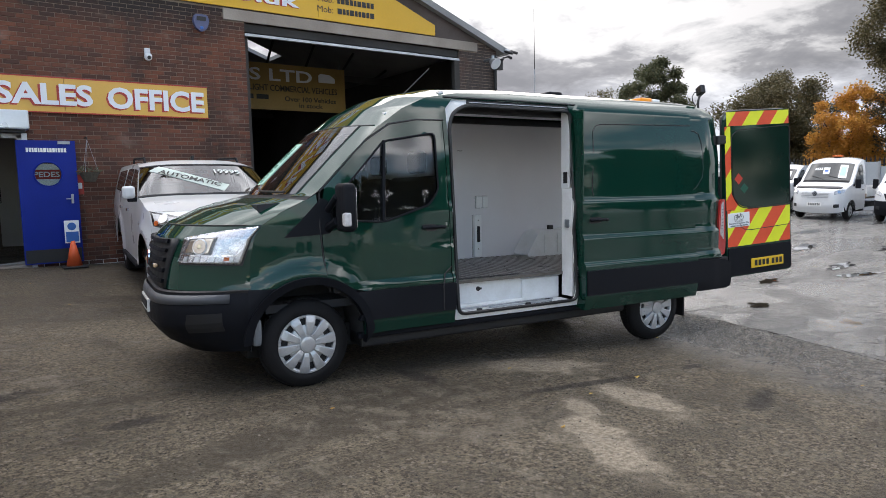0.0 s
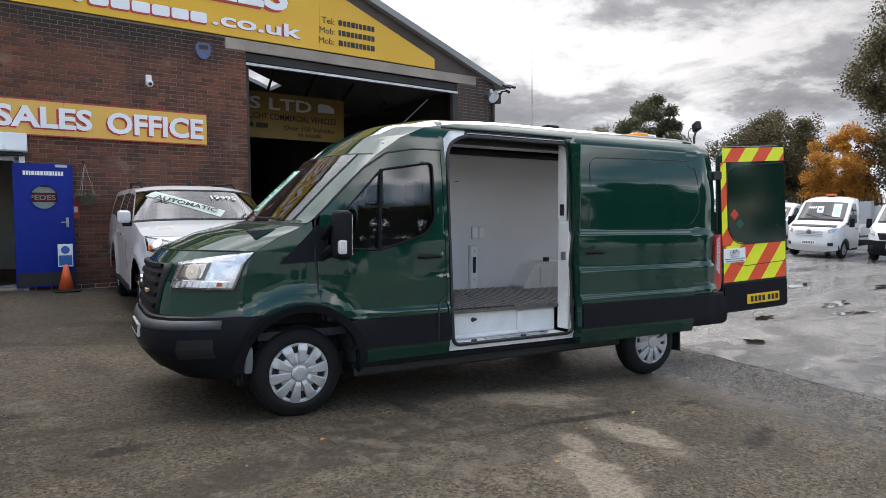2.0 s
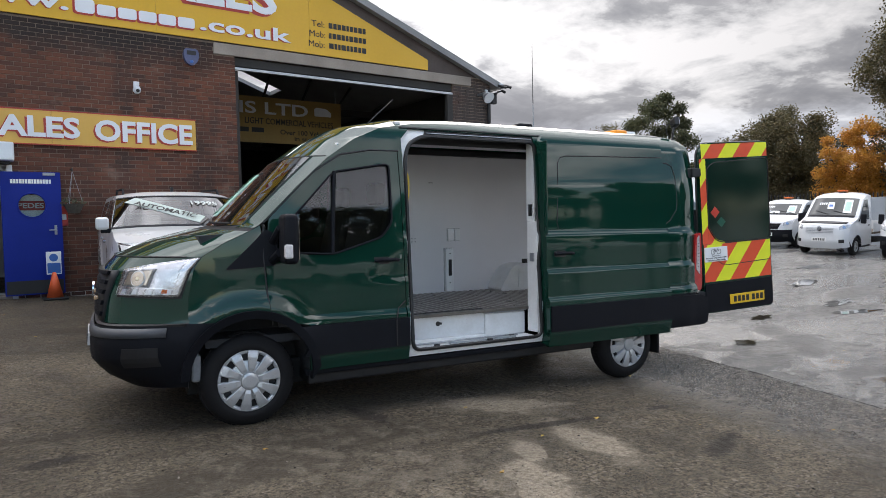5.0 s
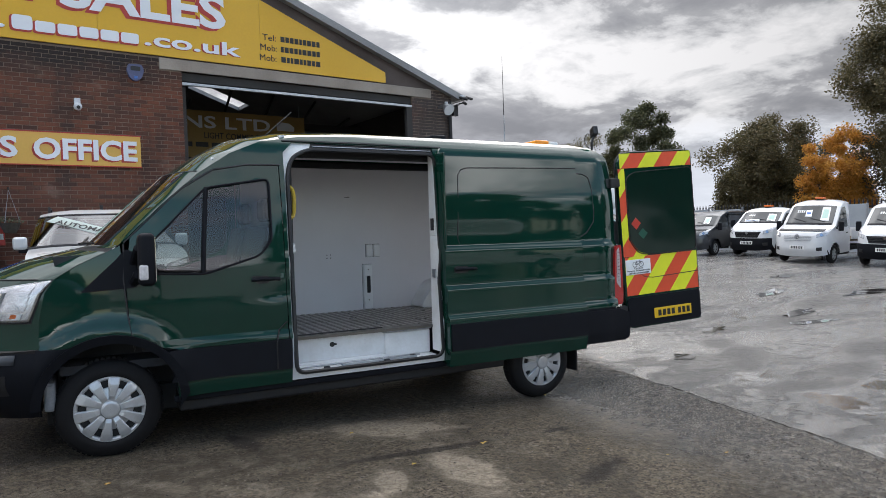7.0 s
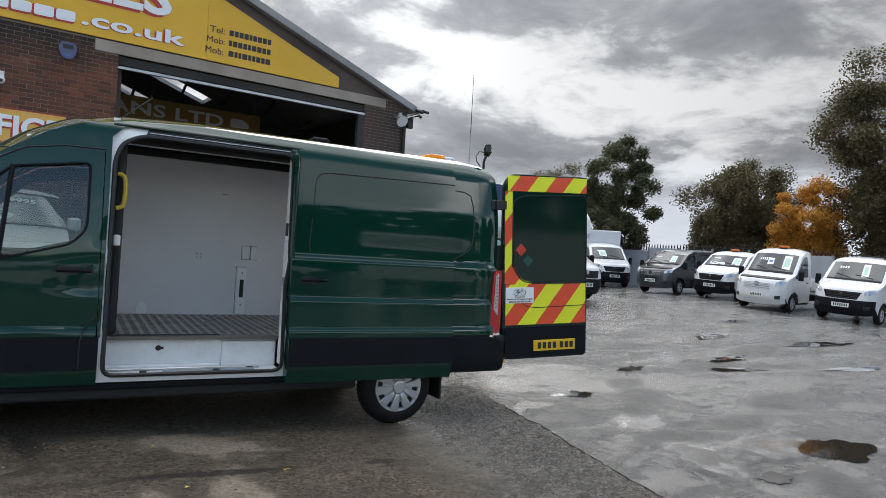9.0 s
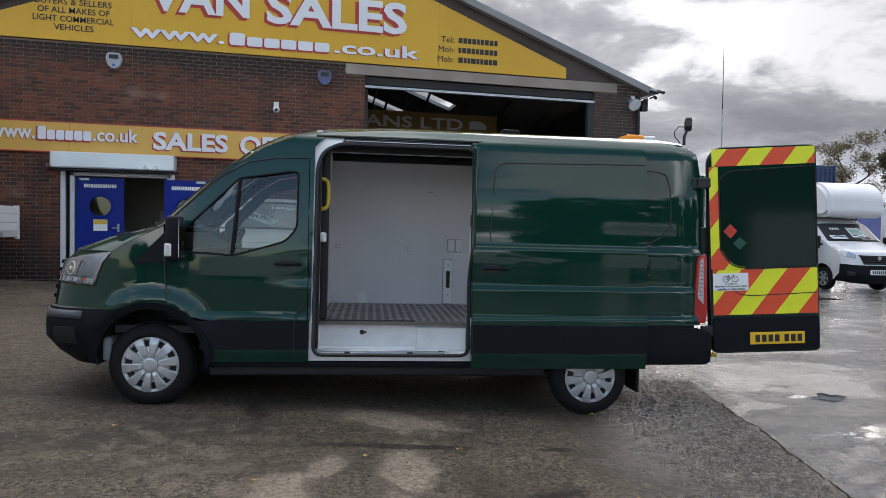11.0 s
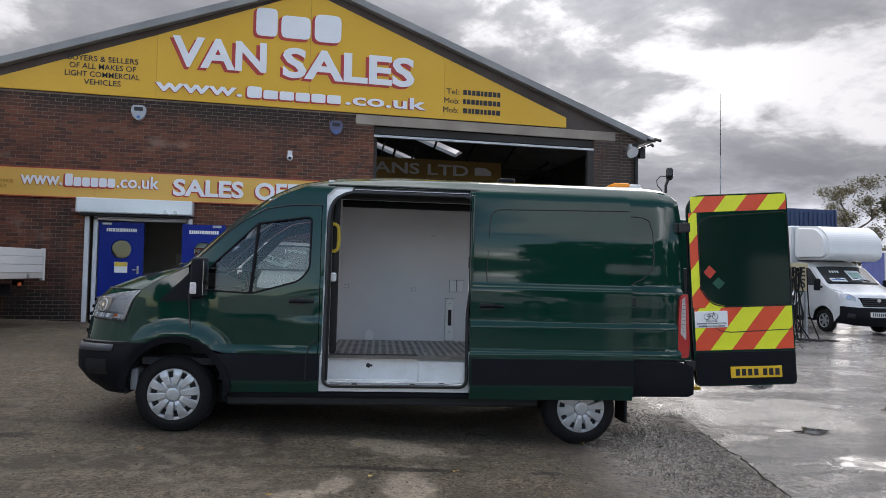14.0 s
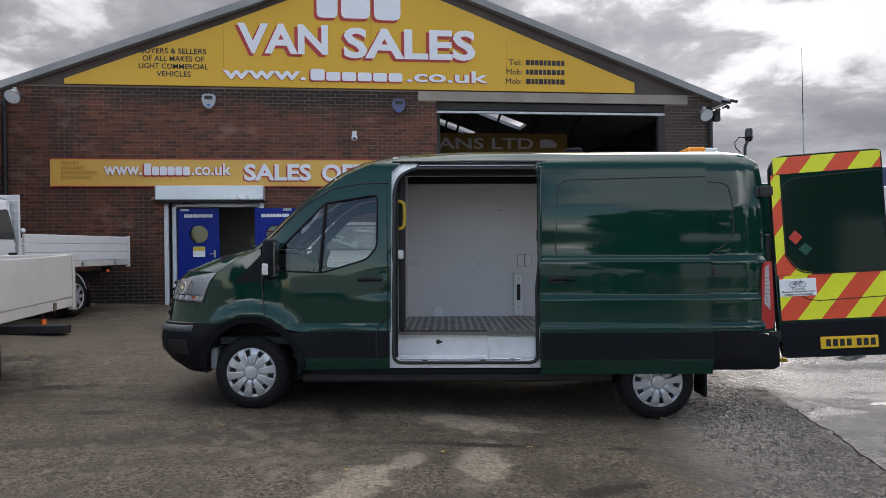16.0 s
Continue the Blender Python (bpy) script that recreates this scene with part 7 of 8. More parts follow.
part("tail_lamp", prism(round_poly([(4.625, 0.735), (4.76, 0.735), (4.785, 0.85), (4.75, 1.36), (4.68, 1.345), (4.64, 0.95)], 0.03, 3), 2 * YC - 0.10, 2 * YC + 0.005), RED_LENS, van)
part("rear_step", box((4.84, 0.15, 0.40), (5.02, 0.75, 0.44), 0.012), YELLOW_PLASTIC, van, "yellow-edged rear step")
part("step_arm", box((4.70, 0.3, 0.37), (4.9, 0.36, 0.40), 0.006), DARK, van)

# on the roof
beacon = part("beacon_bar", box((4.33, 0.80, 2.47), (4.66, 1.20, 2.50), 0.012), PAPER, van, "amber beacon bar on the roof")
part("amber_lens", box((4.34, 0.81, 2.50), (4.52, 1.19, 2.545), 0.014), AMBER, beacon)
part("clear_lens", box((4.522, 0.81, 2.50), (4.65, 1.19, 2.535), 0.012), PAPER, beacon)
for _y in (0.84, 1.12):
    part("foot", box((4.36, _y, 2.43), (4.62, _y + 0.04, 2.475), 0.006), SEAL, beacon)
lampw = part("work_lamp", box((-0.055, -0.03, -0.05), (0.055, 0.03, 0.05), 0.012), SEAL, van, "black work lamp on the roof")
lampw.matrix_basis = pose(4.735, 0.30, 2.575, 0, 18, 70)
part("lens", box((-0.045, -0.036, -0.04), (0.045, -0.0305, 0.04), 0.004), CLEAR_LENS, lampw)
part("lamp_stalk", tube([(4.70, 0.30, 2.38), (4.70, 0.30, 2.46), (4.73, 0.30, 2.53)], 0.014, 6), SEAL, van)
part("lamp_cable", tube([(4.66, 0.30, 2.40), (4.61, 0.30, 2.45), (4.60, 0.30, 2.50), (4.64, 0.30, 2.55), (4.70, 0.30, 2.55)], 0.005, 5), SEAL, van)
part("roof_vent", box((3.08, 0.92, 2.455), (3.26, 1.10, 2.56), 0.02), BLACK_TRIM, van, "dark square roof vent")
part("roof_vent_base", box((3.03, 0.87, 2.445), (3.31, 1.15, 2.47), 0.01), STEEL, van)
part("aerial", tube([(1.30, 0.97, 2.42), (1.36, 0.97, 2.46), (1.62, 0.97, 2.70)], 0.006, 6), SEAL, van, "short black whip aerial")


# ---------- other vehicles ----------
DGLASS = surf("dark_vehicle_glass", (0.035, 0.039, 0.040), (0.065, 0.07, 0.07), 2.5, 30, (0.03, 0.07), 0.0, coat=0.0, spec=0.45)
BOX_WHITE = surf("white_box_panel", (0.70, 0.71, 0.72), (0.60, 0.61, 0.61), 1.2, 30, (0.35, 0.5), 0.03)
RIM = surf("painted_steel_rim", (0.50, 0.51, 0.52), (0.36, 0.37, 0.38), 9, 60, (0.35, 0.5), 0.05, metal=0.4)
DECK = surf("dropside_board", (0.62, 0.60, 0.56), (0.52, 0.50, 0.46), 1.6, 30, (0.3, 0.45), 0.03, coat=0.3)


PGLASS = surf("black_side_glass", (0.008, 0.009, 0.010), (0.014, 0.015, 0.016), 2.5, 30, (0.04, 0.08), 0.0, coat=0.3)


def simple_wheel(parent, x, y, side, r=0.34, hub=0.21, rim=RIM, width=0.2, spokes=6):
    w = part("wheel", bmesh.new(), RUBBER, parent)
    w.matrix_basis = pose(x, y, r, 0, 0, 0 if side < 0 else 180)
    prof = [(hub, 0.015), (hub * 1.06, 0.0), (r - 0.05, 0.0), (r - 0.012, 0.02), (r, 0.05), (r, width - 0.05), (r - 0.012, width - 0.02), (hub, width)]
    bm = bmesh.new()
    n = 32
    rings = [[bm.verts.new((p[0] * math.cos(2 * math.pi * i / n), p[1], p[0] * math.sin(2 * math.pi * i / n))) for p in prof] for i in range(n)]
    for i in range(n):
        for j in range(len(prof) - 1):
            bm.faces.new((rings[i][j], rings[i][j + 1], rings[(i + 1) % n][j + 1], rings[(i + 1) % n][j]))
    bmesh.ops.recalc_face_normals(bm, faces=bm.faces)
    part("tyre", bm, RUBBER, w, smooth=True)
    bm = bmesh.new()
    cyl(bm, (0, 0.05, 0), "y", hub * 1.01, 0.02, 28)
    part("rim_back", bm, DARK, w)
    bm = bmesh.new()
    cyl(bm, (0, 0.005, 0), "y", hub * 0.3, 0.05, 20)
    for k in range(spokes):
        a = 2 * math.pi * k / spokes
        q = Matrix.Rotation(a, 4, 'Y') @ Matrix.Translation((hub * 0.6, 0.03, 0))
        bmesh.ops.create_cube(bm, size=1, matrix=q @ Matrix.Diagonal((hub * 0.75, 0.03, hub * 0.26, 1)))
    m2 = bpy.data.meshes.new("t")
    t = tube([(hub * 0.96 * math.cos(a), 0.02, hub * 0.96 * math.sin(a)) for a in (2 * math.pi * i / 28 for i in range(28))], 0.014, 5, True)
    t.to_mesh(m2)
    t.free()
    bm.from_mesh(m2)
    part("rim", bm, rim, w)
    return w


def light_vehicle(label, m, paint=None, H=2.28, W=2.0, cab_end=2.35, L=5.6, rear="flat", bumper=None, grille="black", beacon=False, cards=(), nose=1.0, category="van", group="vans parked in a row", name="parked_van", bar=False):
    """A parked van or light truck; its nose points along -x of its pose, its wheels stand at z = 0."""
    paint = paint or WHITE_PAINT
    v = thing(name, label, category, m, group)
    k = H / 2.28
    hw = W / 2
    rows = [(0.12, 0.26, 0.44, 0.34, 4), (0.0, 0.52, 0.38, 0.56, 5), (0.02, 0.80, 0.38, 0.82, 5), (0.05, 1.02 * nose, 0.40, 1.03 * nose, 4.5), (0.12, 1.18 * nose, 0.46, 1.18 * nose, 3.6),
            (0.60, 1.36 * nose, 0.82, 1.34 * nose, 3.0), (0.92, 1.46 * nose, 1.06, 1.44 * nose, 3.0), (1.52, 2.06 * k, 1.64, 2.01 * k, 3.0), (1.78, 2.22 * k, 1.90, 2.12 * k, 2.3), (2.1, 2.27 * k, 2.15, 2.17 * k, 2.4), (cab_end, 2.28 * k, cab_end, 2.18 * k, 2.5)]

    def hwz(z):
        return hw - 0.13 * max(0.0, (z - 1.0) / (H - 1.0)) ** 1.5 - 0.05 * max(0.0, (z - H + 0.25) / 0.25) ** 2
    lo = Loft(rows, 0.0, lambda xs, zs: hwz(zs) - (0.06 * ((0.9 - xs) / 0.5) ** 2 if xs < 0.9 else 0))
    vs = spread(18)
    bl = bumper or BLACK_TRIM
    part("bumper", lo.sheet(0, 2, 6, vs), bl, v, smooth=True)
    part("front_panel", lo.sheet(2, 5, 9, vs), paint, v, smooth=True)
    part("bonnet", lo.sheet(5, 6, 4, vs), paint, v, smooth=True)
    part("windscreen", lo.sheet(6, 7, 6, [0.88 * q for q in vs], 0.004), DGLASS, v, smooth=True)
    for s in (-1, 1):
        part("windscreen_pillar", lo.sheet(6, 7, 6, [s * (0.88 + 0.03 * q) for q in range(5)], 0.004), paint, v, smooth=True)
    part("scuttle", lo.patch([(5.85, -0.86), (6.08, -0.86), (6.08, 0.86), (5.85, 0.86)], 1, 14, 0.008), BLACK_TRIM, v, "black strip under the windscreen")
    part("roof", lo.sheet(7, 10, 10, vs), paint, v, smooth=True)
    g = part("grille", lo.patch([(2.12, -0.50), (3.35, -0.62), (3.35, 0.62), (2.12, 0.50)], 4, 10, 0.012), BLACK_TRIM if grille == "black" else paint, v)
    for i in range(4):
        s0 = 2.25 + 0.27 * i
        part("slat", lo.patch([(s0, -0.52), (s0 + 0.10, -0.52), (s0 + 0.10, 0.52), (s0, 0.52)], 1, 8, 0.024), STEEL if grille == "chrome" else SEAL, g)
    part("emblem", cyl(bmesh.new(), lo.at(2.95, 0, 0.03), (-1, 0, 0), 0.09 if grille == "chrome" else 0.06, 0.012, 18), CHROME, g)
    if grille == "chrome":
        part("bonnet_guard", lo.patch([(4.15, -0.85), (4.5, -0.85), (4.5, 0.85), (4.15, 0.85)], 1, 12, 0.03), SEAL, v)
    for s in (-1, 1):
        h = part("headlamp", lo.patch([(2.75, s * 0.70), (3.45, s * 0.68), (4.75, s * 0.985), (3.15, s * 0.975)], 8, 10, 0.010), surf("lamp_glass", (0.62, 0.64, 0.66), (0.25, 0.26, 0.28), 9, 40, (0.08, 0.2), 0.1, metal=0.3, coat=1.0), v, "clear headlamp")
        part("bulb", cyl(bmesh.new(), lo.at(3.35, s * 0.83, 0.012), lo.at(3.35, s * 0.83, 0.1) - lo.at(3.35, s * 0.83, 0.0), 0.06, 0.01, 14), CHROME, h)
        part("fog_lamp", lo.patch([(0.8, s * 0.72), (1.3, s * 0.72), (1.3, s * 0.88), (0.8, s * 0.88)], 2, 3, 0.006), SEAL, v)
        mi = part("door_mirror", box((1.02, s * (hw + 0.02) - 0.09, 1.22 * nose), (1.12, s * (hw + 0.02) + 0.09 + 0.12 * s * s * 0, 1.58 * nose), 0.03), BLACK_TRIM, v, "black door mirror")
        mi.location = (0, s * 0.13, 0)
        part("mirror_arm", box((1.05, s * (hw - 0.06) - 0.05, 1.30 * nose), (1.10, s * (hw + 0.05) + 0.03, 1.36 * nose), 0.01), BLACK_TRIM, v)
    pl = part("number_plate", lo.patch([(1.05, -0.28), (1.55, -0.28), (1.55, 0.28), (1.05, 0.28)], 1, 4, 0.014), PLATE_WHITE, v)
    for i in range(7):
        a = -0.23 + 0.068 * i
        part("plate_mark", lo.patch([(1.14, a), (1.46, a), (1.46, a + 0.04), (1.14, a + 0.04)], 1, 1, 0.017), INK, pl)
    part("wiper", tube([lo.at(6.15, -0.6, 0.02), lo.at(6.3, -0.05, 0.02)], 0.012, 5), SEAL, v)
    part("wiper", tube([lo.at(6.12, 0.1, 0.02), lo.at(6.3, 0.6, 0.02)], 0.012, 5), SEAL, v)
    side_end = cab_end
    edge = [(r[2], r[3]) for r in rows]
    for s in (-1, 1):
        poly = [(0.56, 0.34)] + [(e[0], e[1]) for e in edge[1:]] + [(side_end, 0.40)] + arch(0.98, 0.36, 0.42, 0, 180, 12)

        def sk(x, z):
            return -(hwz(z) - (0.06 * ((0.9 - x) / 0.5) ** 2 if x < 0.9 else 0))
        wf = round_poly([(1.10, 1.36 * nose), (1.72, 1.98 * k), (2.05, 2.02 * k), (2.12, 1.36 * nose)], 0.05, 3)
        for nm, pp, mt, o in (("cab_side", poly, paint, 0.0), ("side_window", wf, DGLASS, 0.006)):
            bm = panel(pp, lambda x, z: sk(x, z) - o, (), 0.25, 0.15, 0.02 if o else 0)
            if s > 0:
                for q in bm.verts:
                    q.co.y = -q.co.y
                bmesh.ops.reverse_faces(bm, faces=bm.faces)
            part(nm, bm, mt, v)
        part("door_handle", box((1.95, s * (hw + 0.0) - 0.02, 1.12), (2.1, s * (hw + 0.0) + 0.02, 1.16), 0.008), SEAL, v)
        part("sill", box((1.4, s * (hw - 0.08) - 0.05, 0.30), (cab_end, s * (hw - 0.08) + 0.07, 0.42), 0.015), BLACK_TRIM, v)
        part("arch_liner", box((0.54, s * (hw - 0.30) - 0.05, 0.3), (1.42, s * (hw - 0.30) + 0.05, 0.82)), DARK, v)
        for x in (0.98, L - 1.15):
            simple_wheel(v, x, s * (hw - 0.03), s)
    part("underframe", box((0.4, -0.5, 0.36), (L - 0.1, 0.5, 0.56), 0.02), DARK, v)
    if rear == "van":
        for s in (-1, 1):
            part("body_side", box((cab_end, s * (hw - 0.03) - 0.03, 0.40), (L, s * (hw - 0.03) + 0.03, H - 0.2), 0.02), paint, v)
        part("body_roof", box((cab_end, -hw + 0.05, H - 0.22), (L, hw - 0.05, H), 0.10, 4), paint, v)
        part("body_rear", box((L - 0.05, -hw + 0.02, 0.42), (L, hw - 0.02, H - 0.1), 0.02), paint, v)
    else:
        part("cab_back", box((cab_end - 0.05, -hw + 0.08, 0.5), (cab_end, hw - 0.08, H - 0.12), 0.02), paint, v)
    if rear == "flat":
        part("deck", box((cab_end + 0.06, -hw - 0.03, 0.78), (L, hw + 0.03, 0.86), 0.01), OAK, v)
        for s in (-1, 1):
            part("drop_side", box((cab_end + 0.08, s * (hw + 0.03) - 0.015, 0.86), (L, s * (hw + 0.03) + 0.015, 1.24), 0.006), BOX_WHITE, v)
        part("tail_board", box((L - 0.03, -hw, 0.86), (L, hw, 1.24), 0.006), BOX_WHITE, v)
    if rear in ("luton", "box"):
        h1 = 3.22 if rear == "luton" else 3.0
        x0 = cab_end + 0.05
        part("box_body", box((x0, -hw - 0.06, 0.72), (L + 0.7, hw + 0.06, h1), 0.05, 3), BOX_WHITE, v, "white box body")
        if rear == "luton":
            pod = round_poly([(x0 + 0.05, H - 0.04), (1.12, H - 0.02), (0.92, H + 0.12), (1.02, h1 - 0.35), (1.40, h1 - 0.05), (x0 + 0.05, h1)], 0.22, 6)
            bm = prism(pod, -hw + 0.03, hw - 0.03)
            bmesh.ops.bevel(bm, geom=[e for e in bm.edges if abs(e.verts[0].co.y - e.verts[1].co.y) < 1e-4], offset=0.10, segments=3, affect='EDGES', clamp_overlap=True)
            part("roof_pod", bm, BOX_WHITE, v, "white moulded pod over the cab")
        else:
            for s in (-1, 1):
                part("curtain", box((x0 + 0.06, s * (hw + 0.065) - 0.006, 0.8), (L + 0.65, s * (hw + 0.065) + 0.006, h1 - 0.08)), BLUE_CURTAIN, v, "blue side curtain")
    if beacon:
        b = part("beacon", box((1.95, -0.18, H + 0.02), (2.15, 0.18, H + 0.09), 0.02), AMBER_DULL, v, "orange roof beacon")
        part("beacon_foot", box((1.98, -0.12, H - 0.03), (2.12, 0.12, H + 0.02), 0.006), SEAL, b)
    if bar:
        part("roof_bar", box((2.0, -0.75, H + 0.01), (2.06, 0.75, H + 0.04), 0.01), SEAL, v)
        for y in (-0.6, 0.6):
            part("bar_foot", box((2.0, y - 0.03, H - 0.06), (2.06, y + 0.03, H + 0.03), 0.006), SEAL, v)
    for (v0, v1, s0, s1, mt, words) in cards:
        c = part("windscreen_card", lo.patch([(s0, v0), (s1, v0 + 0.04), (s1, v1 + 0.04), (s0, v1)], 4, 4, 0.012), mt, v, "sale card inside the windscreen")
        part("card_mark", lo.patch([(s0 + 0.12, v0 + 0.06), (s1 - 0.12, v0 + 0.08), (s1 - 0.12, v1 - 0.02), (s0 + 0.12, v1 - 0.04)], 3, 3, 0.0145), SIGN_BLUE if words == "b" else surf("card_text_green", (0.50, 0.68, 0.60), (0.42, 0.60, 0.52), 14, 50, (0.6, 0.7), 0), c)
    # price figures along the top of the screen
    for i in range(4):
        a = 0.28 + 0.085 * i
        part("price_mark", lo.patch([(6.62, a), (6.74, a), (6.74, a + 0.05), (6.62, a + 0.05)], 1, 1, 0.010), PAPER, v)
    return v


def stand(x, y, yaw, pitch=0.0):
    """A pose on the yard, tilted to its fall."""
    e = 0.8
    gx, gy = (ground_z(x + e, y) - ground_z(x - e, y)) / (2 * e), (ground_z(x, y + e) - ground_z(x, y - e)) / (2 * e)
    n = Vector((-gx, -gy, 1)).normalized()
    q = Vector((0, 0, 1)).rotation_difference(n).to_matrix().to_4x4()
    return Matrix.Translation((x, y, ground_z(x, y) + 0.004)) @ q @ pose(0, 0, 0, 0, 0, yaw)


light_vehicle("white flatbed truck with a black bumper and sale card", stand(24.9, 4.52, 3), H=2.32, W=2.05, rear="flat", cards=[(-0.45, -0.22, 6.2, 6.9, PAPER, "g")], bar=True, name="flatbed_truck", category="truck")
light_vehicle("white flatbed truck with a chrome grille and beacon", stand(24.6, 7.35, 3), H=2.42, W=1.98, rear="flat", bumper=WHITE_PAINT, grille="chrome", beacon=True, cards=[(-0.72, -0.42, 6.2, 6.9, PAPER, "g"), (-0.05, 0.2, 6.4, 6.75, PAPER, "b")], name="flatbed_truck", category="truck")
light_vehicle("white flatbed truck with a black grille and beacon", stand(26.6, 10.47, 3), H=2.14, W=2.0, rear="flat", beacon=True, cards=[(-0.75, -0.40, 6.15, 6.8, PAPER, "g"), (-0.1, 0.6, 6.1, 6.3, PAPER, "b")], name="flatbed_truck", category="truck")
light_vehicle("dark grey panel van with a sale card inside", stand(25.9, 12.98, 4), paint=NAVY, H=2.05, W=1.95, cab_end=2.2, L=5.0, rear="van", bumper=NAVY, grille="chrome", cards=[(-0.65, -0.35, 6.15, 6.8, PAPER, "g")], nose=0.95)
light_vehicle("white luton van with a moulded roof pod", stand(17.4, 9.3, 85), H=2.16, W=2.0, rear="luton", cards=[(-0.5, 0.0, 6.2, 6.75, PAPER, "g"), (0.2, 0.7, 6.1, 6.3, PAPER, "b")], name="luton_van", group="luton vans by the building")
light_vehicle("white luton van beside the workshop wall", stand(14.75, 10.2, 85), H=2.12, W=2.0, rear="luton", cards=[(-0.55, -0.2, 6.2, 6.8, PAPER, "g")], name="luton_van", group="luton vans by the building")
light_vehicle("white box truck with blue side curtains", stand(27.3, 16.1, 58), H=2.3, W=2.0, rear="box", cards=[(0.1, 0.5, 6.2, 6.7, PAPER, "g")], name="box_truck", category="truck")


# ---------- the white pickup in front of the wall ----------
def pickup(m):
    v = thing("pickup_truck", "white double-cab pickup with a sale banner in its windscreen", "pickup", m)
    rows = [(0.10, 0.40, 0.50, 0.46, 4), (0.0, 0.60, 0.46, 0.62, 5), (0.02, 0.88, 0.46, 0.90, 5), (0.05, 1.06, 0.48, 1.07, 4), (0.13, 1.17, 0.54, 1.15, 3), (0.80, 1.275, 0.95, 1.235, 2.4),
            (1.30, 1.315, 1.46, 1.28, 2.6), (1.93, 1.715, 2.10, 1.67, 2.6), (2.35, 1.79, 2.42, 1.72, 2.3), (3.9, 1.79, 3.9, 1.72, 2.5), (4.9, 1.76, 4.9, 1.69, 2.5), (5.05, 1.68, 5.05, 1.62, 2.5)]
    hw = 0.915

    def hwz(z):
        return hw - 0.17 * max(0.0, (z - 1.05) / 0.72) ** 1.4
    lo = Loft(rows, 0.0, lambda xs, zs: hwz(zs) - (0.05 * ((0.95 - xs) / 0.5) ** 2 if xs < 0.95 else 0))
    vs = spread(20)
    part("bumper", lo.sheet(0, 2, 6, vs), WHITE_PAINT, v, smooth=True)
    part("front_panel", lo.sheet(2, 4, 6, vs), WHITE_PAINT, v, smooth=True)
    part("bonnet", lo.sheet(4, 6, 8, vs, 0.003), WHITE_PAINT, v, smooth=True)
    part("windscreen", lo.sheet(6, 7, 6, vs, 0.004), glass("pickup_screen", (0.34, 0.38, 0.37), 0.75, 1.75), v, smooth=True)
    part("roof", lo.sheet(7, 11, 16, vs), WHITE_PAINT, v, smooth=True)
    part("screen_edge", tube([lo.at(7, q, 0.004) for q in vs], 0.014, 5), SEAL, v)
    part("screen_edge", tube([lo.at(6.02, q, 0.004) for q in vs], 0.02, 5), SEAL, v)
    g = part("grille", lo.patch([(1.4, -0.5), (3.3, -0.62), (3.3, 0.62), (1.4, 0.5)], 5, 10, 0.012), BLACK_TRIM, v)
    for i in range(4):
        part("slat", lo.patch([(1.6 + 0.4 * i, -0.5), (1.75 + 0.4 * i, -0.5), (1.75 + 0.4 * i, 0.5), (1.6 + 0.4 * i, 0.5)], 1, 8, 0.024), CHROME if i == 3 else SEAL, g)
    part("number_plate", lo.patch([(0.75, -0.27), (1.3, -0.27), (1.3, 0.27), (0.75, 0.27)], 1, 4, 0.012), PLATE_WHITE, v)
    for s in (-1, 1):
        h = part("headlamp", lo.patch([(2.25, s * 0.66), (3.35, s * 0.66), (4.05, s * 0.99), (2.55, s * 0.972)], 5, 8, 0.010), surf("pickup_lamp", (0.03, 0.03, 0.035), (0.06, 0.06, 0.065), 14, 40, (0.06, 0.2), 0.1, metal=0.5, coat=1.0), v, "dark-edged headlamp")
        part("reflector", lo.patch([(2.55, s * 0.72), (3.2, s * 0.72), (3.75, s * 0.96), (2.75, s * 0.95)], 4, 6, 0.016), CLEAR_LENS, h)
        part("bulb", cyl(bmesh.new(), lo.at(3.05, s * 0.85, 0.018), lo.at(3.05, s * 0.85, 0.1) - lo.at(3.05, s * 0.85, 0), 0.06, 0.015, 14), CHROME, h)
        part("indicator", cyl(bmesh.new(), lo.at(2.75, s * 0.93, 0.012), lo.at(2.75, s * 0.93, 0.1) - lo.at(2.75, s * 0.93, 0), 0.03, 0.015, 12), AMBER_DULL, h)
        part("fog_pocket", lo.patch([(0.7, s * 0.7), (1.4, s * 0.72), (1.4, s * 0.9), (0.7, s * 0.9)], 2, 4, 0.006), SEAL, v)
        edge = [(r[2], r[3]) for r in rows]
        poly = [(0.52, 0.44)] + edge[1:] + [(5.1, 0.9), (5.05, 0.50)] + arch(4.0, 0.42, 0.45, 0, 180, 12) + arch(0.92, 0.42, 0.45, 0, 180, 12)

        def sk(x, z):
            q = -(hwz(z) - (0.05 * ((0.95 - x) / 0.5) ** 2 if x < 0.95 else 0))
            for cx in (0.92, 4.0):
                r = math.hypot(x - cx, z - 0.42)
                q -= 0.035 * math.exp(-((r - 0.5) / 0.09) ** 2)
            return q
        wins = [round_poly([(1.62, 1.29), (2.16, 1.64), (2.62, 1.67), (2.66, 1.27)], 0.04, 3), round_poly([(2.76, 1.27), (2.73, 1.67), (3.45, 1.66), (3.55, 1.29)], 0.04, 3), round_poly([(3.72, 1.30), (3.65, 1.65), (4.72, 1.62), (4.85, 1.32)], 0.05, 3)]
        for nm, pp, mt, o in [("body_side", poly, WHITE_PAINT, 0.0)] + [("side_window", w, PGLASS, 0.006) for w in wins]:
            bm = panel(pp, lambda x, z: sk(x, z) - o, (), 0.12, 0.06, 0.02 if o else 0)
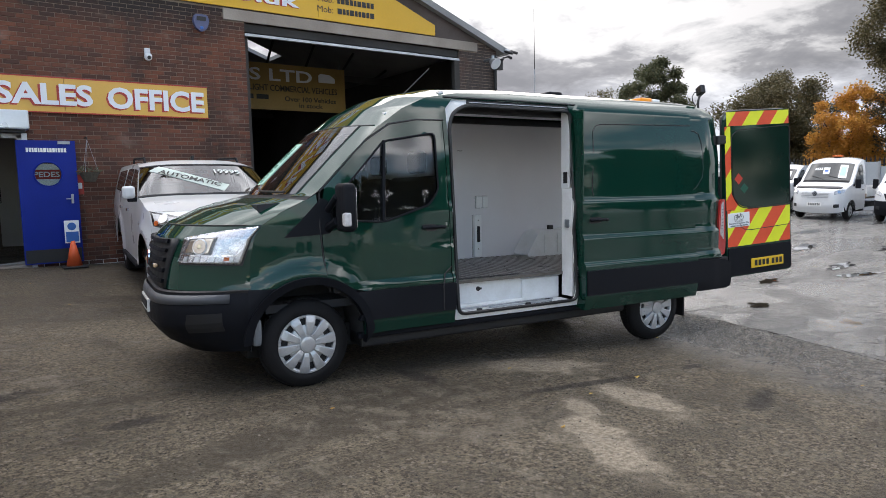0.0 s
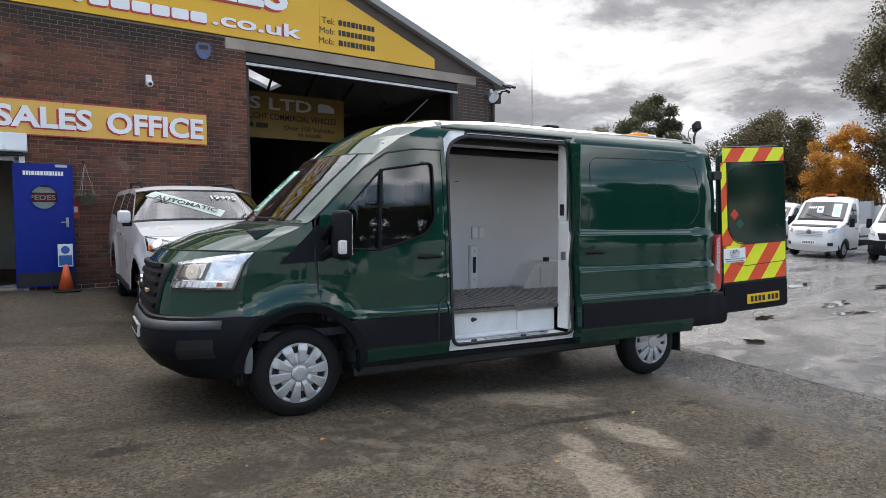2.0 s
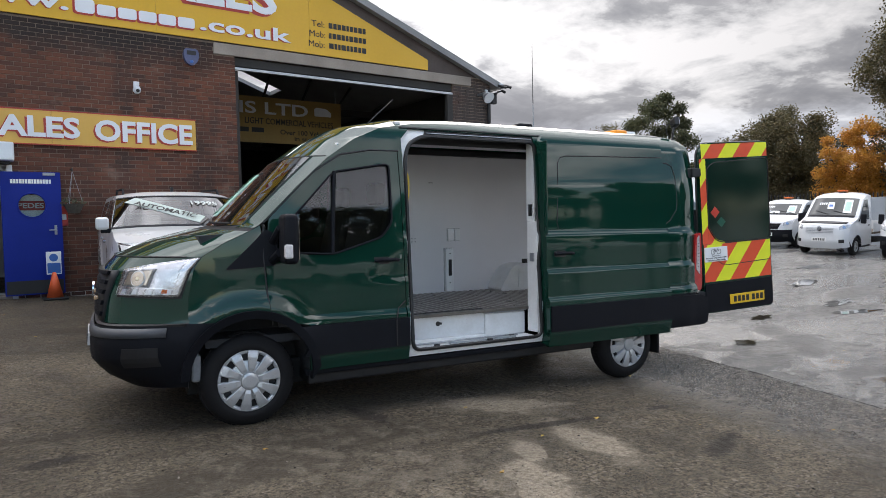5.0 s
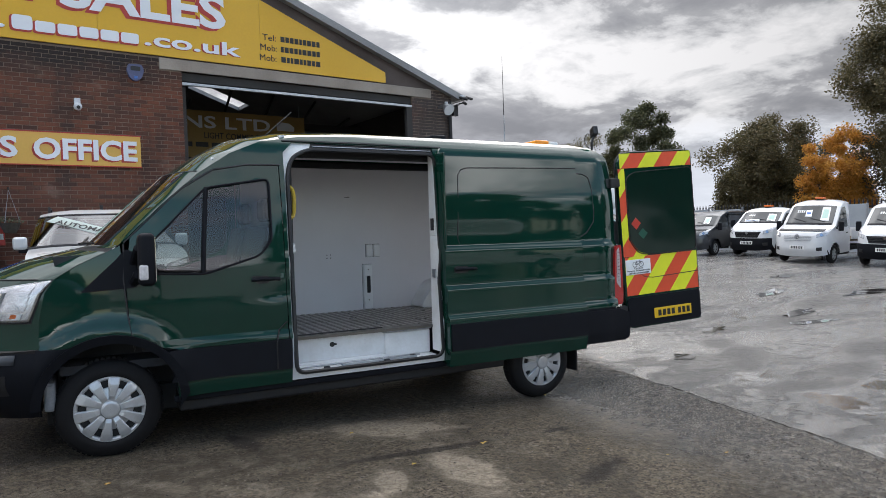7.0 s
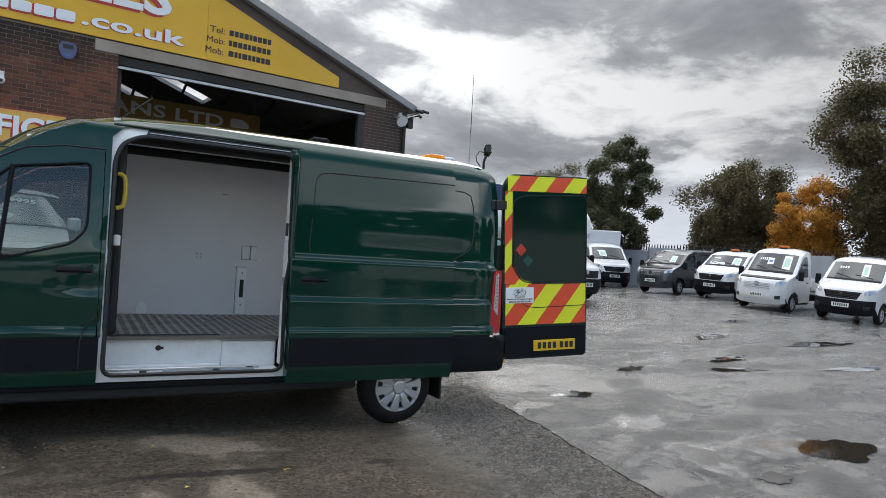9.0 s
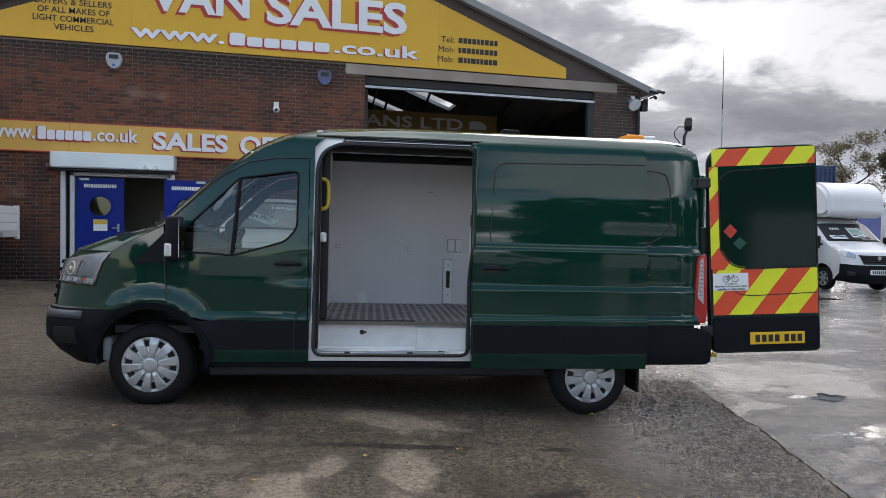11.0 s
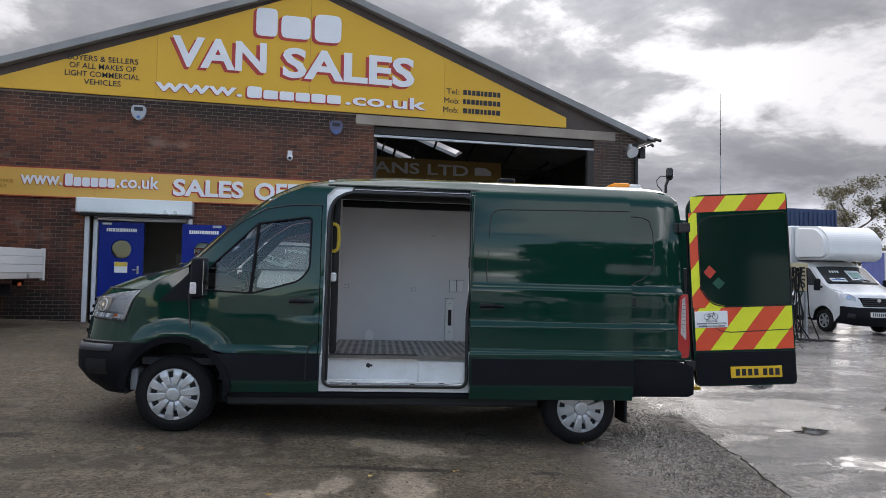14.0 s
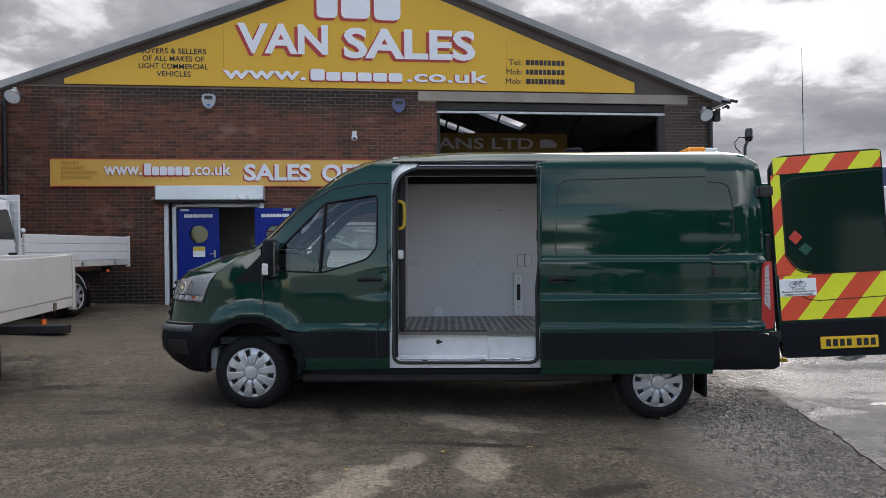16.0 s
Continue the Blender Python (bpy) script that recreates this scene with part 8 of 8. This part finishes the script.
            if s > 0:
                for q in bm.verts:
                    q.co.y = -q.co.y
                bmesh.ops.reverse_faces(bm, faces=bm.faces)
            part(nm, bm, mt, v)
        for x in (2.45, 3.45):
            part("door_handle", box((x, s * 0.925 - 0.02, 1.06), (x + 0.16, s * 0.925 + 0.02, 1.10), 0.01), CHROME, v)
        part("side_step", box((1.5, s * 0.86 - 0.07, 0.36), (3.4, s * 0.86 + 0.10, 0.42), 0.02), BLACK_TRIM, v)
        mi = part("door_mirror", box((1.60, s * 0.97 - 0.07, 1.27), (1.72, s * 0.97 + 0.09, 1.44), 0.04, 3), WHITE_PAINT, v, "white-backed door mirror")
        part("mirror_base", box((1.62, s * 0.9 - 0.08, 1.23), (1.72, s * 0.9 + 0.10, 1.29), 0.015), BLACK_TRIM, mi)
        part("roof_rail", tube([(2.5, s * 0.66, 1.74), (2.6, s * 0.66, 1.82), (3.9, s * 0.66, 1.82), (4.0, s * 0.66, 1.76)], 0.018, 6), BLACK_TRIM, v)
        part("arch_liner", box((0.46, s * 0.6 - 0.04, 0.35), (1.4, s * 0.6 + 0.04, 0.9)), DARK, v)
        for x in (0.92, 4.0):
            simple_wheel(v, x, s * 0.88, s, 0.385, 0.235, SILVER, 0.24)
    part("underframe", box((0.5, -0.55, 0.40), (4.9, 0.55, 0.62), 0.02), DARK, v)
    part("tailgate", box((5.0, -0.88, 0.55), (5.1, 0.88, 1.15), 0.02), WHITE_PAINT, v)
    part("dashboard", box((1.25, -0.75, 0.95), (1.75, 0.75, 1.27), 0.05), CLOTH, v)
    for y in (-0.42, 0.42):
        part("seat", box((2.35, y - 0.25, 0.75), (2.5, y + 0.25, 1.45), 0.05), CLOTH, v)
    part("cabin_floor", box((1.2, -0.8, 0.55), (4.9, 0.8, 0.65)), CLOTH, v)
    part("roof_fin", box((2.5, -0.02, 1.79), (2.6, 0.02, 1.86), 0.008), SEAL, v)
    # banner across the screen, and the price; seen from the front, +v lies to the left
    c = part("banner", lo.patch([(6.84, 0.86), (6.97, 0.70), (6.30, -0.34), (6.10, -0.22)], 3, 14, 0.010), surf("sheer_banner", (0.47, 0.54, 0.50), (0.40, 0.47, 0.43), 5, 40, (0.5, 0.7), 0.03), v, "pale slanted sale banner")

    def on_screen(name, words, s, vv, w, h, turn, mt):
        du = (lo.at(s + 0.05, vv) - lo.at(s - 0.05, vv)).normalized()
        dv = (lo.at(s, vv - 0.02) - lo.at(s, vv + 0.02)).normalized()
        nn = dv.cross(du).normalized()
        du = nn.cross(dv)
        mm = Matrix((dv, du, nn)).transposed().to_4x4()
        mm.translation = lo.at(s, vv, 0.015)
        return lettering(name, words, w, h, mt, c, mm @ pose(0, 0, 0, 0, 0, turn), 0.002, 0.02)
    on_screen("lettering", "AUTOMATIC", 6.53, 0.24, 0.84, 0.095, -25, INK)
    on_screen("price", "19995", 6.74, -0.40, 0.36, 0.10, -3, surf("price_figures", (0.50, 0.55, 0.52), (0.44, 0.49, 0.46), 5, 40, (0.5, 0.7), 0.0))
    return v


# nose towards -y
pickup(Matrix.Translation((0.55, 3.16, ground_z(0.5, 5.0) - 0.01)) @ pose(0, 0, 0, 2.0, 0, 0) @ pose(0, 0, 0, 0, 0, 84.3))


# ---------- the dropside trucks on the left ----------
def dropside(m, label, bed0, bed1, half, z0, z1, wheels, cab, wheel_r=0.36, boards=1):
    """A dropside truck whose length runs along +y of its pose (tail at bed1); its near side faces +x."""
    t = thing("dropside_truck", label, "truck", m, "dropside trucks by the wall")
    part("deck", box((-half * 2 + 0.03, bed0, z0 - 0.04), (-0.03, bed1, z0 + 0.03), 0.01), OAK, t)
    part("side_rail", box((-0.06, bed0, z0 - 0.11), (0.012, bed1, z0 + 0.002), 0.01), DECK, t, "pale under-rail")
    for x in (0.0, -half * 2):
        n = boards
        h = (z1 - z0) / n
        for i in range(n):
            part("side_board", box((x - 0.02, bed0 + 0.05, z0 + i * h + 0.004), (x + 0.02, bed1 - 0.05, z0 + (i + 1) * h - 0.004), 0.008), DECK if n == 1 else BOX_WHITE, t, "pale aluminium drop side")
    part("tail_board", box((-half * 2 + 0.03, bed1 - 0.03, z0), (-0.03, bed1 + 0.01, z1), 0.008), DECK if boards == 1 else BOX_WHITE, t)
    for x in (0.0, -half * 2):
        part("corner_post", box((x - 0.035, bed1 - 0.05, z0 - 0.15), (x + 0.03, bed1 + 0.02, z1 + 0.01), 0.008), DECK if boards == 1 else BOX_WHITE, t)
    for y in (bed0 + 0.5, bed1 - 0.5, (bed0 + bed1) / 2):
        part("hinge", box((0.012, y - 0.035, z0 - 0.10), (0.026, y + 0.035, z0 - 0.02), 0.006), STEEL if boards > 1 else OAK, t)
    part("chassis", box((-half - 0.45, bed0 - 0.1, 0.55), (-half + 0.45, bed1 - 0.15, 0.75), 0.02), DARK, t)
    part("tail_lamp", box((-0.5, bed1 - 0.12, z0 - 0.24), (-0.3, bed1 - 0.06, z0 - 0.14), 0.01), DARK, t)
    part("side_marker", box((-0.02, bed1 - 0.75, z0 - 0.24), (0.0, bed1 - 0.66, z0 - 0.18), 0.005), AMBER_DULL, t)
    for y in wheels:
        for x, s in ((-0.10, 1), (-half * 2 + 0.1, -1)):
            w = simple_wheel(t, 0, 0, -1, wheel_r, 0.235, RIM if boards == 1 else SILVER, 0.26, 8)
            w.matrix_basis = pose(x, y, wheel_r, 0, 0, 90 if s > 0 else -90)
            bm = bmesh.new()
            A = arch(y, wheel_r, wheel_r + 0.09, 8, 172, 14)
            part("mudguard", tube([(x - 0.10 * s, a, b) for a, b in A], 0.014, 6), STEEL if boards == 1 else FRAME_WHITE, t)
            part("mud_flap", box((x - 0.22 if s > 0 else x, y + wheel_r + 0.05, 0.12), (x if s > 0 else x + 0.22, y + wheel_r + 0.075, wheel_r + 0.1), 0.006), RUBBER, t)
    if cab:
        hb = bed0
        part("headboard", box((-half * 2, hb - 0.04, z0), (0.0, hb, z0 + 1.05), 0.01), BOX_WHITE, t, "white slatted headboard")
        for k in range(7):
            part("headboard_slat", box((-half * 2 + 0.05, hb - 0.055, z0 + 0.12 + k * 0.13), (-0.05, hb - 0.04, z0 + 0.18 + k * 0.13), 0.006), BOX_WHITE, t)
        part("work_lamp", cyl(bmesh.new(), (0.0, hb + 0.03, z0 + 0.50), "x", 0.035, 0.03, 14), FRAME_WHITE, t)
    return t


dropside(Matrix.Translation((-2.44, 2.16, ground_z(-2.44, 0.1) + 0.06)) @ pose(0, 0, 0, 2.0, 0, 0), "white dropside truck standing close to the van", -4.4, 0.0, 1.05, 0.80, 1.31, (-1.84, -3.7), False, 0.37)
_t2 = dropside(Matrix.Translation((-3.95, 6.13, ground_z(-4.0, 6.1) + 0.04)) @ pose(0, 0, 0, 0.6, 0, -11), "white cab and dropside body of a parked truck", -1.5, 1.52, 0.95, 0.98, 1.43, (0.0,), True, 0.34, 3)
light_vehicle("white chassis cab in front of its dropside body", Matrix.Translation((-5.58, 2.69, ground_z(-5.4, 3.6) + 0.03)) @ pose(0, 0, 0, 0.8, 0, -11) @ pose(0, 0, 0, 0, 0, 90), H=2.06, W=1.86, cab_end=2.1, L=2.6, rear="none", name="truck_cab", category="truck", group="dropside trucks by the wall")
baulk = thing("timber_baulk", "dark timber baulk lying under the truck", "timber", Matrix.Translation((-3.75, 4.3, ground_z(-3.75, 4.3) + 0.012)) @ pose(0, 0, 0, 0, 0, -4))
part("baulk", box((-0.9, -0.1, 0), (0.35, 0.1, 0.13), 0.015), DARK, baulk)

# ---------- the stand by the luton vans ----------
stand_m = Matrix.Translation((13.75, 8.3, ground_z(13.75, 8.3)))
cage = thing("hose_stand", "steel stand with a painted board and hanging black hoses", "stand", stand_m)
for _x in (-0.32, 0.32):
    for _y in (0.0, 0.6):
        part("post", box((_x - 0.03, _y - 0.03, 0), (_x + 0.03, _y + 0.03, 2.0), 0.006), STEEL, cage)
part("back_panel", box((-0.3, 0.57, 0.1), (0.3, 0.60, 1.95), 0.004), FENCE_GREY, cage)
part("board", box((-0.62, -0.06, 1.30), (0.34, -0.035, 2.02), 0.004), surf("cream_board", (0.55, 0.46, 0.28), (0.45, 0.37, 0.22), 3, 30, (0.6, 0.7), 0.05), cage, "cream board with black letters")
lettering("lettering", "RE", 0.42, 0.25, INK, cage, pose(0.05, -0.062, 1.80, 90), 0.003, 0.03)
lettering("lettering", "NS", 0.42, 0.25, INK, cage, pose(0.05, -0.062, 1.50, 90), 0.003, 0.03)
for _k in range(9):
    _r = random.Random(40 + _k)
    _x = _r.uniform(-0.3, 0.35)
    part("hose", tube([(_x, -0.08 - 0.02 * _k % 0.1, 1.9), (_x + _r.uniform(-0.15, 0.15), -0.15, 1.3), (_x + _r.uniform(-0.2, 0.2), -0.12, 0.7), (_x + _r.uniform(-0.3, 0.3), -0.25, 0.08), (_x + _r.uniform(-0.1, 1.0), -0.4, 0.03)], 0.018, 6), RUBBER, cage)
mast = thing("mast", "tall thin mast standing beside the building", "mast", Matrix.Translation((14.15, 11.9, ground_z(14.15, 11.9))))
part("pole", cyl(bmesh.new(), (0, 0, 0), "z", 0.022, 5.4, 8, 0.016), STEEL, mast)
part("whip", cyl(bmesh.new(), (0, 0, 5.4), "z", 0.014, 2.0, 6, 0.006), DARK, mast)
part("base", box((-0.15, -0.15, -0.02), (0.15, 0.15, 0.05), 0.01), STEEL, mast)


# ---------- fences, trees and distance ----------
def leaf_mat(name, a, b):
    m = surf(name, a, b, 0.5, 8, (0.5, 0.7), 0.0, island=0.7)
    N, L = m.node_tree.nodes, m.node_tree.links
    tr, mx = N.new("ShaderNodeBsdfTranslucent"), N.new("ShaderNodeMixShader")
    tr.inputs[0].default_value = (*[c * 1.3 for c in a], 1)
    mx.inputs[0].default_value = 0.35
    L.new(N["Principled BSDF"].outputs[0], mx.inputs[1])
    L.new(tr.outputs[0], mx.inputs[2])
    L.new(mx.outputs[0], N["Material Output"].inputs[0])
    return m


LEAF_DARK = leaf_mat("ivy_leaves", (0.048, 0.056, 0.026), (0.110, 0.105, 0.045))
LEAF_GREEN = leaf_mat("autumn_green_leaves", (0.070, 0.065, 0.030), (0.150, 0.110, 0.048))
LEAF_ORANGE = leaf_mat("orange_leaves", (0.56, 0.29, 0.045), (0.34, 0.16, 0.03))
LEAF_OLIVE = leaf_mat("olive_leaves", (0.085, 0.080, 0.038), (0.160, 0.125, 0.055))


def tree(x, y, height, spread_, leaf, seed, label, leaves=3600, size=0.17, dense=6.0, trunk=0.22, low=0.25, sparse=0.0, group="trees beyond the yard"):
    """A tapered trunk with limbs and a ragged crown of small leaves in clumps."""
    rnd = random.Random(seed)
    z0 = ground_z(x, y)
    t = thing("tree", label, "tree", Matrix.Translation((x, y, z0)), group)
    # trunk and limbs
    bm = bmesh.new()

    def limb(p, d, length, r, depth):
        pts, q, dd = [p], p, d.normalized()
        n = 4
        for i in range(n):
            dd = (dd + Vector((rnd.uniform(-1, 1), rnd.uniform(-1, 1), rnd.uniform(-0.2, 0.6))) * 0.22).normalized()
            q = q + dd * length / n
            pts.append(q)
        for i in range(n):
            ra, rb = r * (1 - 0.8 * i / n), r * (1 - 0.8 * (i + 1) / n)
            dv = pts[i + 1] - pts[i]
            cyl(bm, pts[i], dv, ra, dv.length, 6, rb)
        ends.append(pts[-1])
        if depth > 0:
            for _ in range(3):
                k = rnd.randint(1, n)
                limb(pts[k], dd + Vector((rnd.uniform(-1, 1), rnd.uniform(-1, 1), rnd.uniform(-0.1, 0.8))), length * 0.6, r * 0.5, depth - 1)
    ends = []
    limb(Vector((0, 0, -0.1)), Vector((0, 0, 1)), height * 0.55, trunk, 0)
    for i in range(7):
        a = i * 2.4 + rnd.uniform(0, 0.5)
        limb(Vector((0, 0, height * (low + 0.06 * i))), Vector((math.cos(a), math.sin(a), rnd.uniform(0.5, 1.4))), min(height * rnd.uniform(0.28, 0.42), spread_ * 0.72), trunk * 0.32, 1)
    part("trunk", bm, BARK, t)
    # clumps in an uneven crown
    clumps = []
    n_cl = int(46 * (1 - 0.4 * sparse) * max(1.0, (spread_ / 2.9) ** 2 * (height / 9.0)))
    for i in range(n_cl):
        u = rnd.uniform(-1, 1)
        a = rnd.uniform(0, 6.283)
        rr = math.sqrt(1 - u * u) * rnd.uniform(0.45, 1.0)
        k = 1 + 0.30 * noise.noise((math.cos(a) * 1.5 + seed, math.sin(a) * 1.5, u * 1.7))
        c = Vector((math.cos(a) * rr * spread_ * k, math.sin(a) * rr * spread_ * k, height * (low + (1 - low) * (0.5 + 0.47 * u * k))))
        clumps.append((c, rnd.uniform(0.30, 0.62) * spread_ * 0.42))
    for e in ends:
        if e.z > height * low * 1.1:
            clumps.append((e, spread_ * 0.2))
    vs, fs = [], []
    per = int(leaves * dense * 1.9) // len(clumps)
    for c, r in clumps:
        for _ in range(per):
            d = Vector((rnd.gauss(0, 0.50), rnd.gauss(0, 0.50), rnd.gauss(0, 0.44)))
            d = d * r * (1.0 if d.length < 1.1 else rnd.uniform(0.3, 1.25) / d.length)
            p = c + d
            s = size * 0.66 * rnd.uniform(0.5, 1.4)
            ax = Vector((rnd.uniform(-1, 1), rnd.uniform(-1, 1), rnd.uniform(-0.6, 0.6))).normalized() * s
            bx = ax.orthogonal().normalized() * s * 0.7
            q = Matrix.Rotation(rnd.uniform(0, 6.28), 3, ax)
            bx = q @ bx
            k = len(vs)
            vs += [tuple(p - ax * 0.5), tuple(p + bx * 0.5), tuple(p + ax * 0.5), tuple(p - bx * 0.5)]
            fs.append((k, k + 1, k + 2, k + 3))
    tagged(raw("crown", vs, fs, leaf, t), kind="stuff")
    return t


tree(33.0, 20.8, 9.0, 2.6, LEAF_DARK, 1, "tall dark ivy-clad tree with an uneven crown", 5200, 0.20, low=0.12)
tree(31.5, 24.2, 7.4, 2.2, LEAF_OLIVE, 2, "thin olive tree with sparse upper twigs", 3000, 0.12, low=0.30, sparse=0.5, dense=3.0)
tree(40.6, 16.4, 7.8, 4.1, LEAF_GREEN, 3, "broad green autumn tree behind the fence", 5200, 0.20, low=0.15)
tree(46.0, 19.5, 7.6, 3.6, LEAF_OLIVE, 13, "olive tree farther behind the fence", 3600, 0.22, low=0.12)
tree(38.4, 11.5, 6.1, 2.3, LEAF_ORANGE, 4, "bright orange autumn tree behind the fence", 4600, 0.17, low=0.12)
tree(44.5, 8.6, 8.6, 3.4, LEAF_OLIVE, 14, "olive tree between the orange and the tall tree", 3800, 0.20, low=0.12)
tree(38.3, 7.2, 13.0, 4.0, LEAF_GREEN, 5, "tall dense tree at the yard's end", 12500, 0.19, low=0.10)
tree(39.5, -2.8, 13.8, 4.4, LEAF_OLIVE, 6, "tall dense tree at the yard's end", 10000, 0.20, low=0.10)
tree(40.5, 17.6, 5.4, 2.6, LEAF_OLIVE, 7, "low olive bush beside the fence", 2600, 0.18, low=0.05)
# woods behind the camera, seen mirrored in paint and glass
for _i, (_x, _y, _h, _s) in enumerate(((-22, -29, 4.0, 3.2), (-14.5, -30, 3.6, 3.0), (9.5, -31, 8.6, 4.0), (15.5, -28, 9.0, 4.2), (22.5, -24, 8.2, 4.0), (28, -20, 7.6, 4.0))):
    tree(_x, _y, _h, _s, LEAF_OLIVE if _i % 2 else LEAF_DARK, 30 + _i, "dense tree along the yard's near edge", 6500, 0.46, low=0.04, dense=3.0, group="trees along the near edge")


# the building across the yard, mirrored in the cab glass
depot = thing("brick_depot", "dark brick depot with a pale fascia band across the yard", "building", Matrix.Translation((0.0, -30.0, ground_z(0, -30))))
part("front_wall", prism([(-8, -0.2), (8, -0.2), (8, 2.7), (0, 3.5), (-8, 2.7)], 0.0, -0.3), surf("dark_depot_brick", (0.11, 0.075, 0.06), (0.07, 0.05, 0.042), 1.2, 30, (0.8, 0.9), 0.0), depot)
for _s in (-1, 1):
    part("roof_sheet", prism([(0, 3.70), (_s * 8.3, 2.87), (_s * 8.3, 2.72), (0, 3.55)], 0.3, -12), ROOF_SHEET, depot)
part("fascia_band", box((-5.6, 0.0, 2.45), (5.6, 0.08, 2.68), 0.01), FRAME_WHITE, depot, "pale fascia band")
for _x in (-6.4, -3.8, 2.8, 5.4):
    w = part("window", box((_x, -0.02, 1.5), (_x + 1.0, 0.03, 2.4), 0.01), FRAME_WHITE, depot)
    part("pane", box((_x + 0.08, 0.03, 1.58), (_x + 0.92, 0.036, 2.32)), DGLASS, w)
part("doorway", box((-2.2, -0.02, -0.1), (2.2, 0.04, 2.3), 0.01), INNER_DARK, depot)
for _s in (-1, 1):
    part("side_wall", box((_s * 7.8 - 0.15, -12, -0.2), (_s * 7.8 + 0.15, -0.3, 2.65)), INNER_DARK, depot)


def fence():
    f = thing("sheet_fence", "pale grey sheet fence with dark palings above", "fence", Matrix())
    x, y = 32.6, -16.0
    i = 0
    while y < 24.0:
        z = ground_z(x, y)
        part("sheet", box((x, y, z - 0.1), (x + 0.06, y + 1.98, z + 2.15 + 0.12 * math.sin(i * 1.7)), 0.01), FENCE_GREY, f)
        part("post", box((x - 0.06, y - 0.05, z - 0.1), (x, y + 0.05, z + 2.3), 0.01), STEEL, f)
        y += 2.0
        i += 1
    p = thing("palisade_fence", "dark steel palisade fence behind the sheets", "fence", Matrix())
    me = bpy.data.meshes.new("paling")
    bm = box((0, -0.03, 0), (0.03, 0.03, 2.35))
    bmesh.ops.create_cone(bm, cap_ends=False, segments=4, radius1=0.05, radius2=0.0, depth=0.18, matrix=Matrix.Translation((0.015, 0, 2.44)))
    bm.to_mesh(me)
    bm.free()
    me.materials.append(DARK)
    for k in range(210):
        ob = new("paling", me)
        ob.parent = p
        yy = -16 + k * 0.19
        ob.location = (33.4, yy, ground_z(33.4, yy))
    for z in (0.6, 2.0):
        part("rail", box((33.43, -16, z), (33.47, 24, z + 0.07)), DARK, p)


fence()
cont = thing("shipping_container", "dark blue corrugated container on a raised plinth", "container", Matrix.Translation((21.4, 18.4, ground_z(21.4, 18.4))))
part("plinth", box((-2.2, -1.2, -0.1), (2.2, 1.2, 2.0), 0.03), CONCRETE, cont)
_bm = box((-2.2, -1.15, 2.0), (2.2, 1.15, 4.6), 0.02)
part("shell", _bm, CONTAINER_BLUE, cont)
for _k in range(19):
    part("corrugation", box((-2.1 + _k * 0.225, -1.19, 2.15), (-1.99 + _k * 0.225, -1.15, 4.47), 0.012), CONTAINER_BLUE, cont)
for _x in (-2.22, 2.14):
    part("corner_post", box((_x, -1.2, 2.0), (_x + 0.08, -1.1, 4.62), 0.01), CONTAINER_BLUE, cont)

# white cars mirrored in the van's side
light_vehicle("white panel van parked at the yard's near edge", stand(6.0, -15.0, 200), H=2.3, rear="van", L=5.5, cab_end=2.3, group="vans at the near edge")
light_vehicle("white panel van parked at the yard's near edge", stand(0.5, -16.5, 185), H=2.0, rear="van", L=4.9, cab_end=2.2, group="vans at the near edge")
light_vehicle("dark panel van parked at the yard's near edge", stand(-6.0, -15.5, 190), paint=NAVY, H=2.0, rear="van", L=4.9, cab_end=2.2, group="vans at the near edge")
light_vehicle("white panel van parked at the yard's near edge", stand(12.5, -14.5, 190), H=2.5, rear="van", L=5.5, cab_end=2.2, group="vans at the near edge")


# ---------- nearest bricks of the front wall, one by one ----------
def near_bricks():
    d = 0.007
    me = bpy.data.meshes.new("brick")
    a, h = 0.1075, 0.0325
    vs = [(-a, 0, -h), (a, 0, -h), (a, 0, h), (-a, 0, h), (-a + 0.003, -d, -h + 0.003), (a - 0.003, -d, -h + 0.003), (a - 0.003, -d, h - 0.003), (-a + 0.003, -d, h - 0.003)]
    me.from_pydata(vs, [], [(4, 5, 6, 7), (0, 1, 5, 4), (1, 2, 6, 5), (2, 3, 7, 6), (3, 0, 4, 7)])
    me.materials.append(BRICK_PIECE)
    rnd = random.Random(12)
    for (x0, x1, z0, z1) in _near:
        ob = new("brick", me)
        ob.parent = wall_north
        ob.location = ((x0 + x1) / 2, YF + 0.004 + rnd.uniform(-0.003, 0.003), (z0 + z1) / 2)


near_bricks()
